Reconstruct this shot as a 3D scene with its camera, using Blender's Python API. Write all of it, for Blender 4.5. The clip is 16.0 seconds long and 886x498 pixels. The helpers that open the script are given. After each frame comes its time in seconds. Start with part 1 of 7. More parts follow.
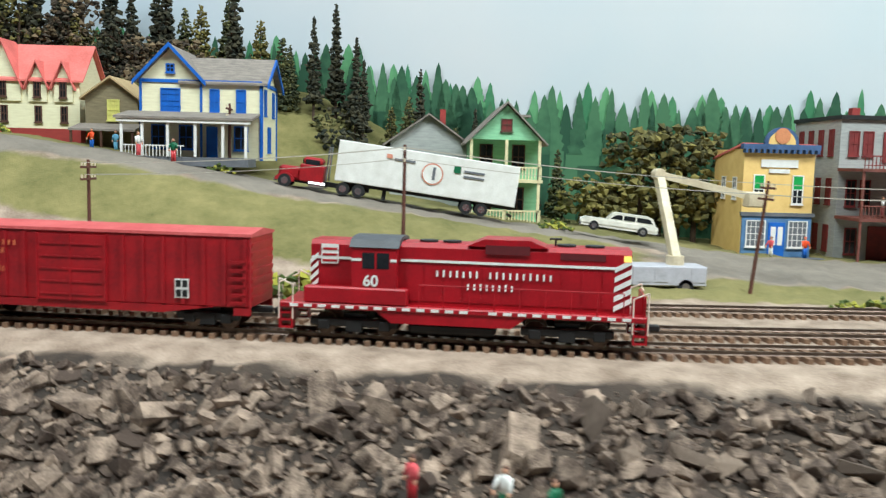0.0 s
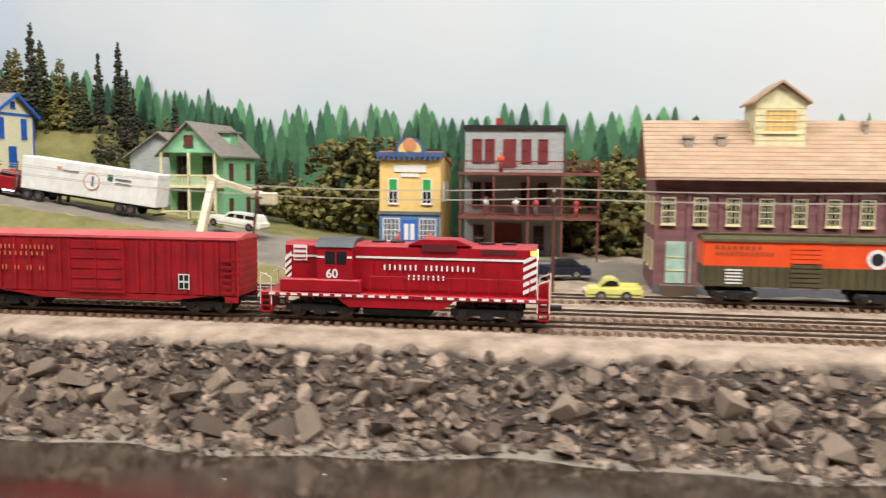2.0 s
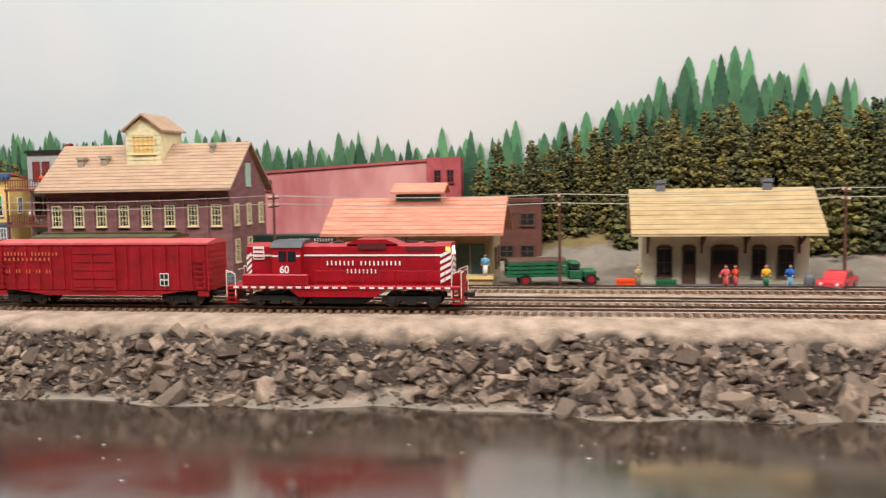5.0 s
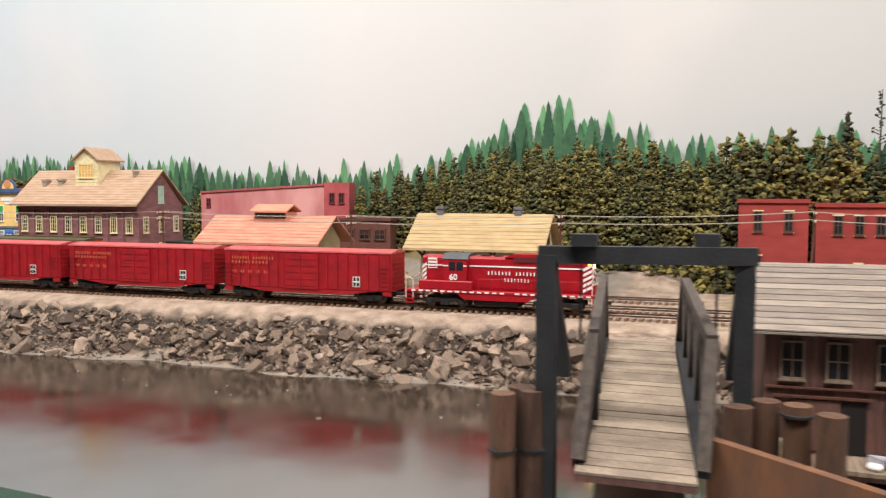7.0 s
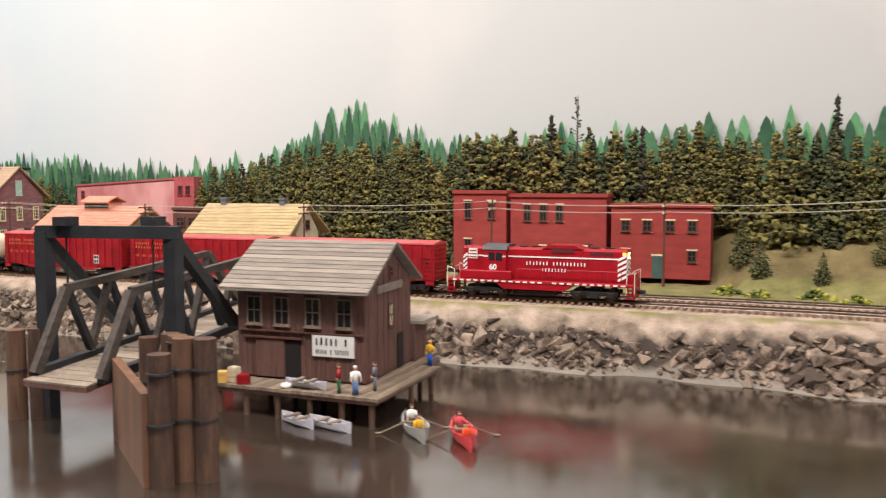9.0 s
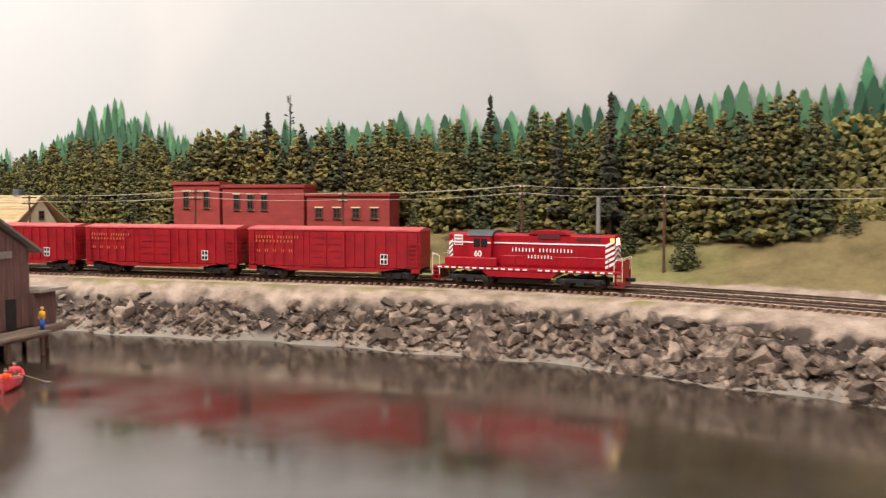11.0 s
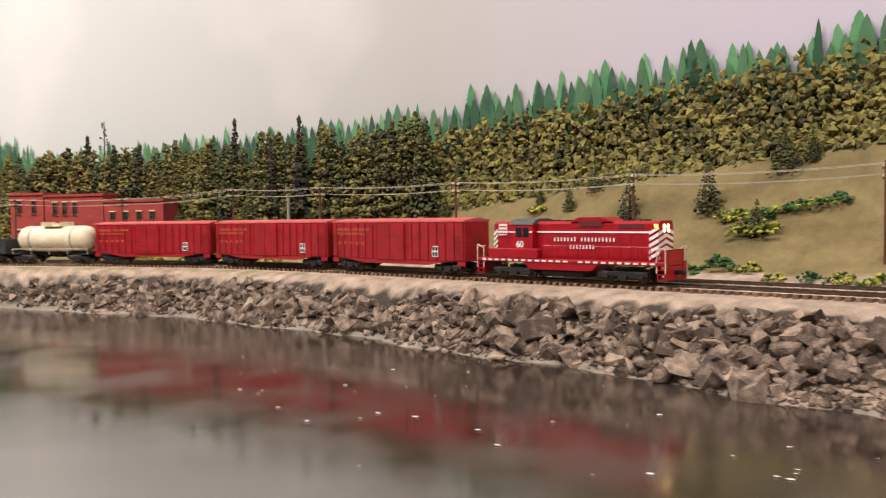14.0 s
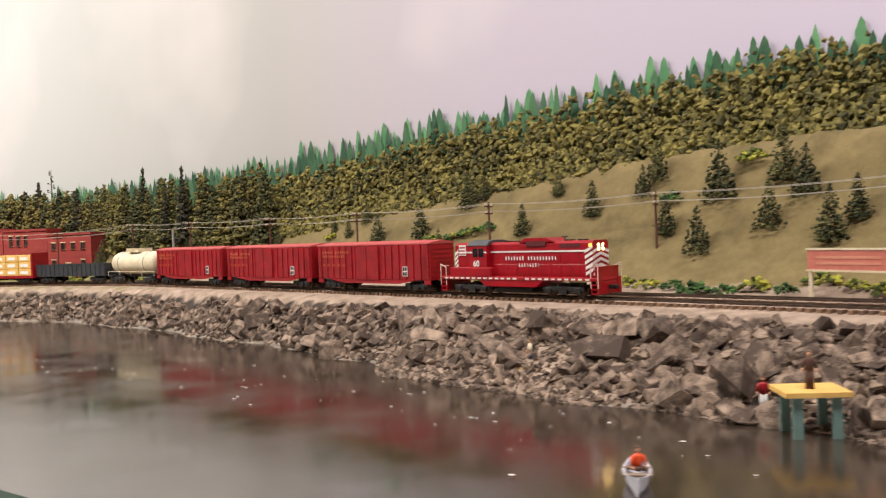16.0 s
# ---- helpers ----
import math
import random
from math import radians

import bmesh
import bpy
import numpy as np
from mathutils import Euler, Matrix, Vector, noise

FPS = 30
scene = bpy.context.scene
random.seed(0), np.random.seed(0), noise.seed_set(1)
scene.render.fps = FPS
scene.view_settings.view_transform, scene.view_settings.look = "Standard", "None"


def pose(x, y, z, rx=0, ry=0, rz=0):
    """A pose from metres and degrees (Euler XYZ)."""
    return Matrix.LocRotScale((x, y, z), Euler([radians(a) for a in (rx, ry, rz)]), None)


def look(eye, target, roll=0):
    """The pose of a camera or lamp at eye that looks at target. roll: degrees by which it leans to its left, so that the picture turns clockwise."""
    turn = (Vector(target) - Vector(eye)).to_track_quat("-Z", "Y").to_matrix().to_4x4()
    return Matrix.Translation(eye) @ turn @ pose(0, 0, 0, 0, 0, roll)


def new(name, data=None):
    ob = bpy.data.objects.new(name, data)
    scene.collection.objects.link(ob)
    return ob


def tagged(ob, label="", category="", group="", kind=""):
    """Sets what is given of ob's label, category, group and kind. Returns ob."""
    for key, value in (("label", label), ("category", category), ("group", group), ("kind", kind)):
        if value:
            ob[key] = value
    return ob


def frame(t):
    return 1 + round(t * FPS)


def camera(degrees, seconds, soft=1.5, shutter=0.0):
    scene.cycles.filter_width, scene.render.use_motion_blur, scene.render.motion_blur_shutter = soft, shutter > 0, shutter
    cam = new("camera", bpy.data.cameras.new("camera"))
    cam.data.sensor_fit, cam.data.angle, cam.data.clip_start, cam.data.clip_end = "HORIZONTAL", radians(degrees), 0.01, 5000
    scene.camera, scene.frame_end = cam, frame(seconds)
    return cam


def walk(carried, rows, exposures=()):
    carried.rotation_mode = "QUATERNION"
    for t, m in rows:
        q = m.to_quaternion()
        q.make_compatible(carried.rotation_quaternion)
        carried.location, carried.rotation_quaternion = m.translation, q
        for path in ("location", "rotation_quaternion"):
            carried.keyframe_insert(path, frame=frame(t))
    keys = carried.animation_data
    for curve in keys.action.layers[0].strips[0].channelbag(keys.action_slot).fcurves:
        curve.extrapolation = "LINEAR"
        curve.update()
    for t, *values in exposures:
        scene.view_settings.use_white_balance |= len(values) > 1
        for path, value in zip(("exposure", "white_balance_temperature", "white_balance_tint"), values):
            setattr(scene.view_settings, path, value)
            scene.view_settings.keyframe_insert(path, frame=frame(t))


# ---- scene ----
cam = camera(55.14, 16.0, 1.25, 0.35)
PATH = [
    (0.0, (-0.0204, -0.4067, 0.1448), (0.0426, 1.5817, -0.0607), 1.45),
    (0.5, (0.0920, -0.4426, 0.1359), (-0.0010, 1.5437, -0.0786), 1.56),
    (1.0, (0.2213, -0.4477, 0.1499), (0.0766, 1.5347, -0.0725), 1.34),
    (1.5, (0.3713, -0.4861, 0.1399), (0.1652, 1.4936, -0.0555), 1.50),
    (2.0, (0.5013, -0.5233, 0.1510), (0.2122, 1.4467, -0.0372), 0.56),
    (2.5, (0.6113, -0.5299, 0.1473), (0.3695, 1.4456, -0.0504), 0.09),
    (3.0, (0.7380, -0.5305, 0.1559), (0.5797, 1.4524, -0.0518), 0.17),
    (3.5, (0.8364, -0.5714, 0.1540), (0.5969, 1.4043, -0.0435), -0.25),
    (4.0, (0.9441, -0.6150, 0.1546), (0.6238, 1.3506, -0.0289), -0.90),
    (4.5, (1.0368, -0.6228, 0.1504), (0.7125, 1.3436, -0.0171), -0.79),
    (5.0, (1.1329, -0.6216, 0.1510), (0.7888, 1.3418, -0.0122), -0.98),
    (5.2, (1.1775, -0.6389, 0.1478), (0.7824, 1.3144, -0.0218), -0.89),
    (7.3, (1.5906, -0.7747, 0.1628), (0.8859, 1.0929, 0.0374), 0.05),
    (7.5, (1.6338, -0.7846, 0.1625), (0.8948, 1.0693, 0.0317), -0.05),
    (8.0, (1.7101, -0.7733, 0.1691), (0.9872, 1.0863, 0.0297), -0.63),
    (8.5, (1.8072, -0.7663, 0.1657), (1.1125, 1.1042, 0.0282), -0.72),
    (9.0, (1.9187, -0.7896, 0.1644), (1.1809, 1.0632, 0.0129), -0.08),
    (9.5, (1.9644, -0.7936, 0.1697), (1.2284, 1.0594, 0.0122), -0.41),
    (10.0, (2.0318, -0.7765, 0.1633), (1.3937, 1.1130, 0.0130), -0.90),
    (10.2, (2.0774, -0.7785, 0.1628), (1.4594, 1.1176, 0.0118), -0.80),
    (12.3, (2.3862, -0.8218, 0.0942), (1.8814, 1.1120, 0.0203), 0.95),
    (12.5, (2.4308, -0.8367, 0.1004), (1.9040, 1.0912, 0.0240), 1.05),
    (13.0, (2.5075, -0.8540, 0.1102), (2.0193, 1.0840, 0.0343), 0.47),
    (13.5, (2.5905, -0.8634, 0.1104), (2.1178, 1.0784, 0.0331), -0.39),
    (14.0, (2.6846, -0.8917, 0.1099), (2.0296, 0.9963, 0.0310), -0.80),
    (14.5, (2.7835, -0.9271, 0.1110), (2.0706, 0.9403, 0.0421), -1.22),
    (15.0, (2.8881, -0.9884, 0.1078), (2.2008, 0.8890, 0.0540), -1.10),
    (15.5, (3.0026, -1.0425, 0.1069), (2.2907, 0.8257, 0.0500), -1.75),
    (16.0, (3.0918, -1.0723, 0.1136), (2.3522, 0.7855, 0.0775), -2.10),
]
walk(cam, [(t, look(eye, target, roll)) for t, eye, target, roll in PATH],
     ((0.0, -0.02, 5700, -3), (1.0, 0.0, 5850, 0), (2.0, 0.0, 6350, 8), (3.0, -0.04, 6500, 10), (5.0, -0.15, 6550, 11), (7.5, -0.04, 6600, 12), (9.0, -0.02, 6600, 12), (10.2, 0.0, 6600, 12), (12.3, 0.0, 6700, 14), (15.0, 0.0, 6900, 13), (16.0, 0.0, 6850, 12)))

# ---- light: a lit club room, lamps under its ceiling ----
world = bpy.data.worlds.new("room_air")
world.use_nodes = True
world.node_tree.nodes["Background"].inputs[0].default_value = (0.9, 0.93, 1.0, 1)
world.node_tree.nodes["Background"].inputs[1].default_value = 0.012
scene.world = world
scene.view_settings.exposure = 0.0


def ceiling_lamp(x, y, z, w, d, power, color):
    lamp = bpy.data.lights.new("ceiling_lamp", "AREA")
    lamp.shape, lamp.size, lamp.size_y, lamp.energy, lamp.color = "RECTANGLE", w, d, power, color
    ob = new("ceiling_lamp", lamp)
    ob.matrix_basis = look((x, y, z), (x, y + 0.5, 0))
    return ob


for lx, ly, col, power in ((-0.5, -0.5, (1.0, 0.97, 0.93), 29), (0.7, -0.5, (1.0, 0.97, 0.93), 23), (1.75, -0.85, (1.0, 0.96, 0.92), 35), (3.4, -1.1, (1.0, 0.95, 0.93), 28)):
    ceiling_lamp(lx, ly, 1.48, 1.0, 0.2, power, col)


# ---- materials ----
def lin(r, g, b):
    return tuple(((v / 255) / 12.92 if v <= 10 else ((v / 255 + 0.055) / 1.055) ** 2.4) for v in (r, g, b)) + (1,)


def paint(name, a, b=None, scale=60.0, rough=0.6, bump=0.15, metal=0.0, island=0.0, obrand=0.0, fine=8.0, stretch=(1, 1, 1), coat=0.0):
    """A procedural surface: two colours mixed by noise at two scales, with fine relief."""
    m = bpy.data.materials.new(name)
    m.use_nodes = True
    nt = m.node_tree
    bs = nt.nodes["Principled BSDF"]
    bs.inputs["Roughness"].default_value, bs.inputs["Metallic"].default_value = rough, metal
    bs.inputs["Coat Weight"].default_value = coat
    b = b or tuple(v * 0.72 for v in a[:3]) + (1,)
    co = nt.nodes.new("ShaderNodeTexCoord")
    mp = nt.nodes.new("ShaderNodeMapping")
    mp.inputs["Scale"].default_value = stretch
    nt.links.new(co.outputs["Object"], mp.inputs[0])
    n1, n2 = nt.nodes.new("ShaderNodeTexNoise"), nt.nodes.new("ShaderNodeTexNoise")
    n1.inputs["Scale"].default_value, n2.inputs["Scale"].default_value = scale, scale * fine
    n1.inputs["Detail"].default_value, n2.inputs["Detail"].default_value = 4, 3
    for n in (n1, n2):
        nt.links.new(mp.outputs[0], n.inputs["Vector"])
    add = nt.nodes.new("ShaderNodeMath")
    add.operation = "MULTIPLY_ADD"
    nt.links.new(n2.outputs["Fac"], add.inputs[0])
    add.inputs[1].default_value = 0.5
    nt.links.new(n1.outputs["Fac"], add.inputs[2])
    last = add.outputs[0]
    for on, kind, socket in ((island, "ShaderNodeNewGeometry", "Random Per Island"), (obrand, "ShaderNodeObjectInfo", "Random")):
        if on:
            g = nt.nodes.new(kind)
            q = nt.nodes.new("ShaderNodeMath")
            q.operation = "MULTIPLY_ADD"
            nt.links.new(g.outputs[socket], q.inputs[0])
            q.inputs[1].default_value = on
            nt.links.new(last, q.inputs[2])
            r = nt.nodes.new("ShaderNodeMath")
            r.operation = "SUBTRACT"
            nt.links.new(q.outputs[0], r.inputs[0])
            r.inputs[1].default_value = on / 2
            last = r.outputs[0]
    ramp = nt.nodes.new("ShaderNodeValToRGB")
    ramp.color_ramp.elements[0].position, ramp.color_ramp.elements[1].position = 0.5, 1.0
    ramp.color_ramp.elements[0].color, ramp.color_ramp.elements[1].color = b, a
    nt.links.new(last, ramp.inputs[0])
    nt.links.new(ramp.outputs[0], bs.inputs["Base Color"])
    if bump:
        bp = nt.nodes.new("ShaderNodeBump")
        bp.inputs["Strength"].default_value, bp.inputs["Distance"].default_value = bump, 0.0006
        nt.links.new(n2.outputs["Fac"], bp.inputs["Height"])
        nt.links.new(bp.outputs[0], bs.inputs["Normal"])
    return m


def glow(name, color, strength):
    m = bpy.data.materials.new(name)
    m.use_nodes = True
    bs = m.node_tree.nodes["Principled BSDF"]
    bs.inputs["Base Color"].default_value = bs.inputs["Emission Color"].default_value = color
    bs.inputs["Emission Strength"].default_value = strength
    return m


RED = paint("loco_red", lin(166, 12, 29), lin(138, 8, 23), 90, 0.38, 0.05)
CARRED = paint("boxcar_red", lin(162, 14, 26), lin(126, 9, 21), 70, 0.5, 0.08)
WHITE = paint("white_paint", lin(236, 234, 230), lin(215, 212, 206), 120, 0.55, 0.05)
VENTGREY = paint("pale_vent_grey", lin(172, 160, 144), lin(142, 130, 116), 120, 0.7, 0.05)
GREY = paint("grey_paint", lin(110, 112, 118), lin(90, 92, 98), 120, 0.55, 0.05)
CABROOF = paint("cab_roof_grey", lin(78, 80, 84), lin(56, 58, 62), 120, 0.5, 0.05)
BLACK = paint("black_plastic", lin(27, 26, 27), lin(15, 15, 16), 200, 0.6, 0.1)
STEEL = paint("rail_steel", lin(120, 104, 92), lin(74, 62, 54), 150, 0.4, 0.1, 0.7)
TIE = paint("tie_brown", lin(140, 110, 86), lin(100, 77, 60), 200, 0.9, 0.3, island=0.5)
PINKRAIL = paint("handrail_cream", lin(228, 205, 190), None, 200, 0.5, 0.0)
GOLD = paint("faded_gold_lettering", lin(206, 110, 70), None, 200, 0.6, 0.0)
HEADLAMP = glow("headlight_bulb", (1.0, 0.72, 0.25, 1), 9.0)
LAMP = glow("headlamp_amber", (1.0, 0.6, 0.12, 1), 0.8)
CREAM = paint("tank_cream", lin(226, 214, 186), lin(196, 180, 150), 60, 0.55, 0.08)
ORANGE = paint("reefer_orange", lin(236, 84, 30), lin(214, 70, 26), 60, 0.5, 0.06)
OLIVE = paint("reefer_olive", lin(88, 80, 48), lin(66, 60, 38), 60, 0.6, 0.08)
LUMBER = paint("lumber_wrap_yellow", lin(232, 190, 110), lin(205, 160, 84), 80, 0.6, 0.1)
GLASS = paint("dark_window", lin(44, 46, 50), lin(26, 27, 30), 90, 0.12, 0.0)
CHROME = paint("chrome", lin(200, 200, 204), None, 90, 0.2, 0.0, 0.9)
RUBBER = paint("tyre_rubber", lin(30, 30, 31), None, 300, 0.85, 0.2)
BLUE = paint("trim_blue", lin(30, 100, 196), lin(24, 84, 168), 150, 0.6, 0.05)
SLATEBLUE = paint("slate_blue", lin(72, 98, 140), lin(52, 74, 110), 150, 0.7, 0.05)
HOUSEC = paint("house_cream", lin(236, 230, 196), lin(220, 212, 176), 90, 0.7, 0.15, stretch=(1, 1, 6))
SHINGLE = paint("shingle_grey", lin(150, 140, 130), lin(112, 104, 98), 110, 0.9, 0.4, fine=6, stretch=(1, 3, 3))
TANROOF = paint("roof_tan", lin(182, 154, 128), lin(158, 130, 107), 60, 0.9, 0.3, stretch=(1, 3, 3), obrand=0.07)
STNROOF = paint("roof_straw", lin(188, 164, 122), lin(164, 140, 102), 60, 0.9, 0.3, stretch=(1, 3, 3), obrand=0.07)
PINKROOF = paint("roof_salmon", lin(212, 148, 124), lin(188, 120, 98), 60, 0.9, 0.3, stretch=(1, 3, 3), obrand=0.08)
CORALROOF = paint("roof_coral", lin(222, 122, 114), lin(196, 100, 92), 60, 0.8, 0.3)
MINT = paint("house_mint", lin(150, 204, 158), lin(130, 184, 140), 90, 0.7, 0.15, stretch=(1, 1, 6))
SHEDWALL = paint("shed_khaki", lin(140, 128, 98), lin(112, 102, 78), 90, 0.8, 0.2, stretch=(1, 1, 6))
YELSTORE = paint("store_yellow", lin(236, 202, 128), lin(222, 184, 110), 90, 0.7, 0.1)
HOTELGREY = paint("hotel_grey", lin(172, 174, 170), lin(146, 148, 146), 90, 0.75, 0.15, stretch=(1, 1, 6))
OXBLOOD = paint("oxblood_trim", lin(128, 44, 42), lin(96, 34, 34), 120, 0.7, 0.1)
BALCONY = paint("balcony_rust", lin(130, 74, 62), lin(98, 54, 46), 120, 0.7, 0.1)
MILLBRICK = paint("mill_brick_plum", lin(142, 98, 98), lin(110, 72, 74), 60, 0.85, 0.5, fine=14, stretch=(1, 1, 3))
WINCREAM = paint("window_cream", lin(234, 222, 176), None, 150, 0.6, 0.05)
DOORMINT = paint("door_pale_green", lin(176, 204, 186), None, 150, 0.6, 0.05)
PINKWALL = paint("weathered_pink_wall", lin(208, 150, 146), lin(158, 74, 80), 9, 0.85, 0.2, fine=5, stretch=(1, 1, 0.35))
WAREHOUSERED = paint("warehouse_faded_red", lin(178, 86, 88), lin(146, 62, 66), 30, 0.85, 0.3)
BRICKRED = paint("brick_red", lin(158, 58, 52), lin(132, 44, 42), 40, 0.8, 0.5, fine=20, stretch=(1, 1, 3))
BROWNBRICK = paint("brick_brown", lin(104, 62, 50), lin(78, 46, 40), 60, 0.85, 0.4)
DEPOTWALL = paint("depot_tan", lin(178, 160, 120), lin(150, 132, 98), 60, 0.8, 0.2)
DEPOTDOOR = paint("depot_teal", lin(70, 96, 92), lin(54, 76, 74), 90, 0.7, 0.1)
STNWALL = paint("station_cream", lin(216, 206, 178), lin(190, 178, 150), 60, 0.8, 0.2)
BROWNTRIM = paint("brown_trim", lin(92, 60, 44), lin(70, 46, 36), 120, 0.7, 0.1)
GREENPAINT = paint("green_paint", lin(28, 104, 66), lin(20, 84, 54), 120, 0.5, 0.05)
DARKGREEN = paint("trailer_dark_green", lin(30, 52, 44), lin(22, 40, 36), 80, 0.5, 0.05)
BRIGHTGREEN = paint("blind_green", lin(40, 160, 70), None, 120, 0.7, 0.0)
PALEYELLOW = paint("pickup_yellow", lin(224, 220, 128), lin(206, 200, 112), 120, 0.4, 0.02, coat=0.3)
NAVY = paint("car_navy", lin(34, 38, 60), None, 120, 0.3, 0.02, coat=0.4)
CARWHITE = paint("car_white", lin(238, 234, 222), None, 120, 0.35, 0.02, coat=0.3)
CARCORAL = paint("car_red", lin(206, 60, 66), None, 120, 0.35, 0.02, coat=0.3)
LIGREY = paint("utility_grey", lin(190, 188, 196), None, 120, 0.5, 0.04)
SHACKWOOD = paint("shack_wood", lin(116, 82, 72), lin(80, 56, 50), 50, 0.9, 0.5, stretch=(8, 8, 1))
SHACKROOF = paint("grey_weathered_shingle", lin(150, 138, 126), lin(116, 106, 98), 50, 0.95, 0.5, stretch=(1, 6, 6), obrand=0.5)
DECKWOOD = paint("deck_plank", lin(136, 118, 100), lin(104, 88, 74), 60, 0.9, 0.4, stretch=(6, 1, 1), obrand=0.5)
PILEWOOD = paint("pile_wood", lin(104, 74, 54), lin(66, 46, 36), 60, 0.85, 0.5, stretch=(4, 4, 0.6), obrand=0.4)
TRUSSWOOD = paint("weathered_truss_timber", lin(88, 78, 70), lin(52, 46, 42), 60, 0.85, 0.4, stretch=(4, 1, 4))
RAMPWOOD = paint("pale_ramp_plank", lin(160, 144, 126), lin(122, 108, 94), 60, 0.9, 0.4, obrand=0.4)
TIMBERBLACK = paint("tarred_timber", lin(44, 46, 50), lin(28, 29, 33), 80, 0.7, 0.3)
RUSTWOOD = paint("rust_streaked_board", lin(120, 78, 48), lin(82, 60, 48), 30, 0.8, 0.3, stretch=(3, 3, 0.5))
POLE = paint("pole_brown", lin(104, 62, 48), lin(74, 46, 38), 80, 0.85, 0.3, stretch=(4, 4, 0.6))
STUBGREY = paint("weathered_stub", lin(150, 146, 140), None, 80, 0.9, 0.3)
WIRE = paint("wire_pale", lin(188, 180, 166), None, 80, 0.6, 0.0)
SKIN = paint("figure_skin", lin(214, 160, 128), None, 200, 0.6, 0.0)
ROCK = paint("riprap_stone", lin(180, 157, 137), lin(72, 58, 49), 120, 0.9, 1.0, island=0.3, obrand=0.3, fine=9)
TRUNK = paint("bark", lin(92, 74, 58), lin(60, 48, 40), 90, 0.95, 0.4)
FOREST = paint("forest_foliage", lin(130, 120, 64), lin(56, 56, 32), 26, 0.95, 0.5, island=0.55, obrand=0.3, fine=8)
CONIFER = paint("conifer_foliage", lin(104, 102, 60), lin(48, 54, 34), 40, 0.95, 0.5, island=0.7, obrand=0.35, fine=8)
DARKFIR = paint("dark_fir_foliage", lin(70, 66, 48), lin(36, 40, 30), 40, 0.95, 0.5, island=0.7, fine=8)
SCRUB = paint("brown_scrub_foliage", lin(122, 104, 78), lin(62, 54, 44), 40, 0.95, 0.4, island=0.9, fine=6)
BUSH = paint("bush_foliage", lin(164, 160, 62), lin(70, 84, 36), 60, 0.95, 0.4, island=0.9, fine=6)
GREENBUSH = paint("green_bush", lin(70, 104, 46), lin(36, 66, 34), 60, 0.95, 0.4, island=0.9, fine=6)
PTREE = paint("painted_tree_green", lin(76, 116, 82), lin(42, 78, 56), 18, 0.9, 0.0, island=0.6, fine=6)
PTREELIGHT = paint("painted_tree_light", lin(104, 156, 108), lin(68, 122, 84), 18, 0.9, 0.0, island=0.6, fine=6)
FASCIA = paint("fascia_dark_green", lin(15, 52, 35), None, 20, 0.75, 0.05)
ROOMWALL = paint("room_wall", lin(140, 136, 130), None, 2, 0.9, 0.05)
ROOMFLOOR = paint("room_floor", lin(76, 70, 66), None, 3, 0.8, 0.05)


def ground_material():
    m = paint("scenery_ground", lin(178, 158, 140), lin(118, 100, 85), 60, 0.95, 1.0, fine=14)
    nt = m.node_tree
    bs = nt.nodes["Principled BSDF"]
    base = bs.inputs["Base Color"].links[0].from_socket
    att = nt.nodes.new("ShaderNodeVertexColor")
    att.layer_name = "cover"
    sep = nt.nodes.new("ShaderNodeSeparateColor")
    nt.links.new(att.outputs[0], sep.inputs[0])
    ns = nt.nodes.new("ShaderNodeTexNoise")
    ns.inputs["Scale"].default_value, ns.inputs["Detail"].default_value = 45, 6
    co = nt.nodes.new("ShaderNodeTexCoord")
    nt.links.new(co.outputs["Object"], ns.inputs["Vector"])

    def grow(channel, dark, light):
        """Ground cover that sets in raggedly at the edge of its area."""
        nonlocal base
        ad = nt.nodes.new("ShaderNodeMath")
        ad.operation = "ADD"
        nt.links.new(sep.outputs[channel] if isinstance(channel, int) else channel, ad.inputs[0])
        nt.links.new(ns.outputs["Fac"], ad.inputs[1])
        rp = nt.nodes.new("ShaderNodeMapRange")
        rp.inputs[1].default_value, rp.inputs[2].default_value = 0.85, 1.15
        nt.links.new(ad.outputs[0], rp.inputs[0])
        cr = nt.nodes.new("ShaderNodeValToRGB")
        cr.color_ramp.elements[0].position, cr.color_ramp.elements[1].position = 0.35, 0.68
        cr.color_ramp.elements[0].color, cr.color_ramp.elements[1].color = dark, light
        n2 = nt.nodes.new("ShaderNodeTexNoise")
        n2.inputs["Scale"].default_value, n2.inputs["Detail"].default_value = 22, 8
        n2.inputs["Roughness"].default_value = 0.75
        nt.links.new(co.outputs["Object"], n2.inputs["Vector"])
        nt.links.new(n2.outputs["Fac"], cr.inputs[0])
        mx = nt.nodes.new("ShaderNodeMix")
        mx.data_type = "RGBA"
        nt.links.new(rp.outputs[0], mx.inputs[0])
        nt.links.new(base, mx.inputs[6])
        nt.links.new(cr.outputs[0], mx.inputs[7])
        base = mx.outputs[2]

    grow(0, lin(96, 94, 50), lin(140, 130, 82))
    grow(1, lin(112, 104, 94), lin(142, 132, 120))
    grow(att.outputs["Alpha"], lin(96, 84, 52), lin(134, 117, 78))
    # bank soil, coloured extra dark to paint in the shade between stones
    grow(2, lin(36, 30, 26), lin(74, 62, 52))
    nt.links.new(base, bs.inputs["Base Color"])
    return m


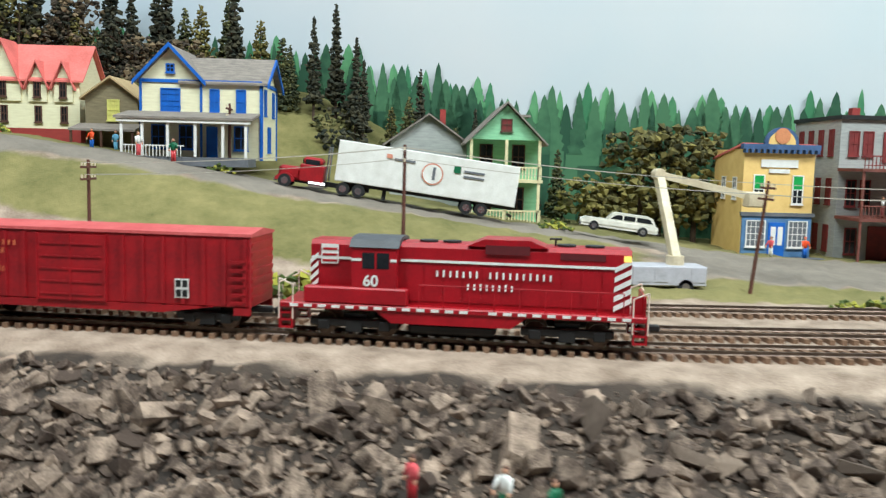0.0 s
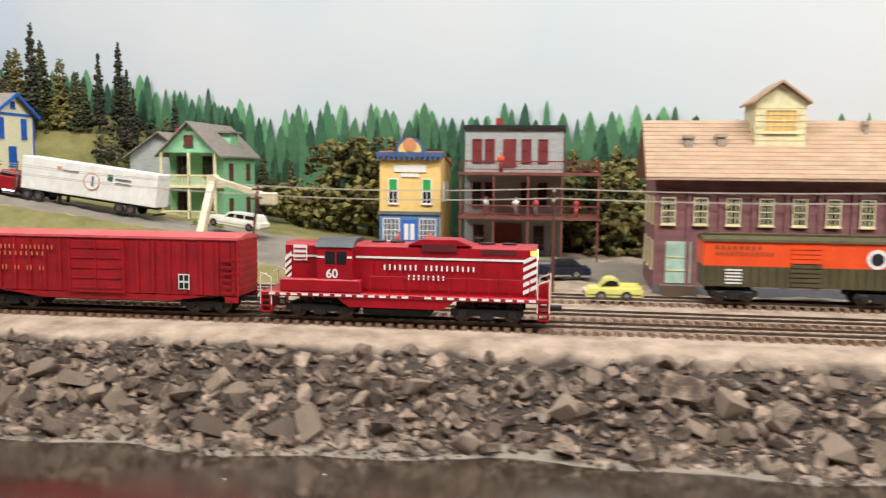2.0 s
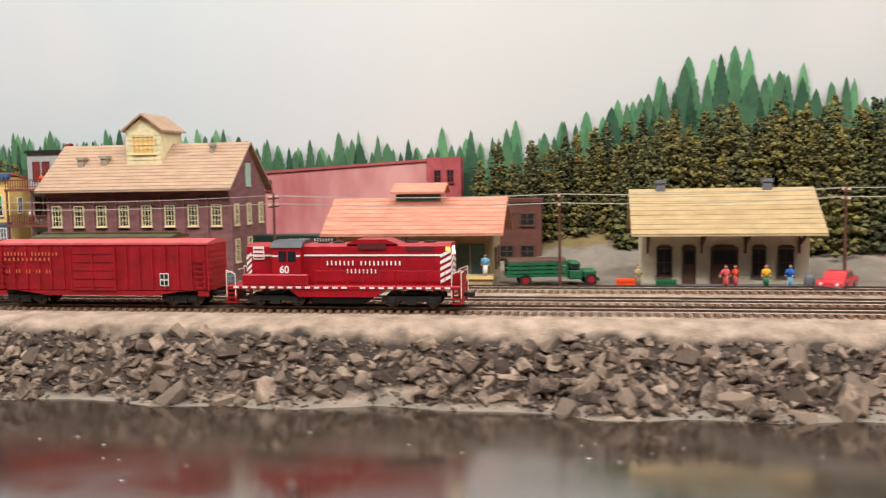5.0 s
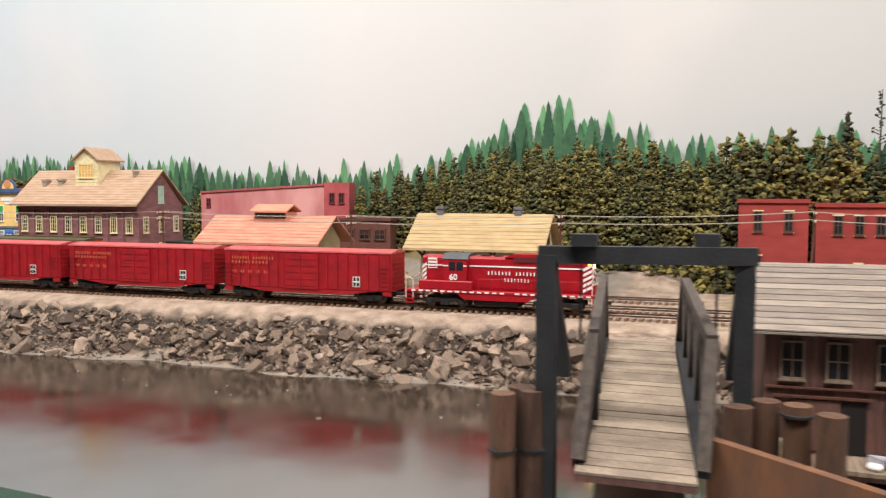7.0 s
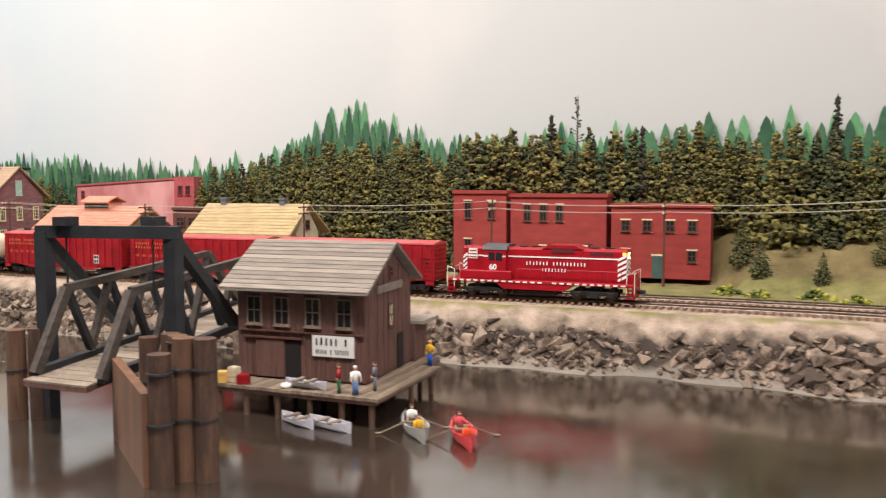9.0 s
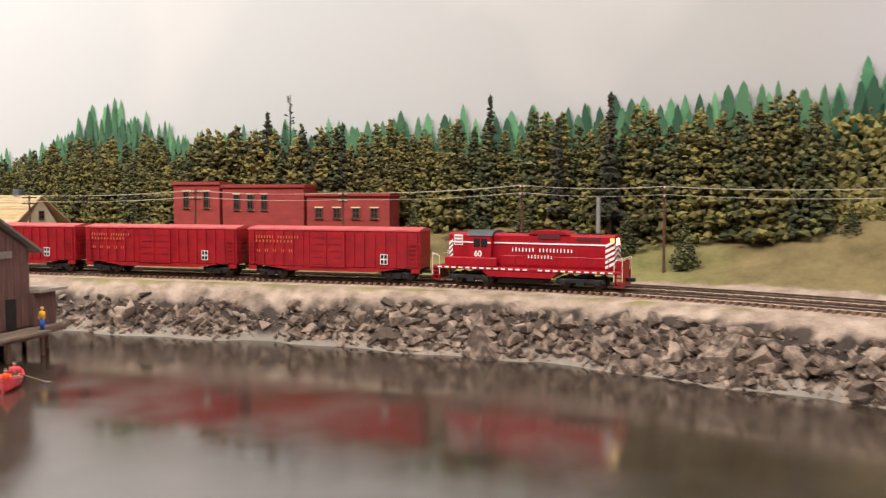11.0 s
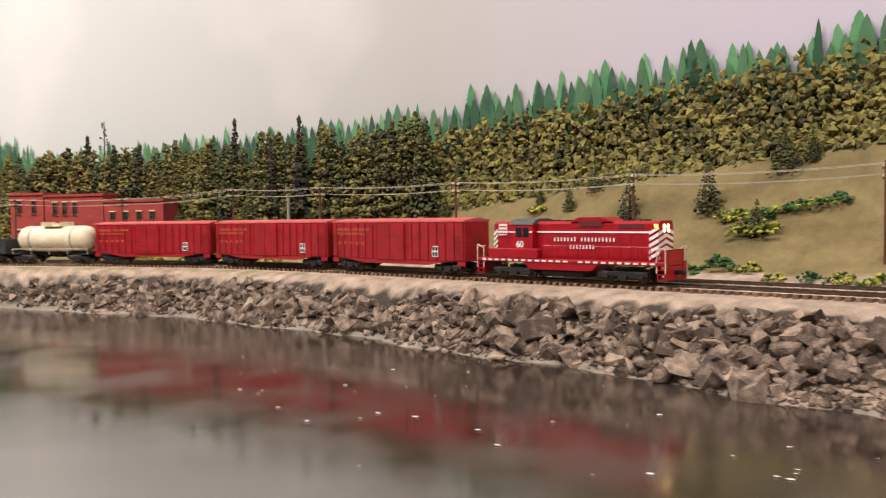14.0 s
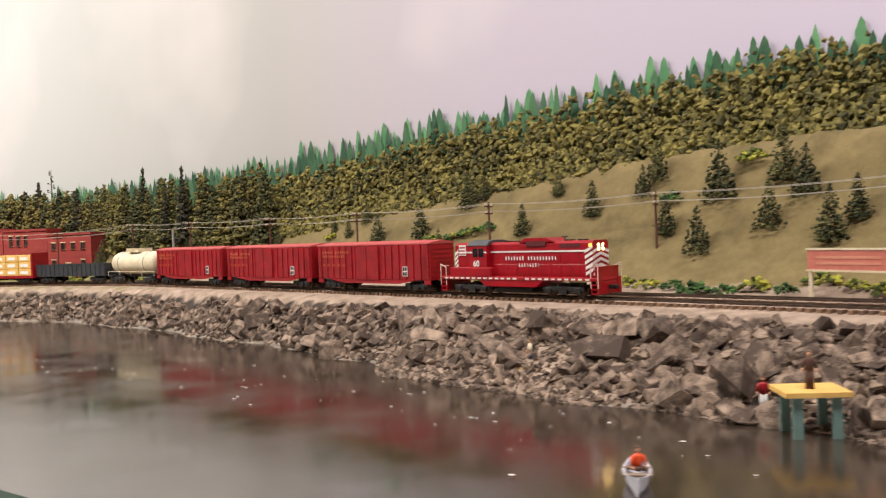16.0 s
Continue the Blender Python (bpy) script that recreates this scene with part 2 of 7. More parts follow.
def water_material():
    m = paint("resin_water", lin(60, 50, 41), lin(43, 35, 29), 3.0, 0.1, 0.0, fine=9)
    nt = m.node_tree
    bs = nt.nodes["Principled BSDF"]
    bs.inputs["IOR"].default_value = 4.2
    n = nt.nodes.new("ShaderNodeTexNoise")
    n.inputs["Scale"].default_value, n.inputs["Detail"].default_value = 16, 3
    co = nt.nodes.new("ShaderNodeTexCoord")
    nt.links.new(co.outputs["Object"], n.inputs["Vector"])
    b = nt.nodes.new("ShaderNodeBump")
    b.inputs["Strength"].default_value, b.inputs["Distance"].default_value = 0.16, 0.001
    nt.links.new(n.outputs["Fac"], b.inputs["Height"])
    nt.links.new(b.outputs[0], bs.inputs["Normal"])
    r = nt.nodes.new("ShaderNodeMapRange")
    r.inputs[1].default_value, r.inputs[2].default_value, r.inputs[3].default_value, r.inputs[4].default_value = 0.35, 0.7, 0.09, 0.22
    nt.links.new(n.outputs["Fac"], r.inputs[0])
    nt.links.new(r.outputs[0], bs.inputs["Roughness"])
    return m


def sky_material():
    """A painted sky: pale blue at one end, cream in the middle, lavender at the other, soft cloud patches."""
    m = paint("painted_sky", lin(206, 209, 209), lin(198, 202, 204), 2.2, 0.95, 0.0, fine=3)
    nt = m.node_tree
    bs = nt.nodes["Principled BSDF"]
    co = nt.nodes.new("ShaderNodeTexCoord")
    sx = nt.nodes.new("ShaderNodeSeparateXYZ")
    nt.links.new(co.outputs["Object"], sx.inputs[0])
    mr = nt.nodes.new("ShaderNodeMapRange")
    mr.inputs[1].default_value, mr.inputs[2].default_value = -0.5, 3.5
    nt.links.new(sx.outputs[0], mr.inputs[0])
    cr = nt.nodes.new("ShaderNodeValToRGB")
    el = cr.color_ramp.elements
    el[0].position, el[0].color = 0.05, lin(187, 197, 206)
    el[1].position, el[1].color = 0.22, lin(195, 204, 209)
    for p, c in ((0.36, lin(206, 207, 206)), (0.55, lin(186, 187, 185)), (0.7, lin(174, 172, 169)), (0.8, lin(188, 181, 193)), (1.0, lin(209, 199, 221))):
        e = el.new(p)
        e.color = c
    nt.links.new(mr.outputs[0], cr.inputs[0])
    n = nt.nodes.new("ShaderNodeTexNoise")
    n.inputs["Scale"].default_value, n.inputs["Detail"].default_value = 2.4, 3
    nt.links.new(co.outputs["Object"], n.inputs["Vector"])
    k = nt.nodes.new("ShaderNodeMapRange")
    k.inputs[1].default_value, k.inputs[2].default_value, k.inputs[4].default_value = 0.52, 0.75, 0.5
    nt.links.new(n.outputs["Fac"], k.inputs[0])
    mx = nt.nodes.new("ShaderNodeMix")
    mx.data_type = "RGBA"
    nt.links.new(k.outputs[0], mx.inputs[0])
    nt.links.new(cr.outputs[0], mx.inputs[6])
    mx.inputs[7].default_value = lin(218, 211, 209)
    nt.links.new(mx.outputs[2], bs.inputs["Base Color"])
    return m


# ---- mesh helpers ----
class Shape:
    """Collects faces for one mesh; slot is the material slot of the faces that follow."""

    def __init__(self):
        self.v, self.f, self.m, self.slot = [], [], [], 0

    def add(self, verts, faces):
        n = len(self.v)
        self.v.extend(verts)
        self.f.extend(tuple(n + i for i in f) for f in faces)
        self.m.extend([self.slot] * len(faces))
        return self

    def use(self, slot):
        self.slot = slot
        return self

    def box(self, x0, y0, z0, x1, y1, z1, c=0.0):
        if c:
            pts = []
            for z, k in ((z0, c), (z0 + c, 0), (z1 - c, 0), (z1, c)):
                pts.append([(x0 + c, y0 + k, z), (x1 - c, y0 + k, z), (x1 - k, y0 + c, z), (x1 - k, y1 - c, z), (x1 - c, y1 - k, z), (x0 + c, y1 - k, z), (x0 + k, y1 - c, z), (x0 + k, y0 + c, z)])
            return self.rings(pts)
        return self.add([(x0, y0, z0), (x1, y0, z0), (x1, y1, z0), (x0, y1, z0), (x0, y0, z1), (x1, y0, z1), (x1, y1, z1), (x0, y1, z1)],
                        [(3, 2, 1, 0), (4, 5, 6, 7), (0, 1, 5, 4), (1, 2, 6, 5), (2, 3, 7, 6), (3, 0, 4, 7)])

    def rings(self, rings):
        n, k = len(rings), len(rings[0])
        verts = [p for r in rings for p in r]
        faces = [(i * k + j, i * k + (j + 1) % k, (i + 1) * k + (j + 1) % k, (i + 1) * k + j) for i in range(n - 1) for j in range(k)]
        faces += [tuple(reversed(range(k))), tuple(range((n - 1) * k, n * k))]
        return self.add(verts, faces)

    def cyl(self, p, q, r, n=8, r2=None):
        p, q = Vector(p), Vector(q)
        d = (q - p).normalized()
        a = d.orthogonal().normalized()
        b = d.cross(a)
        r2 = r if r2 is None else r2
        ring = lambda c, rad: [tuple(c + rad * (math.cos(t) * a + math.sin(t) * b)) for t in (2 * math.pi * i / n for i in range(n))]
        return self.rings([ring(p, r), ring(q, r2)])

    def bar(self, p, q, w, h=None):
        """A squared timber from p to q."""
        p, q = Vector(p), Vector(q)
        d = (q - p).normalized()
        a = d.cross(Vector((0, 0, 1)))
        a = (a if a.length > 0.01 else Vector((1, 0, 0))).normalized() * w / 2
        b = a.cross(d).normalized() * (h or w) / 2
        return self.rings([[tuple(c - a - b), tuple(c + a - b), tuple(c + a + b), tuple(c - a + b)] for c in (p, q)])

    def prism(self, poly, y0, y1):
        """poly: (x, z) points, drawn out from y0 to y1."""
        k = len(poly)
        return self.add([(x, y0, z) for x, z in poly] + [(x, y1, z) for x, z in poly],
                        [tuple(range(k)), tuple(reversed(range(k, 2 * k)))] + [(i, i + k, (i + 1) % k + k, (i + 1) % k) for i in range(k)])

    def prismx(self, poly, x0, x1):
        """poly: (y, z) points, drawn out from x0 to x1."""
        k = len(poly)
        return self.add([(x0, y, z) for y, z in poly] + [(x1, y, z) for y, z in poly],
                        [tuple(range(k)), tuple(reversed(range(k, 2 * k)))] + [(i, i + k, (i + 1) % k + k, (i + 1) % k) for i in range(k)])

    def blob(self, c, r, rng, rough=0.25, squash=1.0, n=1):
        base = OCTA if n == 0 else ICO
        vs = []
        turn = Euler((rng.random() * 6, rng.random() * 6, rng.random() * 6)).to_matrix()
        for p in base[0]:
            q = turn @ Vector(p) * r * (1 + rng.uniform(-rough, rough))
            vs.append((c[0] + q.x, c[1] + q.y, c[2] + q.z * squash))
        return self.add(vs, base[1])

    def slab_roof(self, x0, x1, ye, yr, ze, zr, t):
        """One pitch of a roof from the eaves (ye, ze) to the ridge (yr, zr)."""
        return self.prismx([(ye, ze), (yr, zr), (yr, zr + t), (ye, ze + t)], x0, x1)


_g = (1 + 5 ** 0.5) / 2
ICO = ([tuple(Vector(p).normalized()) for p in ((-1, _g, 0), (1, _g, 0), (-1, -_g, 0), (1, -_g, 0), (0, -1, _g), (0, 1, _g), (0, -1, -_g), (0, 1, -_g), (_g, 0, -1), (_g, 0, 1), (-_g, 0, -1), (-_g, 0, 1))],
       [(0, 11, 5), (0, 5, 1), (0, 1, 7), (0, 7, 10), (0, 10, 11), (1, 5, 9), (5, 11, 4), (11, 10, 2), (10, 7, 6), (7, 1, 8), (3, 9, 4), (3, 4, 2), (3, 2, 6), (3, 6, 8), (3, 8, 9), (4, 9, 5), (2, 4, 11), (6, 2, 10), (8, 6, 7), (9, 8, 1)])
OCTA = ([(1, 0, 0), (-1, 0, 0), (0, 1, 0), (0, -1, 0), (0, 0, 1), (0, 0, -1)], [(0, 2, 4), (2, 1, 4), (1, 3, 4), (3, 0, 4), (2, 0, 5), (1, 2, 5), (3, 1, 5), (0, 3, 5)])


def mesh_of(name, shape, mats, smooth=False):
    me = bpy.data.meshes.new(name)
    me.from_pydata(shape.v, [], shape.f)
    for m in mats if isinstance(mats, (list, tuple)) else [mats]:
        me.materials.append(m)
    me.polygons.foreach_set("material_index", shape.m)
    if smooth:
        me.polygons.foreach_set("use_smooth", [True] * len(shape.f))
    me.update()
    return me


def part(name, shape, mats, parent=None, label="", at=None, smooth=False):
    ob = new(name, mesh_of(name, shape, mats, smooth))
    if parent is not None:
        ob.parent = parent
    if at is not None:
        ob.matrix_basis = at
    return tagged(ob, label) if label else ob


def thing(name, m, label, category, group=""):
    ob = new(name)
    ob.empty_display_size = 0.02
    ob.matrix_basis = m
    return tagged(ob, label, category, group)


def solid(name, shape, mats, m, label, category, group="", kind="", smooth=False):
    """A thing that is one mesh."""
    ob = part(name, shape, mats, None, "", m, smooth)
    return tagged(ob, label, category, group, kind)


# ---- the line of the tracks ----
TURN, RADIUS, YC, ZR = radians(23.5), 0.9, 0.010, 0.055
BEND = 2.1055 - RADIUS * math.tan(TURN / 2)
LEFT, LEFT_R, LEFT_MAX = 0.15, 0.7, radians(9)


def track(s, off=0.0):
    """Place and heading at s along the main line, off metres to its far side."""
    if s < LEFT:
        a = min((LEFT - s) / LEFT_R, LEFT_MAX)
        x, y, h = LEFT - LEFT_R * math.sin(a), YC + LEFT_R * (1 - math.cos(a)), -a
        rest = LEFT - s - a * LEFT_R
        x, y = x - rest * math.cos(h), y - rest * math.sin(h)
    elif s <= BEND:
        x, y, h = s, YC, 0.0
    elif s <= BEND + RADIUS * TURN:
        h = -(s - BEND) / RADIUS
        x, y = BEND + RADIUS * math.sin(-h), YC - RADIUS * (1 - math.cos(h))
    else:
        d, h = s - BEND - RADIUS * TURN, -TURN
        x, y = BEND + RADIUS * math.sin(TURN) + d * math.cos(h), YC - RADIUS * (1 - math.cos(h)) + d * math.sin(h)
    return x - off * math.sin(h), y + off * math.cos(h), h


_line = np.array([track(s) for s in np.arange(-1.6, 4.8, 0.01)])


def lateral(x, y):
    """Distance from the main line, positive on its far side, and the place along it."""
    x, y = np.asarray(x, float), np.asarray(y, float)
    best, side, along = np.full(x.shape, 9.0), np.zeros(x.shape), np.zeros(x.shape)
    for k, (a, b, h) in enumerate(_line):
        dx, dy = x - a, y - b
        d = np.hypot(dx, dy)
        near = d < best
        best = np.where(near, d, best)
        side = np.where(near, -dx * math.sin(h) + dy * math.cos(h), side)
        along = np.where(near, -1.6 + 0.01 * k, along)
    return np.sign(side) * best, along


def ease(v, a, b):
    t = np.clip((np.asarray(v, float) - a) / (b - a), 0, 1)
    return t * t * (3 - 2 * t)


BACK = [(-1.6, 0.66), (-0.3, 0.64), (0.15, 0.6), (0.5, 0.53), (1.0, 0.45), (1.28, 0.41), (1.76, 0.30), (2.1, 0.215), (2.3, 0.15), (2.5, 0.095), (2.84, -0.02), (3.3, -0.17), (4.4, -0.55)]
BX, BY = zip(*BACK)


def back_y(x):
    return np.interp(x, BX, BY)


def shore(s):
    """How far from the line the water's edge lies."""
    return np.interp(s, [-1, 0, 0.5, 1.0, 1.3, 1.7, 2.1, 2.4, 2.7, 2.86, 2.92, 3.02, 3.3, 4.5], [0.14, 0.13, 0.108, 0.095, 0.1, 0.073, 0.09, 0.085, 0.1, 0.115, 0.165, 0.15, 0.15, 0.17]) + 0.006 * np.sin(np.asarray(s) * 23) + 0.004 * np.sin(np.asarray(s) * 61 + 1)


HILL_X, HILL_Z = [2.1, 2.3, 2.5, 2.7, 2.95, 3.13, 3.4, 3.8], [0.095, 0.112, 0.134, 0.157, 0.183, 0.193, 0.188, 0.188]


def height(x, y):
    x, y = np.asarray(x, float), np.asarray(y, float)
    d, s = lateral(x, y)
    sh = shore(s)
    z = np.where(d < -0.038, 0.049 * (1 - ease(-d, 0.038, sh + 0.004)) - 0.02 * ease(-d, sh - 0.01, sh + 0.06), 0.0503)
    # street and houses on the slope
    e = np.interp(x, [-1.2, -0.45, -0.26, -0.13, 0.036, 0.15, 0.3, 0.5, 0.8], [0.2, 0.166, 0.143, 0.119, 0.095, 0.08, 0.063, 0.057, 0.0505])
    z = np.where(d > 0.02, z + (e - 0.0505) * ease(y, 0.12, 0.34), z)
    z = z + 0.1 * ease(y, 0.47, 0.64) * ease(-x, -0.12, 0.15)
    # wooded rise behind the stations, then the open hill
    toback = back_y(x) - y
    rise = np.interp(x, [1.45, 1.56, 1.85, 1.89], [0.16, 0.06, 0.06, 0.14])
    z = z + np.where(x > 0.85, 0.07 * ease(rise - toback, 0.0, rise) * ease(x, 0.9, 1.15) * (1 - ease(x, 2.0, 2.3)), 0)
    steep = np.interp(x, [2.02, 2.15, 2.3, 2.6, 2.95, 3.2], [0, 0.3, 0.75, 1.0, 1.2, 1.35])
    z = z + np.where(d > 0.05, np.minimum(steep * 2.5 * np.clip(d - 0.06, 0, 1) ** 1.6, np.interp(x, HILL_X, HILL_Z) - 0.048), 0)
    return z


def ground_z(x, y):
    return float(height(np.array([x]), np.array([y]))[0])


# ---- ground, water, backdrop, room ----
def make_ground():
    xs, ys = np.arange(-1.6, 4.4, 0.0125), np.arange(-1.0, 0.70, 0.0125)
    gx, gy = np.meshgrid(xs, ys, indexing="ij")
    gz = height(gx, gy)
    d, s = lateral(gx, gy)
    rng = np.random.RandomState(4)
    gz = gz + rng.uniform(-1, 1, gz.shape) * np.where((np.abs(d) < 0.16), 0.0004, 0.0016)
    nx, ny = gx.shape
    verts = np.stack([gx, gy, gz], -1).reshape(-1, 3)
    idx = np.arange(nx * ny).reshape(nx, ny)
    keep = (gy[:-1, :-1] < back_y(gx[:-1, :-1]) + 0.02) & (d[:-1, :-1] > -0.26)
    a, b, c, e = idx[:-1, :-1][keep], idx[1:, :-1][keep], idx[1:, 1:][keep], idx[:-1, 1:][keep]
    me = bpy.data.meshes.new("ground")
    me.from_pydata(verts.tolist(), [], np.stack([a, b, c, e], -1).tolist())
    grass = np.maximum(ease(d, 0.145, 0.17) * (1 - ease(gx, 0.42, 0.56)) * (1 - ease(gx, 0.5, 0.6)), 0)
    grass = np.maximum(grass, ease(gx, 1.45, 1.6) * ease(d, 0.075, 0.1) * 0.9)
    grass = np.maximum(grass, ease(gx, 1.25, 1.6) * (1 - ease(gx, 2.2, 2.4)) * ease(-d, 0.025, 0.034) * (1 - ease(-d, 0.036, 0.05)) * 0.62)
    road_y = 0.335 + 0.04 * np.clip(gx + 0.1, 0, 1)
    road = (1 - ease(np.abs(gy - road_y), 0.03, 0.04)) * (1 - ease(gx, 0.2, 0.3))
    road = np.maximum(road, ease(gx, 0.1, 0.25) * ease(d, 0.18, 0.2) * (1 - ease(np.abs(gy - 0.30), 0.06, 0.09)) * (1 - ease(gx, 1.36, 1.46)))
    road = np.maximum(road, ease(gx, 0.6, 0.7) * ease(d, 0.145, 0.16) * (1 - ease(gx, 1.36, 1.46)))
    slope = ease(0.12 - (back_y(gx) - gy), 0, 0.05) * ease(gx, 0.8, 1.0) * (1 - ease(gx, 2.05, 2.2))
    # bank soil mask; its dark colour includes painted shade of the stone gaps
    shaded_soil = ease(-d, 0.042, 0.055) * 0.8
    shaded_soil = shaded_soil * (1 - ease(s, 2.78, 2.86) * (1 - ease(s, 3.1, 3.2)) * ease(-d, 0.085, 0.105))
    rim = ease(-d, shore(s) - 0.009, shore(s) - 0.003)
    road, shaded_soil = np.maximum(road, rim), shaded_soil * (1 - rim)
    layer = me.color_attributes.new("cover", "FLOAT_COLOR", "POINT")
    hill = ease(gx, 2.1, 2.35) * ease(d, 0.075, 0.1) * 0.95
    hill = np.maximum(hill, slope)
    col = np.stack([grass * (1 - road), road, np.clip(shaded_soil, 0, 1), hill], -1).reshape(-1)
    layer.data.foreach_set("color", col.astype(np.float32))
    me.materials.append(ground_material())
    me.polygons.foreach_set("use_smooth", [True] * len(me.polygons))
    ob = new("ground", me)
    tagged(ob, "tan ballast ground with olive grass and grey road", "ground", kind="structure")
    return ob


make_ground()

water = Shape()
FRONT = [(-1.6, -0.34), (0.4, -0.34), (1.2, -0.418), (2.8, -0.804), (4.4, -1.19)]
for (xa, ya), (xb, yb) in zip(FRONT, FRONT[1:]):
    water.add([(xa, ya, 0), (xb, yb, 0), (xb, 0.25 if xb < 2.5 else -0.3, 0), (xa, 0.25 if xa < 2.5 else -0.3, 0)], [(0, 1, 2, 3)])
solid("water", water, water_material(), Matrix(), "glossy murky brown resin water", "water", kind="structure")

fascia = Shape()
for (xa, ya), (xb, yb) in zip(FRONT, FRONT[1:]):
    fascia.add([(xa, ya - 0.022, -0.3), (xb, yb - 0.022, -0.3), (xb, yb, -0.3), (xa, ya, -0.3), (xa, ya - 0.022, 0.006), (xb, yb - 0.022, 0.006), (xb, yb, 0.006), (xa, ya, 0.006)],
               [(3, 2, 1, 0), (4, 5, 6, 7), (0, 1, 5, 4), (2, 3, 7, 6)])
solid("fascia_trim", fascia, FASCIA, Matrix(), "dark green painted layout edge board", "edge board", kind="structure")

sky = Shape()
dense = [(float(x), float(np.mean([back_y(x + k) for k in np.linspace(-0.15, 0.15, 11)])) + 0.008) for x in np.arange(-1.6, 4.41, 0.05)]
for thick, flip in ((0.0, False), (0.02, True)):
    verts = [(x, y + thick, z) for x, y in dense for z in (-0.1, 1.6)]
    sky.add(verts, [((2 * k, 2 * k + 2, 2 * k + 3, 2 * k + 1) if not flip else (2 * k, 2 * k + 1, 2 * k + 3, 2 * k + 2)) for k in range(len(dense) - 1)])
solid("backdrop", sky, sky_material(), Matrix(), "painted backdrop of pale cloudy sky", "backdrop", kind="structure", smooth=True)

room = Shape()
room.box(-3, -3.6, -1.05, 6, 1.4, -1.0)
solid("floor", room, ROOMFLOOR, Matrix(), "plain grey room floor", "floor", kind="structure")
solid("ceiling", Shape().box(-3, -3.6, 1.6, 6, 1.4, 1.65), ROOMWALL, Matrix(), "pale plain room ceiling", "ceiling", kind="structure")
solid("wall_south", Shape().box(-3, -3.65, -1.0, 6, -3.6, 1.6), ROOMWALL, Matrix(), "pale plain room wall", "wall", kind="structure")
solid("wall_west", Shape().box(-3.05, -3.6, -1.0, -3.0, 1.4, 1.6), ROOMWALL, Matrix(), "pale plain room wall", "wall", kind="structure")
solid("wall_east", Shape().box(6.0, -3.6, -1.0, 6.05, 1.4, 1.6), ROOMWALL, Matrix(), "pale plain room wall", "wall", kind="structure")

# conifers painted on the backdrop
rng = random.Random(11)
TOPX = [-1.6, -0.6, -0.35, -0.1, 0.1, 0.3, 0.6, 0.9, 1.1, 1.2, 1.285, 1.4, 1.5, 1.76, 2.0, 2.3, 2.5, 2.84, 3.1, 3.4, 4.4]
TOPZ = [0.3, 0.29, 0.3, 0.28, 0.234, 0.238, 0.224, 0.21, 0.22, 0.265, 0.298, 0.262, 0.24, 0.246, 0.252, 0.262, 0.28, 0.302, 0.316, 0.305, 0.305]


def painted_conifers(step, drop, depth, wide, seed, lo, up=0.0):
    r = random.Random(seed)
    sh = Shape()
    x = -1.5
    while x < 4.3:
        top = float(np.interp(x, TOPX, TOPZ)) + up - drop * r.random() ** 0.6
        h = r.uniform(0.05, 0.085)
        w = wide * r.uniform(0.6, 1.15)
        y = float(back_y(x)) + depth
        slope = (float(back_y(x + 0.02)) - float(back_y(x - 0.02))) / 0.04
        left, right = [], []
        for k in range(9):
            f = k / 8
            for jag in (0.8, 1.0):
                z = top - h * (f + (0.0 if jag < 1 else 0.035))
                left.append((-w * f ** 0.72 * jag * r.uniform(0.82, 1.1), z))
                right.append((w * f ** 0.72 * jag * r.uniform(0.82, 1.1), z))
        poly = left + right[::-1]
        sh.add([(x + a, y + a * slope, z) for a, z in poly], [(i, i + 1, len(poly) - 2 - i, len(poly) - 1 - i) for i in range(len(left) - 1)])
        base = top - h * 1.02
        sh.add([(x - w, y - w * slope, lo), (x + w, y + w * slope, lo), (x + w, y + w * slope, base), (x - w, y - w * slope, base)], [(0, 1, 2, 3)])
        x += step * r.uniform(0.6, 1.4)
    return sh


solid("painted_conifers", painted_conifers(0.024, 0.03, 0.0035, 0.017, 5, 0.05, 0.014), PTREELIGHT, Matrix(), "pale green conifers painted on the backdrop", "painted trees", kind="stuff")
solid("painted_conifers", painted_conifers(0.0135, 0.032, 0.0015, 0.0165, 6, 0.05, 0.008), PTREE, Matrix(), "blue-green conifers painted on the backdrop", "painted trees", kind="stuff")


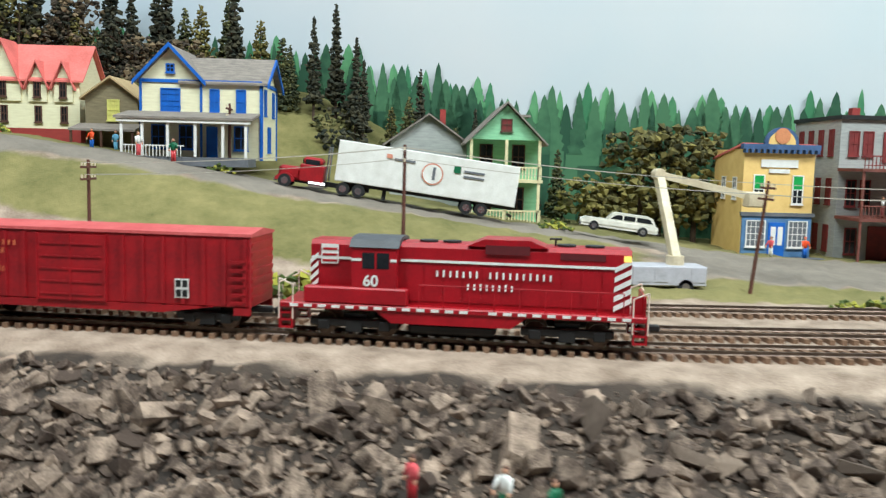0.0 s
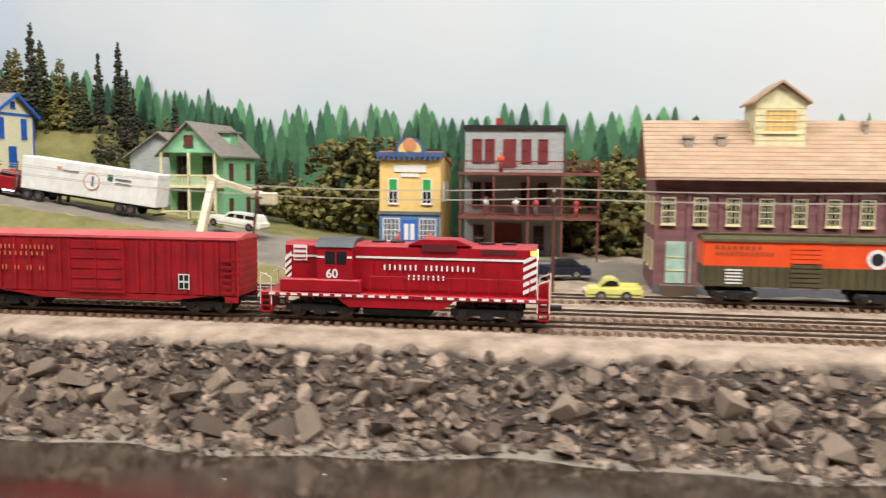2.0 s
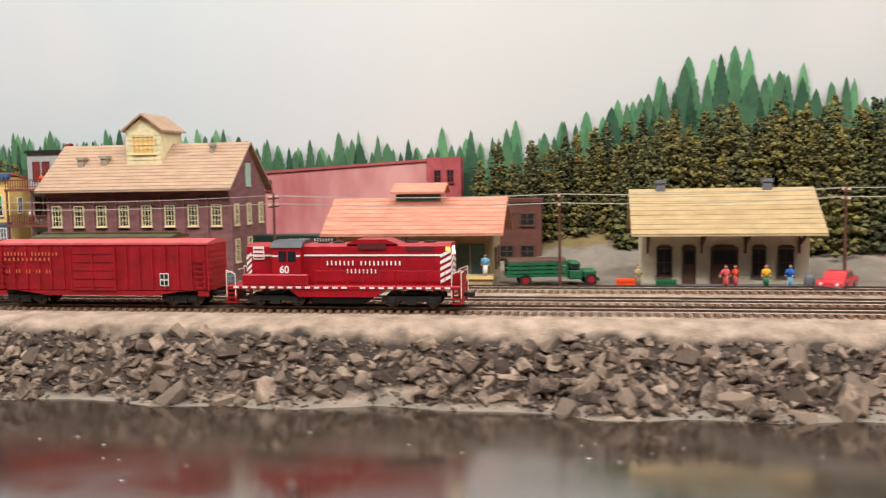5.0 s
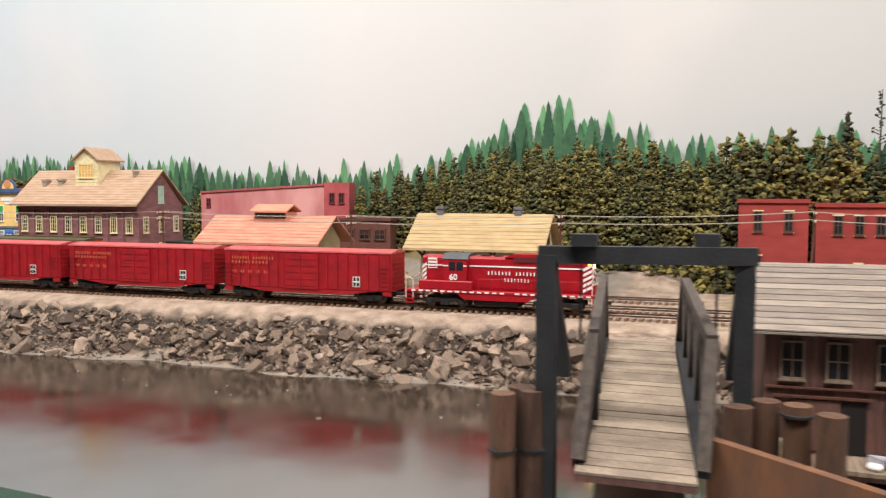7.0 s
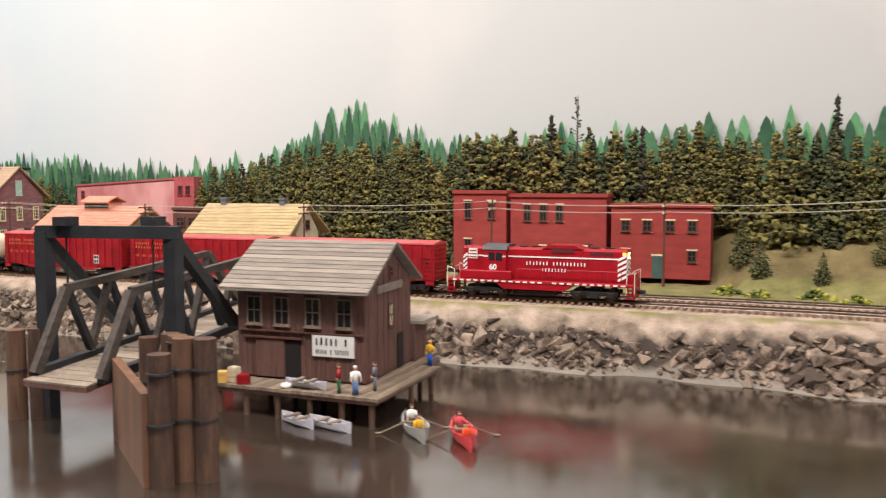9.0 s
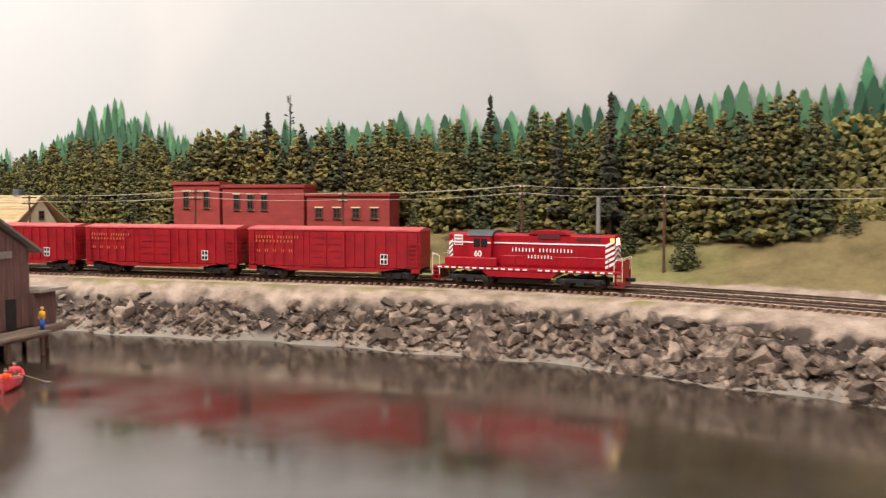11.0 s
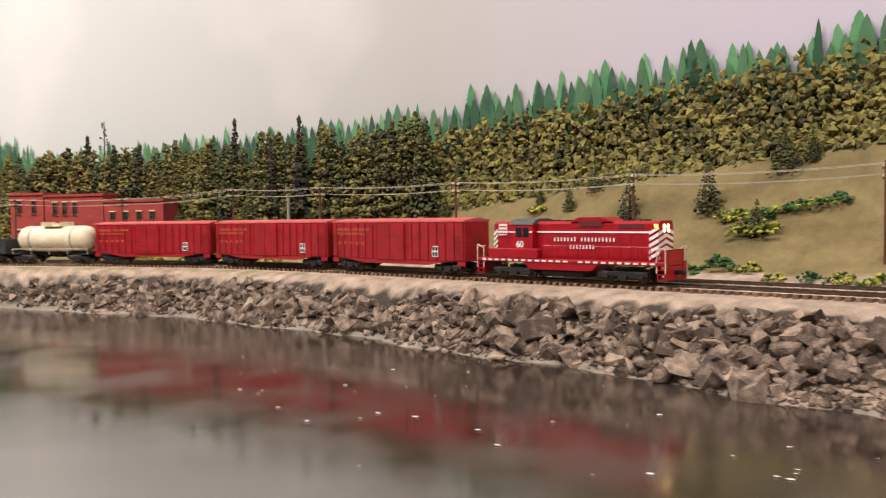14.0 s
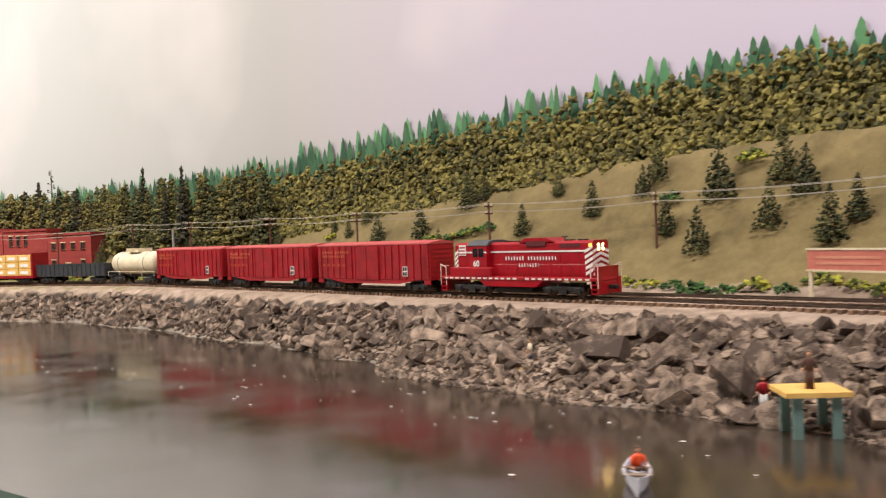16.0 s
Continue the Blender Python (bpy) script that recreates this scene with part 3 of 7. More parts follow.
# ---- tracks ----
def make_track(off, s0, s1, label):
    line = [track(s, off) for s in np.arange(s0, s1, 0.02)]
    road = thing("railway_track", Matrix(), label, "track", "railway tracks")
    for side in (-0.00825, 0.00825):
        rail = Shape()
        ring = [[(x - (side + w) * math.sin(h), y + (side + w) * math.cos(h), z) for w, z in ((-0.0009, ZR - 0.0022), (0.0009, ZR - 0.0022), (0.0005, ZR - 0.0016), (0.0005, ZR), (-0.0005, ZR), (-0.0005, ZR - 0.0016))] for x, y, h in line]
        rail.rings(ring)
        part("rail", rail, STEEL, road)
    ties, single, near = Shape(), None, 0
    r = random.Random(3)
    for s in np.arange(s0, s1, 0.0068):
        x, y, h = track(s + r.uniform(-0.0006, 0.0006), off)
        if 0.1 < s and near < 300:
            single = single or mesh_of("tie", Shape().box(-0.0015, -0.0148, -0.006, 0.0015, 0.0148, -0.0021), TIE)
            ob = new("tie", single)
            ob.parent, ob.matrix_basis, near = road, pose(x, y, ZR, 0, 0, math.degrees(h)), near + 1
            continue
        c, sn = math.cos(h), math.sin(h)
        vs = [(x + c * a - sn * b, y + sn * a + c * b, z) for z in (ZR - 0.006, ZR - 0.0021) for a, b in ((-0.0015, -0.0148), (0.0015, -0.0148), (0.0015, 0.0148), (-0.0015, 0.0148))]
        ties.add(vs, [(4, 5, 6, 7), (0, 1, 5, 4), (1, 2, 6, 5), (2, 3, 7, 6), (3, 0, 4, 7)])
    tagged(part("tie_bed", ties, TIE, road), kind="stuff")
    return road


make_track(0.0, -1.2, 4.6, "main line track of brown steel rails on dark ties")
make_track(0.047, -1.2, 4.6, "passing track of brown steel rails on dark ties")
make_track(0.122, -0.1, 1.5, "weedy house track behind the main line")


# ---- the train ----
def bogie(parent, x, wb, r):
    sh = Shape()
    for y in (-0.0135, 0.0135):
        sh.box(x - wb / 2 - 0.007, y - 0.0012, 0.005, x + wb / 2 + 0.007, y + 0.0012, 0.0095, 0.0008)
        for a in (-wb / 2, wb / 2):
            sh.box(x + a - 0.003, y - 0.0018, 0.0035, x + a + 0.003, y + 0.0018, 0.0085, 0.0006)
        sh.box(x - 0.004, y - 0.0016, 0.0028, x + 0.004, y + 0.0016, 0.008)
    sh.box(x - 0.006, -0.012, 0.006, x + 0.006, 0.012, 0.0115)
    truck = part("bogie", sh, BLACK, parent)
    for a in (-wb / 2, wb / 2):
        w = Shape()
        for y in (-0.0095, 0.0075):
            w.cyl((x + a, y, r), (x + a, y + 0.002, r), r, 16)
        w.cyl((x + a, -0.0095, r), (x + a, 0.0095, r), 0.0014, 8)
        part("wheelset", w, STEEL, truck, "worn steel wheelset")


def letters(sh, x0, x1, z, h, words, y, rng):
    """Small bars, one a letter, in place of lettering."""
    n = sum(words) + len(words) - 1
    p = (x1 - x0) / n
    x = x0
    for w in words:
        for _ in range(w):
            k = h * rng.uniform(0.9, 1.05)
            sh.box(x, y - 0.0002, z, x + p * 0.32, y + 0.0002, z + k)
            x += p
        x += p


def make_loco():
    e = thing("diesel_locomotive", Matrix(), "red hood-unit diesel locomotive with white warning stripes, rolling", "locomotive")
    rng = random.Random(8)
    deck = Shape().box(-0.0915, -0.0178, 0.0142, 0.0915, 0.0178, 0.0172, 0.0006)
    deck.prism([(-0.042, 0.0145), (-0.034, 0.0085), (0.026, 0.0085), (0.034, 0.0145)], -0.0172, 0.0172)
    part("underframe", deck, RED, e)
    for k in range(24):
        x = -0.086 + k * 0.0072
        if k != 13:
            for y in (-0.0181, 0.0179):
                part("sill_dash", Shape().box(x, y, 0.0151, x + 0.0042, y + 0.0002, 0.0165), WHITE, e)

    def hood(x0, x1, w, top, c):
        p = [(-w, 0.0172), (w, 0.0172), (w, top - c), (w - c, top), (-w + c, top), (-w, top - c)]
        return Shape().prismx(p, x0, x1)

    part("long_hood", hood(-0.0318, 0.0835, 0.0112, 0.0487, 0.0022), RED, e)
    part("short_hood", hood(-0.077, -0.0547, 0.0112, 0.0487, 0.0022), RED, e)
    cab = hood(-0.0547, -0.0318, 0.0165, 0.0495, 0.0035)
    cabo = part("cab", cab, RED, e)
    part("cab_roof", Shape().prismx([(-0.0172, 0.0462), (-0.0135, 0.0497), (-0.006, 0.0512), (0.006, 0.0512), (0.0135, 0.0497), (0.0172, 0.0462), (0.0165, 0.0458), (0, 0.0498), (-0.0165, 0.0458)], -0.0558, -0.0307), CABROOF, cabo, "dull grey cab roof")
    for y in (-0.01665, 0.01645):
        for x in (-0.0492, -0.0418):
            part("window", Shape().box(x, y, 0.0355, x + 0.0062, y + 0.0002, 0.0435), GLASS, cabo)
    part("blister", Shape().prism([(0.003, 0.0482), (0.011, 0.0518), (0.034, 0.0518), (0.043, 0.0482)], -0.0118, 0.0118), RED, e)
    maroon = paint("grille_maroon", lin(92, 16, 24), None, 300, 0.6, 0.2)
    for y in (-0.0121, 0.0119):
        part("blower_grille", Shape().box(0.012, y, 0.0445, 0.034, y + 0.0002, 0.049), maroon, e)
        part("radiator_grille", Shape().box(0.049, y + (0.0006 if y < 0 else -0.0006), 0.043, 0.071, y + (0.0008 if y < 0 else -0.0004), 0.0462), maroon, e)
    for y in (-0.0115, 0.0113):
        for k in range(11):
            x = -0.028 + k * 0.0098
            part("hood_door", Shape().box(x, y, 0.0195, x + 0.0088, y + 0.0002, 0.0375), RED, e)
    for y in (-0.0178, 0.0118):
        part("battery_box", Shape().box(-0.079, y, 0.0172, -0.026, y + 0.006, 0.0258, 0.0008), RED, e)
    line = Shape()
    for y in (-0.01175, 0.01155):
        line.box(-0.0765, y, 0.0392, -0.056, y + 0.0002, 0.0405)
        line.box(-0.0305, y, 0.0392, 0.079, y + 0.0002, 0.0405)
    for y in (-0.0168, 0.0166):
        line.box(-0.0547, y, 0.0392, -0.0497, y + 0.0002, 0.0405)
        line.box(-0.035, y, 0.0392, -0.0318, y + 0.0002, 0.0405)
    part("body_stripe", line, WHITE, e, "thin white body stripe")
    for x0, x1, y, zt in ((0.0755, 0.0836, -0.01185, 0.0425), (0.0836, 0.0755, 0.01185, 0.0425), (-0.0772, -0.073, -0.01185, 0.0405)):
        for k in range(5):
            pitch = (zt - 0.0185) / 5
            za = 0.0185 + k * pitch
            up = [(x0, za), (x1, za + pitch * 0.9), (x1, za + pitch * 1.45), (x0, za + pitch * 0.55)]
            part("warning_stripe", Shape().prism(up, y, y + (0.0003 if y < 0 else -0.0003)), WHITE, e, "white slanting warning stripe")
    for k in range(5):
        z = 0.0185 + k * 0.0048
        for sg in (-1, 1):
            part("nose_stripe", Shape().prismx([(0, z + 0.0035), (0, z + 0.006), (sg * 0.011, z + 0.0025), (sg * 0.011, z)], 0.0835, 0.0838), WHITE, e, "white nose chevron stripe")
    txt = Shape()
    letters(txt, -0.0124, 0.0474, 0.0322, 0.0034, (7, 10), -0.01195, rng)
    letters(txt, 0.0033, 0.0283, 0.0262, 0.0031, (8,), -0.01195, rng)
    part("lettering", txt, WHITE, e, "rows of small white lettering bars")
    badge = Shape().box(-0.0715, -0.0119, 0.0368, -0.0625, -0.0117, 0.0468)
    part("badge", badge, WHITE, e, "square white emblem")
    bars = Shape()
    for k in range(3):
        bars.box(-0.0708, -0.0121, 0.0378 + k * 0.003, -0.0632, -0.0119, 0.0389 + k * 0.003)
    part("badge_bars", bars, CARRED, e)
    cu = bpy.data.curves.new("number", "FONT")
    cu.body, cu.size, cu.extrude, cu.align_x, cu.offset = "60", 0.0078, 0.0001, "CENTER", 0.0002
    num = new("number", cu)
    num.data.materials.append(WHITE)
    num.parent, num.matrix_basis = e, pose(-0.0448, -0.01685, 0.0268, 90, 0, 0)
    tagged(num, "white road number")
    for x, s in ((0.0915, 1), (-0.0915, -1)):
        part("end_sill", Shape().prismx([(-0.0165, 0.0035), (0.0165, 0.0035), (0.0165, 0.0142), (-0.0165, 0.0142)], min(x, x - s * 0.001), max(x, x - s * 0.001)), RED, e)
        for y in (-0.0172, 0.0117):
            for k in range(4):
                part("step", Shape().box(x - 0.006 * (s > 0) - 0.0002, y, 0.0035 + k * 0.0037, x + 0.006 * (s < 0) + 0.0002, y + 0.0055, 0.0045 + k * 0.0037), RED, e)
            for a in (0, s * -0.0062):
                part("step_side", Shape().box(x + a - 0.0004, y, 0.0035, x + a + 0.0004, y + 0.0055, 0.0172), RED, e)
        rl = Shape()
        for y in (-0.0172, 0.0172):
            for a in (0.0004, -0.0068):
                rl.cyl((x + s * a, y, 0.0085), (x + s * a, y, 0.029 if a > 0 else 0.026), 0.00045, 6)
            rl.cyl((x + s * 0.0004, y, 0.029), (x - s * 0.0068, y, 0.026), 0.00045, 6)
            rl.cyl((x + s * 0.0004, y, 0.027), (x + s * 0.0004, y * 0.35, 0.027), 0.0004, 6)
        part("handrail", rl, PINKRAIL, e, "cream end handrails")
        part("coupler", Shape().box(min(x, x + s * 0.008), -0.002, 0.0075, max(x, x + s * 0.008), 0.002, 0.011, 0.0006), BLACK, e)
    part("end_platform", Shape().box(0.0845, -0.0105, 0.0172, 0.0908, -0.0098, 0.0262).box(0.0900, -0.0145, 0.0172, 0.0910, 0.0145, 0.0268), RED, e)
    rails = Shape()
    for y in (-0.0176, 0.0176):
        for k in range(9):
            x = -0.02 + k * 0.0125
            rails.cyl((x, y, 0.0165), (x, y, 0.0285), 0.0003, 5)
        rails.cyl((-0.02, y, 0.0285), (0.08, y, 0.0285), 0.0003, 5)
    part("side_rail", rails, RED, e)
    for x in (-0.018, -0.006, 0.052, 0.066):
        part("roof_fan", Shape().cyl((x, 0, 0.0485), (x, 0, 0.0497), 0.0048, 14), BLACK, e, "dark round roof fan")
    horn = Shape().cyl((0.0465, 0, 0.0485), (0.0465, 0, 0.0525), 0.0005, 6).cyl((0.0435, 0, 0.0523), (0.0495, 0, 0.0523), 0.0006, 6)
    part("horn", horn, BLACK, e, "dark roof horn")
    for z in (0.0445, 0.0412):
        part("headlight", Shape().cyl((0.0836, -0.0032, z), (0.0839, -0.0032, z), 0.0015, 12).cyl((0.0836, 0.0032, z), (0.0839, 0.0032, z), 0.0015, 12), HEADLAMP, e, "glowing amber headlight")
    part("number_board", Shape().box(0.0797, -0.01205, 0.0432, 0.0832, -0.0118, 0.0462), LAMP, e, "lit amber number board")
    part("fuel_tank", Shape().box(-0.026, -0.0135, 0.003, 0.018, 0.0135, 0.0085, 0.0015), BLACK, e)
    for x in (-0.0535, 0.0535):
        bogie(e, x, 0.0315, 0.0058)
    return e


def make_boxcar(mark):
    e = thing("boxcar", Matrix(), "red ribbed steel boxcar with faded gold lettering, rolling", "boxcar", "red boxcars")
    L = 0.0922
    body = Shape().box(-L, -0.0172, 0.0125, L, 0.0172, 0.0495, 0.0006)
    body = part("body", body, CARRED, e)
    for k in range(17):
        x = -L + 0.005 + k * 0.01096
        if abs(x + 0.004) > 0.021:
            for y in (-0.0182, 0.0171):
                part("rib", Shape().box(x, y, 0.0135, x + 0.002, y + 0.0011, 0.0478), CARRED, body)
    for k in range(7):
        z = 0.016 + k * 0.0046
        for x in (-L - 0.0006, L):
            part("end_rib", Shape().box(x, -0.016, z, x + 0.0006, 0.016, z + 0.0022), CARRED, body)
    sill = Shape()
    for y in (-0.0176, 0.0164):
        sill.prism([(-L + 0.02, 0.0125), (-0.045, 0.0085), (0.045, 0.0085), (L - 0.02, 0.0125)], y, y + 0.0012)
        for x in (-L, L - 0.009):
            sill.box(x, y, 0.0085, x + 0.009, y + 0.0012, 0.0126)
    part("side_sill", sill, CARRED, e)
    roof = Shape().prismx([(-0.0178, 0.049), (0.0178, 0.049), (0.0176, 0.0505), (0, 0.0528), (-0.0176, 0.0505)], -L - 0.0006, L + 0.0006)
    part("roof", roof, paint("roof_pinkish_red", lin(196, 92, 90), lin(170, 60, 62), 60, 0.6, 0.1), e, "paler pinkish-red roof")
    for y, q in ((-0.0186, -1), (0.0176, 1)):
        d = part("sliding_door", Shape().box(-0.024, y, 0.0128, 0.014, y + 0.001, 0.0472), CARRED, e, "ribbed sliding door")
        for k in range(5):
            part("door_batten", Shape().box(-0.022, y + (-0.0004 if q < 0 else 0.001), 0.0155 + k * 0.0066, 0.012, y + (0 if q < 0 else 0.0014), 0.0164 + k * 0.0066), CARRED, d)
        for x in (-0.0245, -0.006, 0.0135):
            part("door_post", Shape().box(x, y - 0.0006, 0.0125, x + 0.0012, y + 0.0016, 0.0475), CARRED, d)
    for x, y in ((-L + 0.001, -0.0186), (L - 0.0105, -0.0186), (L - 0.0105, 0.018), (-L + 0.001, 0.018)):
        for k in range(6):
            part("ladder_rung", Shape().box(x, y, 0.015 + k * 0.0042, x + 0.0095, y + 0.0006, 0.0157 + k * 0.0042), CARRED, e)
    rng = random.Random(mark)
    t = Shape()
    letters(t, -0.083, -0.034, 0.0405, 0.0028, (7, 8), -0.0181, rng)
    letters(t, -0.083, -0.04, 0.0362, 0.0026, (11,), -0.0181, rng)
    for k in range(5):
        letters(t, -0.082 + k * 0.009, -0.077 + k * 0.009, 0.0265, 0.003, (2,), -0.0181, rng)
    part("lettering", t, GOLD, e, "faded gold lettering bars")
    pl = Shape().box(0.052, -0.0183, 0.0165, 0.0595, -0.018, 0.0265).use(1)
    for a in (0.0527, 0.0562):
        for b in (0.0172, 0.0222):
            pl.box(a, -0.0185, b, a + 0.0026, -0.0183, b + 0.0036)
    part("stencil_panel", pl, [WHITE, BLACK], e, "small black and white stencil panel")
    for x in (-L, L):
        part("coupler", Shape().box(x - 0.006, -0.002, 0.0078, x + 0.006, 0.002, 0.011, 0.0006), BLACK, e)
    for x in (-0.068, 0.068):
        bogie(e, x, 0.02, 0.0056)
    return e


def make_tankcar():
    e = thing("tank_car", Matrix(), "cream tank car with a small dome, rolling", "tank car")
    tank = Shape()
    rr = []
    for x, r in ((-0.058, 0.004), (-0.0565, 0.011), (-0.053, 0.0155), (-0.047, 0.0172), (0.047, 0.0172), (0.053, 0.0155), (0.0565, 0.011), (0.058, 0.004)):
        rr.append([(x, r * math.cos(a), 0.031 + r * math.sin(a)) for a in (2 * math.pi * i / 20 for i in range(20))])
    tank.rings(rr)
    part("tank", tank, CREAM, e, smooth=True)
    part("dome", Shape().cyl((0, 0, 0.046), (0, 0, 0.0515), 0.007, 16), CREAM, e)
    part("walkway", Shape().box(-0.016, -0.0125, 0.0475, 0.016, 0.0125, 0.0483).box(-0.016, -0.0125, 0.0483, -0.0155, 0.0125, 0.0535).box(0.0155, -0.0125, 0.0483, 0.016, 0.0125, 0.0535), CREAM, e)
    bands = Shape()
    for x in (-0.034, 0.034):
        bands.cyl((x - 0.0008, 0, 0.031), (x + 0.0008, 0, 0.031), 0.0174, 24)
    part("band", bands, GREY, e)
    part("underframe", Shape().box(-0.062, -0.004, 0.0095, 0.062, 0.004, 0.0145).box(-0.064, -0.0165, 0.0105, -0.05, 0.0165, 0.0125).box(0.05, -0.0165, 0.0105, 0.064, 0.0165, 0.0125), BLACK, e)
    rails = Shape()
    for y in (-0.0165, 0.0165):
        rails.cyl((-0.062, y, 0.018), (0.062, y, 0.018), 0.0004, 6)
        for x in (-0.062, -0.03, 0, 0.03, 0.062):
            rails.cyl((x, y, 0.0115), (x, y, 0.018), 0.0004, 6)
    part("handrail", rails, CREAM, e)
    for x in (-0.045, 0.045):
        bogie(e, x, 0.02, 0.0056)
    return e


def make_gondola():
    e = thing("gondola_car", Matrix(), "black low-sided gondola car, rolling", "gondola")
    b = Shape().box(-0.083, -0.0172, 0.0115, 0.083, 0.0172, 0.0135)
    for y in (-0.0172, 0.016):
        b.box(-0.083, y, 0.0135, 0.083, y + 0.0012, 0.0305)
        for k in range(16):
            x = -0.082 + k * 0.0108
            b.box(x, y - (0.0007 if y < 0 else -0.0012), 0.0125, x + 0.0016, y + (0 if y < 0 else 0.0019), 0.0298)
        b.box(-0.083, y - 0.0005, 0.0298, 0.083, y + 0.0017, 0.0312)
    b.box(-0.083, -0.016, 0.0135, -0.0815, 0.016, 0.0305).box(0.0815, -0.016, 0.0135, 0.083, 0.016, 0.0305)
    part("body", b, paint("gondola_black", lin(52, 54, 58), lin(36, 38, 42), 80, 0.6, 0.1), e)
    for x in (-0.06, 0.06):
        bogie(e, x, 0.02, 0.0056)
    return e


def make_lumbercar():
    e = thing("lumber_flatcar", Matrix(), "red bulkhead flatcar loaded with yellow wrapped lumber, rolling", "flatcar")
    part("deck", Shape().box(-0.09, -0.0172, 0.0095, 0.09, 0.0172, 0.0135), CARRED, e)
    for x in (-0.09, 0.0865):
        part("bulkhead", Shape().box(x, -0.0172, 0.0135, x + 0.0035, 0.0172, 0.0515), CARRED, e)
    for k in range(6):
        x = -0.0855 + k * 0.0287
        for j in range(3):
            part("lumber_stack", Shape().box(x, -0.0165, 0.0136 + j * 0.0118, x + 0.0275, 0.0165, 0.0248 + j * 0.0118, 0.0006).use(1).box(x + 0.004, -0.0167, 0.0165 + j * 0.0118, x + 0.021, -0.0165, 0.0215 + j * 0.0118), [LUMBER, WHITE], e)
    for x in (-0.066, 0.066):
        bogie(e, x, 0.02, 0.0056)
    return e


LOCO = make_loco()
BOXCARS = [make_boxcar(k) for k in (1, 2, 3)]
TANK, GONDOLA, LUMBERCAR = make_tankcar(), make_gondola(), make_lumbercar()


# ---- buildings ----
def window(parent, face, a, z, w, h, at, frame_mat, pane_mat=None, bars=1, depth=0.0011):
    """A framed window on a wall that faces front (S), the east (E) or the west (W); a, z: its lower left corner."""
    f, p = Shape(), Shape()
    t = 0.0011

    def slab(sh, a0, z0, a1, z1, d0, d1):
        if face == "S":
            sh.box(a0, at - d1, z0, a1, at - d0, z1)
        elif face == "E":
            sh.box(at + d0, a0, z0, at + d1, a1, z1)
        else:
            sh.box(at - d1, a0, z0, at - d0, a1, z1)

    slab(f, a, z, a + t, z + h, 0, depth)
    slab(f, a + w - t, z, a + w, z + h, 0, depth)
    slab(f, a + t, z, a + w - t, z + t, 0, depth)
    slab(f, a + t, z + h - t, a + w - t, z + h, 0, depth)
    slab(f, a + t, z + h * 0.48, a + w - t, z + h * 0.48 + t * 0.7, 0, depth)
    for k in range(bars):
        c = a + w * (k + 1) / (bars + 1)
        slab(f, c - t * 0.3, z + t, c + t * 0.3, z + h - t, 0, depth * 0.8)
    if bars > 1:
        for q in (0.26, 0.74):
            slab(f, a + t, z + h * q, a + w - t, z + h * q + t * 0.5, 0, depth * 0.8)
    slab(f, a - t * 0.6, z - t, a + w + t * 0.6, z, 0, depth * 1.6)
    ob = part("window", f, frame_mat, parent)
    slab(p, a + t * 0.5, z + t * 0.5, a + w - t * 0.5, z + h - t * 0.5, 0.0001, 0.0005)
    part("pane", p, pane_mat or GLASS, ob)
    return ob


def shingles(parent, x0, x1, ye, yr, ze, zr, mat, rows=9, t=0.0012, name="roof", over=0.0):
    """A roof pitch laid in courses, each a lapped strip of its own."""
    roof = part(name, Shape().slab_roof(x0, x1, ye, yr, ze - 0.0006, zr - 0.0006, 0.0012), mat, parent)
    for k in range(rows):
        f0, f1 = k / rows, min(1, (k + 1.25) / rows)
        sh = Shape().slab_roof(x0 - over, x1 + over, ye + (yr - ye) * f0, ye + (yr - ye) * f1, ze + (zr - ze) * f0 + 0.0013, ze + (zr - ze) * f1 + 0.0006, 0.0007)
        part("shingle_course", sh, mat, roof)
    return roof


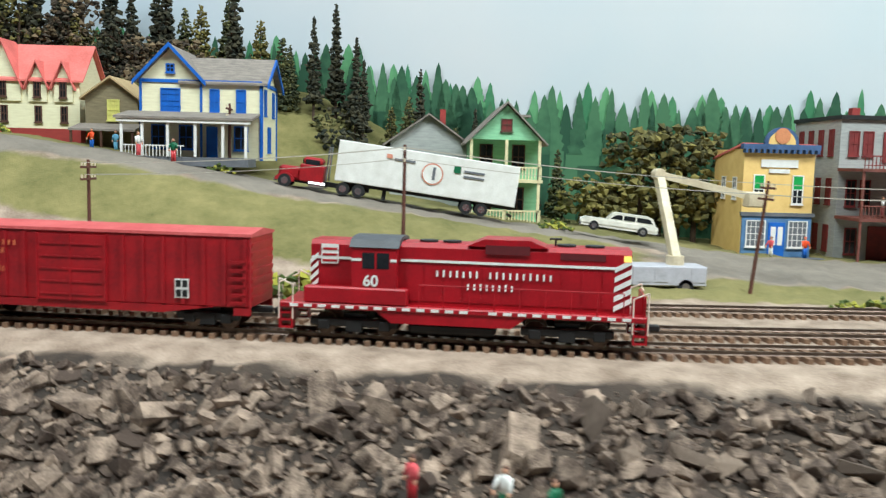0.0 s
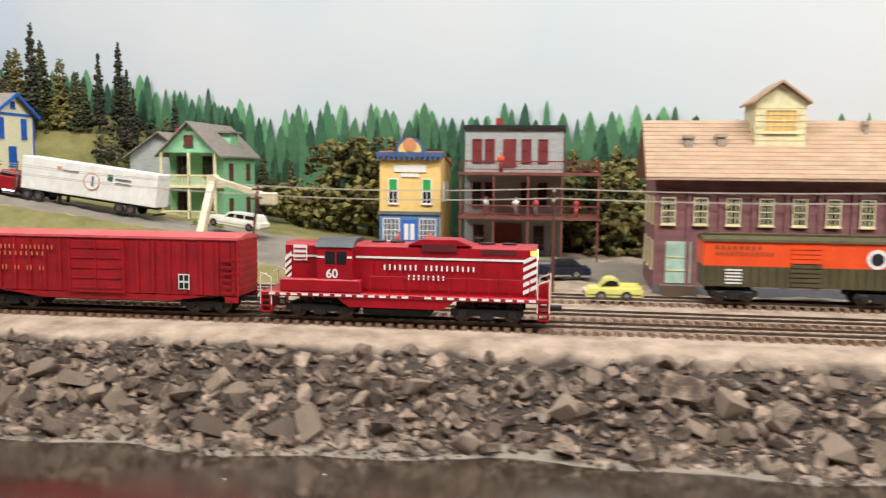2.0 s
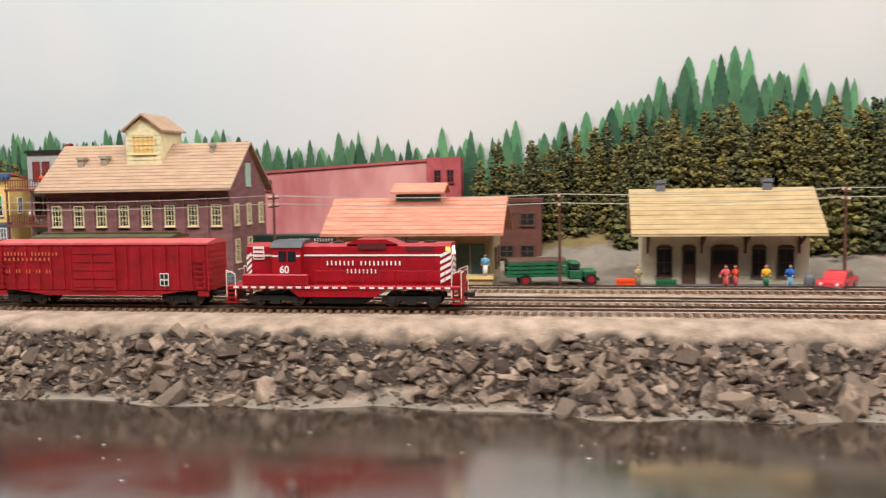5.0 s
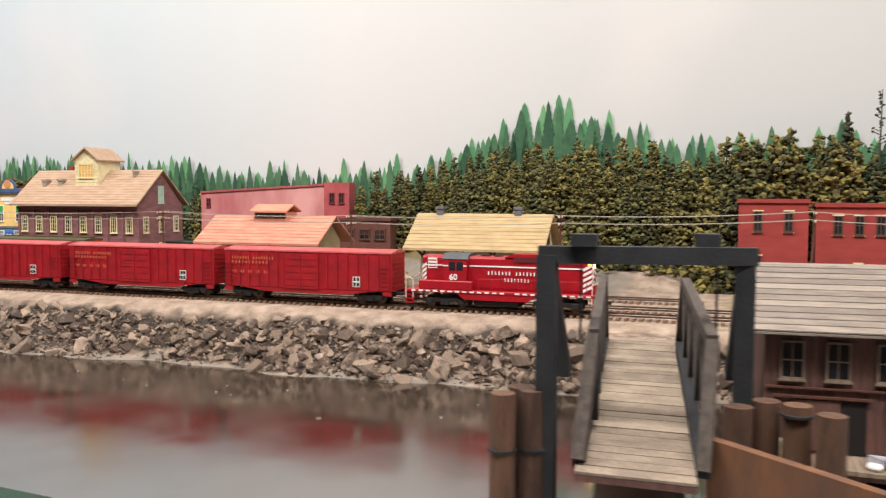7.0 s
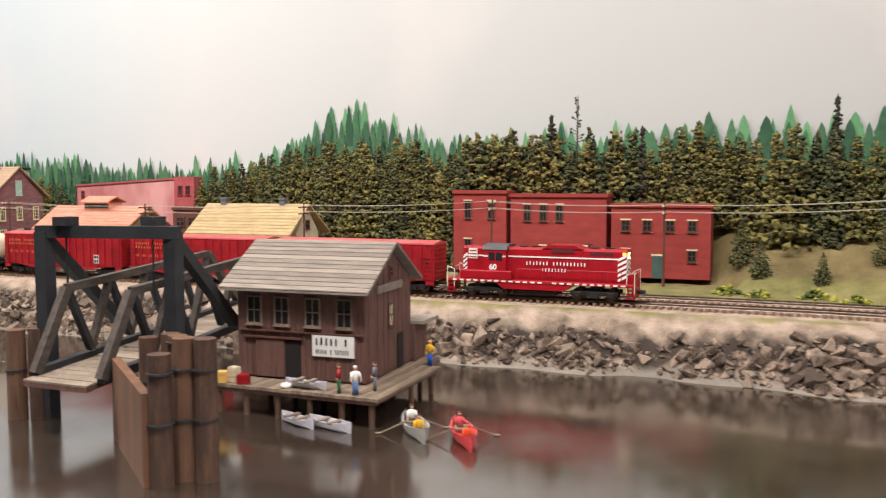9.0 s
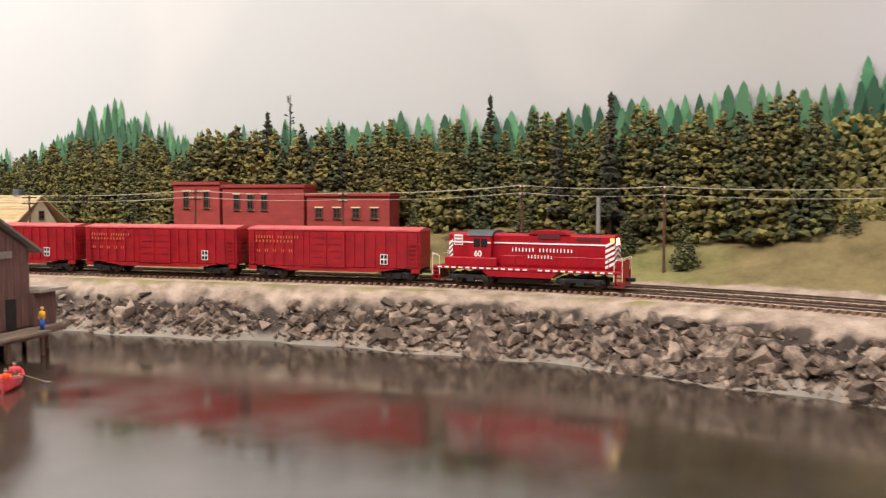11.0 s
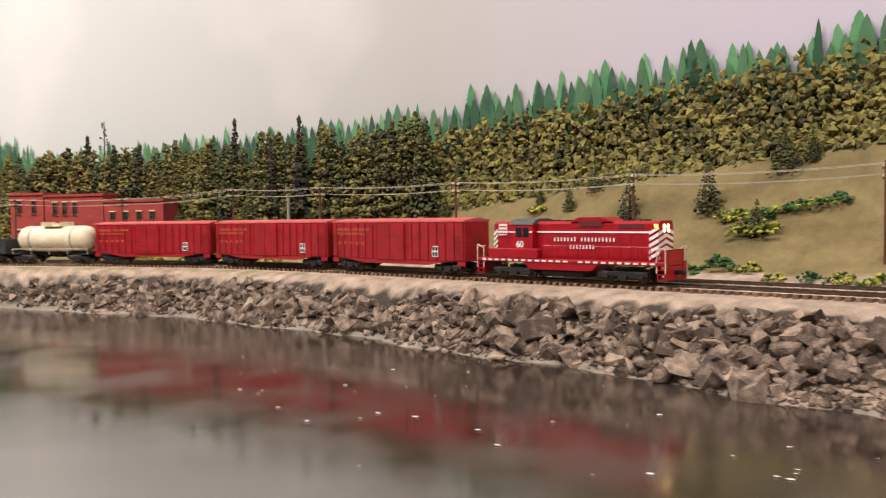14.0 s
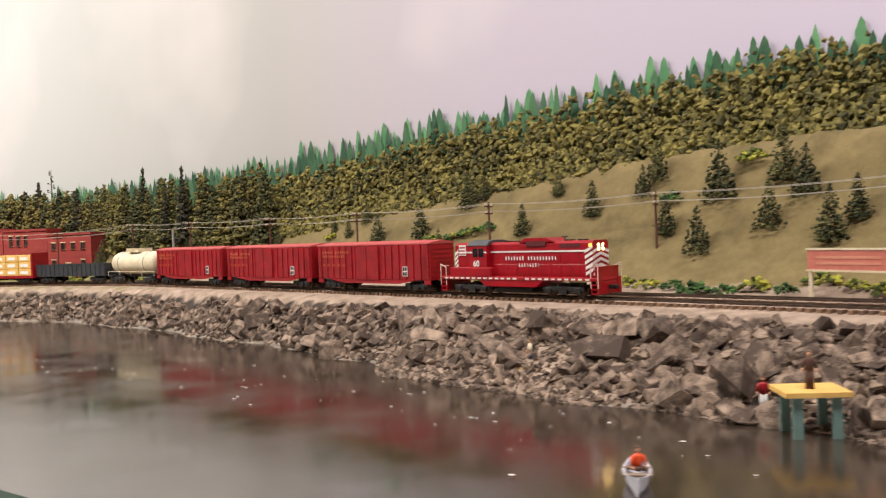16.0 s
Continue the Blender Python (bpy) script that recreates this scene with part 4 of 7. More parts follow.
def make_mill():
    e = thing("brick_mill", pose(0.675, 0.185, 0.05), "plum brick mill with a tan shingle roof and cream windows", "mill")
    x0, x1, d, h = -0.103, 0.099, 0.096, 0.095
    part("wall", Shape().box(x0, 0, 0, x1, d, h).prismx([(0, h), (d, h), (d / 2, 0.141)], x0, x1), MILLBRICK, e)
    part("plinth", Shape().box(x0 - 0.001, -0.0015, 0, x1 + 0.001, 0, 0.008), GREY, e)
    cor = Shape().box(x0 - 0.001, -0.003, h - 0.006, x1 + 0.001, 0, h - 0.001)
    part("cornice", cor, MILLBRICK, e)
    for k in range(9):
        c = x0 + 0.001 + k * 0.0252
        part("pilaster", Shape().box(c - 0.0015, -0.0018, 0.008, c + 0.0015, 0, h - 0.006), MILLBRICK, e)
    shingles(e, x0 - 0.009, x1 + 0.005, -0.009, d / 2, 0.0945, 0.143, TANROOF, 14)
    shingles(e, x0 - 0.009, x1 + 0.005, d + 0.009, d / 2, 0.0945, 0.143, TANROOF, 6)
    for k in range(8):
        c = -0.093 + k * 0.0254
        w = window(e, "S", c - 0.0055, 0.058, 0.011, 0.022, -0.0002, WINCREAM, bars=2)
        part("arch", Shape().prism([(c - 0.0075, 0.0805), (c + 0.0075, 0.0805), (c + 0.006, 0.0835), (c, 0.0848), (c - 0.006, 0.0835)], -0.0016, 0), MILLBRICK, e)
        if k > 1:
            window(e, "S", c - 0.0055, 0.02, 0.011, 0.024, -0.0002, WINCREAM, bars=2)
    part("door", Shape().box(-0.094, -0.0012, 0.01, -0.074, 0, 0.044).use(1).box(-0.0935, -0.0016, 0.02, -0.0745, -0.0012, 0.0208).box(-0.0935, -0.0016, 0.031, -0.0745, -0.0012, 0.0318), [DOORMINT, WINCREAM], e, "pale green freight door")
    part("loading_dock", Shape().box(-0.098, -0.012, 0, -0.07, 0, 0.009), DECKWOOD, e)
    part("step", Shape().box(0.088, -0.02, 0, 0.106, -0.0016, 0.004).box(0.09, -0.014, 0.004, 0.104, -0.0016, 0.008).box(0.092, -0.008, 0.008, 0.102, -0.0016, 0.012), GREY, e)
    for y in (0.01, 0.0425, 0.075):
        window(e, "E", y, 0.058, 0.011, 0.022, x1, WINCREAM, bars=2)
        window(e, "E", y, 0.02, 0.011, 0.024, x1, WINCREAM, bars=2)
        window(e, "W", y, 0.058, 0.011, 0.022, x0, WINCREAM, bars=2)
        window(e, "W", y, 0.02, 0.011, 0.024, x0, WINCREAM, bars=2)
    window(e, "E", d / 2 - 0.006, 0.098, 0.012, 0.024, x1, DOORMINT, DOORMINT)
    window(e, "W", d / 2 - 0.006, 0.098, 0.012, 0.024, x0, DOORMINT, DOORMINT)
    cx, cy = -0.004, 0.022
    cup = part("cupola", Shape().box(cx - 0.0195, cy, 0.108, cx + 0.0195, cy + 0.046, 0.158).prism([(cx - 0.0195, 0.158), (cx + 0.0195, 0.158), (cx, 0.172)], cy, cy + 0.046), WINCREAM, e, "cream clapboard cupola")
    window(cup, "S", cx - 0.013, 0.133, 0.026, 0.019, cy - 0.0002, WINCREAM, LUMBER, bars=4)
    cr = Shape()
    for s in (-1, 1):
        cr.prism([(cx + s * 0.0235, 0.156), (cx, 0.1735), (cx, 0.1755), (cx + s * 0.0235, 0.158)], cy - 0.004, cy + 0.05)
    part("cupola_roof", cr, TANROOF, cup)
    for k in range(9):
        part("clapboard", Shape().box(cx - 0.0197, cy - 0.0006, 0.111 + k * 0.0052, cx + 0.0197, cy, 0.1155 + k * 0.0052), WINCREAM, cup)
    for x, z in ((-0.076, 0.121), (-0.050, 0.122), (0.066, 0.133)):
        y = -0.009 + (z - 0.0945) / 0.0485 * 0.057
        r = 0.0045 if x < 0 else 0.002
        part("roof_vent", Shape().box(x - r * 0.7, y - 0.003, z - 0.006, x + r * 0.7, y + 0.005, z + 0.007).box(x - r, y - 0.004, z + 0.007, x + r, y + 0.006, z + 0.010), VENTGREY, e, "small grey roof vent")


make_mill()


def make_store():
    e = thing("yellow_store", pose(0.3275, 0.405, 0.06), "yellow false-front store with a blue shopfront and arched sign board", "store")
    part("wall", Shape().box(-0.0345, 0, 0, 0.0345, 0.08, 0.104), YELSTORE, e)
    part("roof", Shape().slab_roof(-0.036, 0.036, 0.085, 0.003, 0.094, 0.108, 0.002), CORALROOF, e)
    part("shopfront", Shape().box(-0.0338, -0.0025, 0, 0.0338, 0, 0.040).use(1).box(-0.036, -0.004, 0.040, 0.036, 0, 0.0435), [paint("shopfront_blue", lin(92, 128, 172), None, 120, 0.6, 0.05), GREY], e, "blue shopfront")
    for a in (-0.030, 0.011):
        window(e, "S", a, 0.01, 0.019, 0.026, -0.0026, WHITE, GREY, bars=3)
    part("door", Shape().box(-0.008, -0.0035, 0.0, 0.008, -0.0025, 0.034).use(1).box(-0.0058, -0.0039, 0.012, -0.001, -0.0035, 0.03).box(0.001, -0.0039, 0.012, 0.0058, -0.0035, 0.03), [BLUE, WHITE], e, "bright blue double door")
    for a in (-0.0245, 0.0135):
        w = window(e, "S", a, 0.052, 0.011, 0.028, -0.0002, WHITE)
        part("blind", Shape().box(a + 0.001, -0.0011, 0.066, a + 0.010, -0.0006, 0.079), BRIGHTGREEN, w, "green window blind")
    for y in (0.015, 0.045):
        window(e, "W", y, 0.055, 0.01, 0.022, -0.0345, WHITE)
        window(e, "E", y, 0.055, 0.01, 0.022, 0.0345, WHITE)
    c = Shape().box(-0.0375, -0.005, 0.104, 0.0375, 0.003, 0.109)
    for k in range(13):
        c.box(-0.036 + k * 0.0058, -0.0065, 0.1005, -0.0335 + k * 0.0058, -0.0002, 0.104)
    part("cornice", c, SLATEBLUE, e, "slate blue bracketed cornice")
    arc = [(0.0165 * math.cos(math.pi * k / 14), 0.109 + 0.0165 * math.sin(math.pi * k / 14)) for k in range(15)]
    part("arched_board", Shape().prism(arc, -0.003, 0.001).use(1).prism([(x * 0.8, 0.109 + (z - 0.109) * 0.8) for x, z in arc], -0.0036, -0.003).use(2).cyl((0, -0.0044, 0.117), (0, -0.0036, 0.117), 0.0075, 20), [SLATEBLUE, YELSTORE, paint("faded_orange_disc", lin(214, 142, 96), None, 120, 0.7, 0.05)], e, "arched slate blue board with a faded orange disc")
    part("sign", Shape().box(-0.018, -0.0012, 0.087, 0.018, -0.0002, 0.0945).box(-0.010, -0.0012, 0.0815, 0.010, -0.0002, 0.0855), WHITE, e, "pale worn sign patches")
    part("porch_slab", Shape().box(-0.038, -0.02, -0.006, 0.045, -0.004, 0.001), GREY, e)


make_store()


def make_hotel():
    e = thing("hotel", pose(0.388, 0.41, 0.056), "three-storey grey hotel with rust-red balconies and oxblood doors", "hotel")
    part("wall", Shape().box(0, 0, 0, 0.107, 0.1, 0.139), HOTELGREY, e)
    part("parapet", Shape().box(-0.002, -0.003, 0.139, 0.109, 0.102, 0.143), BLACK, e, "black roof edge")
    part("chimney", Shape().box(0.03, 0.04, 0.143, 0.038, 0.048, 0.153), BRICKRED, e, "red brick chimney")
    for k, a in enumerate((0.008, 0.022, 0.042, 0.062, 0.080)):
        if k == 2:
            part("door", Shape().box(a, -0.0014, 0.098, a + 0.014, 0, 0.128), OXBLOOD, e, "oxblood door")
        else:
            window(e, "S", a, 0.104, 0.0105, 0.024, -0.0002, OXBLOOD, OXBLOOD)
        if k != 2:
            window(e, "S", a, 0.055, 0.0105, 0.026, -0.0002, OXBLOOD)
    part("door", Shape().box(0.033, -0.0016, 0.0, 0.064, 0, 0.036), OXBLOOD, e, "wide oxblood ground-floor doors")
    for a in (0.010, 0.076):
        window(e, "S", a, 0.008, 0.012, 0.026, -0.0002, OXBLOOD)
    for y in (0.012, 0.034, 0.056, 0.078):
        for z in (0.01, 0.056, 0.104):
            window(e, "W", y, z, 0.0105, 0.026, 0, OXBLOOD, OXBLOOD)
            window(e, "E", y, z, 0.0105, 0.026, 0.107, OXBLOOD, OXBLOOD)
    for z in (0.046, 0.092):
        part("balcony_floor", Shape().box(-0.001, -0.048, z - 0.003, 0.146, -0.0002, z).box(0.1072, 0, z - 0.003, 0.146, 0.03, z), BALCONY, e)
        r = Shape().bar((0, -0.047, z + 0.0115), (0.145, -0.047, z + 0.0115), 0.0012).bar((0, -0.047, z + 0.003), (0.145, -0.047, z + 0.003), 0.0008)
        for k in range(42):
            r.box(0.0005 + k * 0.0035, -0.0474, z, 0.0011 + k * 0.0035, -0.0466, z + 0.0115)
        r.bar((0.145, -0.047, z + 0.0115), (0.145, 0.028, z + 0.0115), 0.0012)
        for k in range(20):
            r.box(0.1447, -0.046 + k * 0.0037, z, 0.1453, -0.0455 + k * 0.0037, z + 0.0115)
        part("balustrade", r, BALCONY if z < 0.05 else OXBLOOD, e, "thin rust-red balustrade")
    for x in (0.001, 0.036, 0.072, 0.107, 0.144):
        part("post", Shape().bar((x, -0.046, -0.001), (x, -0.046, 0.092 if x > 0.1 else 0.092), 0.002), BALCONY, e)
    part("steps", Shape().box(-0.002, -0.052, -0.006, 0.11, 0, 0.0008), GREY, e)


make_hotel()


def make_blue_house():
    e = thing("blue_trim_house", pose(-0.22, 0.385, 0.141), "cream two-storey house with bright blue trim and porch", "house")
    part("wall", Shape().box(-0.055, 0, 0, 0.055, 0.08, 0.072).prism([(-0.055, 0.072), (0.0, 0.072), (-0.0275, 0.1)], 0, 0.08)
         .prismx([(0.005, 0.072), (0.075, 0.072), (0.04, 0.094)], -0.02, 0.055), HOUSEC, e)
    rf = Shape()
    for s in (-1, 1):
        rf.prism([(-0.0275 + s * 0.032, 0.0685), (-0.0275, 0.1015), (-0.0275, 0.1035), (-0.0275 + s * 0.032, 0.0705)], -0.005, 0.085)
    part("roof", rf, SHINGLE, e, "grey shingle roof")
    part("roof", Shape().slab_roof(-0.02, 0.061, -0.003, 0.04, 0.068, 0.0945, 0.0018).slab_roof(-0.02, 0.061, 0.083, 0.04, 0.068, 0.0945, 0.0018), SHINGLE, e, "grey shingle roof")
    tr = Shape()
    for s in (-1, 1):
        tr.prism([(-0.0275 + s * 0.033, 0.066), (-0.0275, 0.1005), (-0.0275, 0.1045), (-0.0275 + s * 0.033, 0.070)], -0.007, -0.005)
    tr.prismx([(-0.004, 0.0655), (0.04, 0.0925), (0.04, 0.0965), (-0.004, 0.0695)], 0.061, 0.0625).prismx([(0.084, 0.0655), (0.04, 0.0925), (0.04, 0.0965), (0.084, 0.0695)], 0.061, 0.0625)
    for x in (-0.0555, -0.0008, 0.0535):
        tr.box(x, -0.0012, 0, x + 0.002, 0.0, 0.072)
    tr.box(-0.0545, -0.001, 0.069, 0.055, 0, 0.072).box(0.055, 0, 0.069, 0.0562, 0.08, 0.072)
    for y in (0, 0.078):
        tr.box(0.055, y, 0, 0.0562, y + 0.002, 0.072)
    part("trim", tr, BLUE, e, "bright blue trim boards")
    window(e, "S", -0.0365, 0.042, 0.018, 0.022, -0.0004, BLUE, BLUE, bars=2)
    window(e, "S", -0.0315, 0.078, 0.008, 0.008, -0.0004, BLUE)
    for a in (0.008, 0.032):
        window(e, "S", a, 0.042, 0.009, 0.022, -0.0004, BLUE, BLUE)
    for a in (-0.045, -0.02, 0.03):
        window(e, "S", a, 0.009, 0.013, 0.022, -0.0004, BLUE)
    part("door", Shape().box(0.005, -0.0014, 0.001, 0.015, 0, 0.03), BLUE, e, "blue front door")
    for y in (0.012, 0.055):
        window(e, "E", y, 0.042, 0.01, 0.024, 0.0552, BLUE, BLUE)
    window(e, "E", 0.03, 0.008, 0.014, 0.024, 0.0552, BLUE, BLUE)
    window(e, "E", 0.036, 0.078, 0.008, 0.008, 0.0552, BLUE)
    pf = Shape().box(-0.062, -0.036, -0.006, 0.05, 0, 0.002)
    part("porch_floor", pf, GREY, e)
    part("porch_roof", Shape().prismx([(-0.04, 0.0345), (0.0, 0.041), (0.0, 0.043), (-0.04, 0.0365)], -0.066, 0.054).use(1).box(-0.064, -0.039, 0.0315, 0.052, -0.0365, 0.0345), [SHINGLE, WHITE], e, "grey porch roof")
    for x in (-0.060, -0.042, -0.02, 0.004, 0.028, 0.048):
        part("porch_post", Shape().box(x - 0.0011, -0.0375, 0.002, x + 0.0011, -0.0353, 0.0318), WHITE, e)
    rl = Shape().box(-0.06, -0.037, 0.011, -0.006, -0.0362, 0.012)
    for k in range(18):
        rl.box(-0.06 + k * 0.003, -0.037, 0.002, -0.0594 + k * 0.003, -0.0364, 0.011)
    part("porch_railing", rl, WHITE, e)


make_blue_house()


def make_coral_house(x, y, z, label):
    e = thing("coral_roof_house", pose(x, y, z), label, "house", "coral-roofed houses")
    part("wall", Shape().box(-0.045, 0, 0.004, 0.045, 0.06, 0.052).prismx([(0, 0.052), (0.06, 0.052), (0.03, 0.085)], -0.045, 0.045), HOUSEC, e)
    part("foundation", Shape().box(-0.0458, -0.0008, -0.012, 0.0458, 0.0608, 0.004), BRICKRED, e, "red brick foundation")
    part("roof", Shape().slab_roof(-0.05, 0.05, -0.004, 0.03, 0.049, 0.0862, 0.002).slab_roof(-0.05, 0.05, 0.064, 0.03, 0.049, 0.0862, 0.002), CORALROOF, e, "coral red roof")
    for c, w, zt in ((-0.028, 0.017, 0.09), (0.005, 0.009, 0.07), (0.03, 0.009, 0.07)):
        part("gable", Shape().prism([(c - w, 0.03), (c + w, 0.03), (c + w, 0.045), (c, zt - 0.003), (c - w, 0.045)], -0.002, 0.028), HOUSEC, e)
        g = Shape()
        for s in (-1, 1):
            g.prism([(c + s * (w + 0.003), 0.041), (c, zt - 0.002), (c, zt), (c + s * (w + 0.003), 0.0432)], -0.006, 0.028)
        part("gable_roof", g, CORALROOF, e)
        window(e, "S", c - 0.0035, 0.034, 0.007, 0.015, -0.0022, BROWNTRIM)
        window(e, "S", c - 0.0035, 0.010, 0.007, 0.016, -0.0002, BROWNTRIM)
    for yy in (0.014, 0.038):
        window(e, "E", yy, 0.012, 0.007, 0.016, 0.0452, BROWNTRIM)


make_coral_house(-0.398, 0.445, 0.163, "cream gabled house with a coral roof and brown windows")
make_coral_house(-0.52, 0.45, 0.176, "second cream house with a coral roof beside the first")


def make_shed():
    e = thing("khaki_cottage", pose(-0.317, 0.43, 0.146), "small khaki cottage with a yellow window and open shelter", "cottage")
    part("wall", Shape().box(-0.025, 0, -0.005, 0.025, 0.06, 0.052).prism([(-0.025, 0.052), (0.025, 0.052), (0, 0.07)], 0, 0.06), SHEDWALL, e)
    r = Shape()
    for s in (-1, 1):
        r.prism([(s * 0.029, 0.049), (0, 0.0705), (0, 0.0725), (s * 0.029, 0.051)], -0.005, 0.062)
    part("roof", r, STNROOF, e, "dusty straw roof")
    window(e, "S", -0.004, 0.03, 0.012, 0.02, -0.0002, PALEYELLOW, PALEYELLOW, bars=2)
    part("shelter_roof", Shape().prismx([(-0.03, 0.019), (0, 0.025), (0, 0.027), (-0.03, 0.021)], -0.03, 0.032), SHINGLE, e)
    for x in (-0.028, 0.0, 0.029):
        part("shelter_post", Shape().box(x - 0.001, -0.029, -0.006, x + 0.001, -0.027, 0.0195), BROWNTRIM, e)


make_shed()


def make_green_house():
    e = thing("mint_green_house", pose(0.064, 0.415, 0.085), "mint green gabled house with two-storey cream porches", "house")
    part("wall", Shape().box(-0.034, 0.02, -0.005, 0.034, 0.12, 0.082).prism([(-0.034, 0.082), (0.034, 0.082), (0, 0.115)], 0.0, 0.12), MINT, e)
    r = Shape()
    for s in (-1, 1):
        r.prism([(s * 0.040, 0.0765), (0, 0.1165), (0, 0.1185), (s * 0.040, 0.0785)], -0.006, 0.125)
    part("roof", r, SHINGLE, e, "grey-green shingle roof")
    part("dormer", Shape().box(0.014, 0.06, 0.085, 0.026, 0.085, 0.107).use(1).box(0.01, 0.056, 0.107, 0.030, 0.089, 0.1095), [MINT, SHINGLE], e)
    window(e, "S", -0.0055, 0.09, 0.011, 0.012, -0.0002, BROWNTRIM, OXBLOOD)
    for z in (0.0, 0.042):
        part("porch_floor", Shape().box(-0.036, -0.004, z - 0.003 + 0.002, 0.036, 0.0196, z + 0.002), WINCREAM, e)
        rl = Shape().box(-0.035, -0.003, z + 0.013, 0.035, -0.002, z + 0.0145)
        for k in range(24):
            rl.box(-0.035 + k * 0.003, -0.003, z + 0.002, -0.034 + k * 0.003, -0.002, z + 0.013)
        part("railing", rl, WINCREAM, e, "cream porch railing")
        for a in (-0.024, 0.008):
            window(e, "S", a, z + 0.012, 0.013, 0.024, 0.0197, BROWNTRIM)
    for x in (-0.034, 0.0, 0.032):
        part("post", Shape().box(x - 0.001, -0.003, -0.004, x + 0.0018, -0.0005, 0.082), WINCREAM, e)
    for y in (0.035, 0.09):
        for z in (0.008, 0.05):
            window(e, "E", y, z, 0.011, 0.02, 0.0342, BROWNTRIM, OXBLOOD)


make_green_house()


def make_grey_house():
    e = thing("grey_cottage", pose(-0.01, 0.49, 0.1), "low weathered grey cottage with a shingle roof", "cottage")
    part("wall", Shape().box(-0.04, 0, -0.01, 0.04, 0.05, 0.065).prism([(-0.04, 0.065), (0.04, 0.065), (0, 0.092)], 0, 0.05), HOTELGREY, e)
    r = Shape()
    for s in (-1, 1):
        r.prism([(s * 0.048, 0.059), (0, 0.0925), (0, 0.0945), (s * 0.048, 0.061)], -0.006, 0.055)
    part("roof", r, SHINGLE, e)
    part("chimney", Shape().box(0.012, 0.02, 0.075, 0.018, 0.026, 0.1), BRICKRED, e, "red brick chimney")


make_grey_house()


def make_depot():
    e = thing("freight_depot", pose(0.962, 0.165, 0.052), "tan freight depot with a salmon roof and teal doors", "freight depot")
    part("wall", Shape().box(-0.078, 0.025, 0, 0.078, 0.085, 0.049).prismx([(0.025, 0.049), (0.085, 0.049), (0.055, 0.076)], -0.078, 0.078), DEPOTWALL, e)
    shingles(e, -0.087, 0.09, -0.002, 0.05, 0.0465, 0.080, PINKROOF, 9)
    shingles(e, -0.087, 0.09, 0.104, 0.05, 0.0465, 0.080, PINKROOF, 5)
    part("platform", Shape().box(-0.08, -0.004, 0, 0.08, 0.0248, 0.0075).use(1).box(-0.081, -0.0055, 0.0055, 0.081, -0.004, 0.0078), [DEPOTWALL, YELSTORE], e, "worn yellow-edged platform")
    for k, x in enumerate((-0.066, -0.03, 0.006, 0.042)):
        part("freight_door", Shape().box(x, 0.0232, 0.0076, x + 0.027, 0.0248, 0.036).use(1).box(x + 0.013, 0.0228, 0.008, x + 0.014, 0.0232, 0.0355), [DEPOTDOOR, DEPOTWALL], e, "teal freight door")
    for x in (-0.0775, -0.0345, 0.0015, 0.0375, 0.0745):
        part("post", Shape().box(x, 0.021, 0.0076, x + 0.003, 0.0248, 0.046), DEPOTWALL, e)
    part("monitor", Shape().box(-0.020, 0.036, 0.072, 0.026, 0.064, 0.086).use(1).box(-0.019, 0.0352, 0.078, 0.025, 0.036, 0.0845), [PINKROOF, DEPOTDOOR], e, "louvred roof monitor")
    part("monitor_roof", Shape().prismx([(0.030, 0.0855), (0.05, 0.094), (0.07, 0.0855), (0.07, 0.0875), (0.05, 0.096), (0.030, 0.0875)], -0.024, 0.030), PINKROOF, e)
    for y in (0.035, 0.06):
        window(e, "E", y, 0.012, 0.01, 0.02, 0.0782, BROWNTRIM)


make_depot()


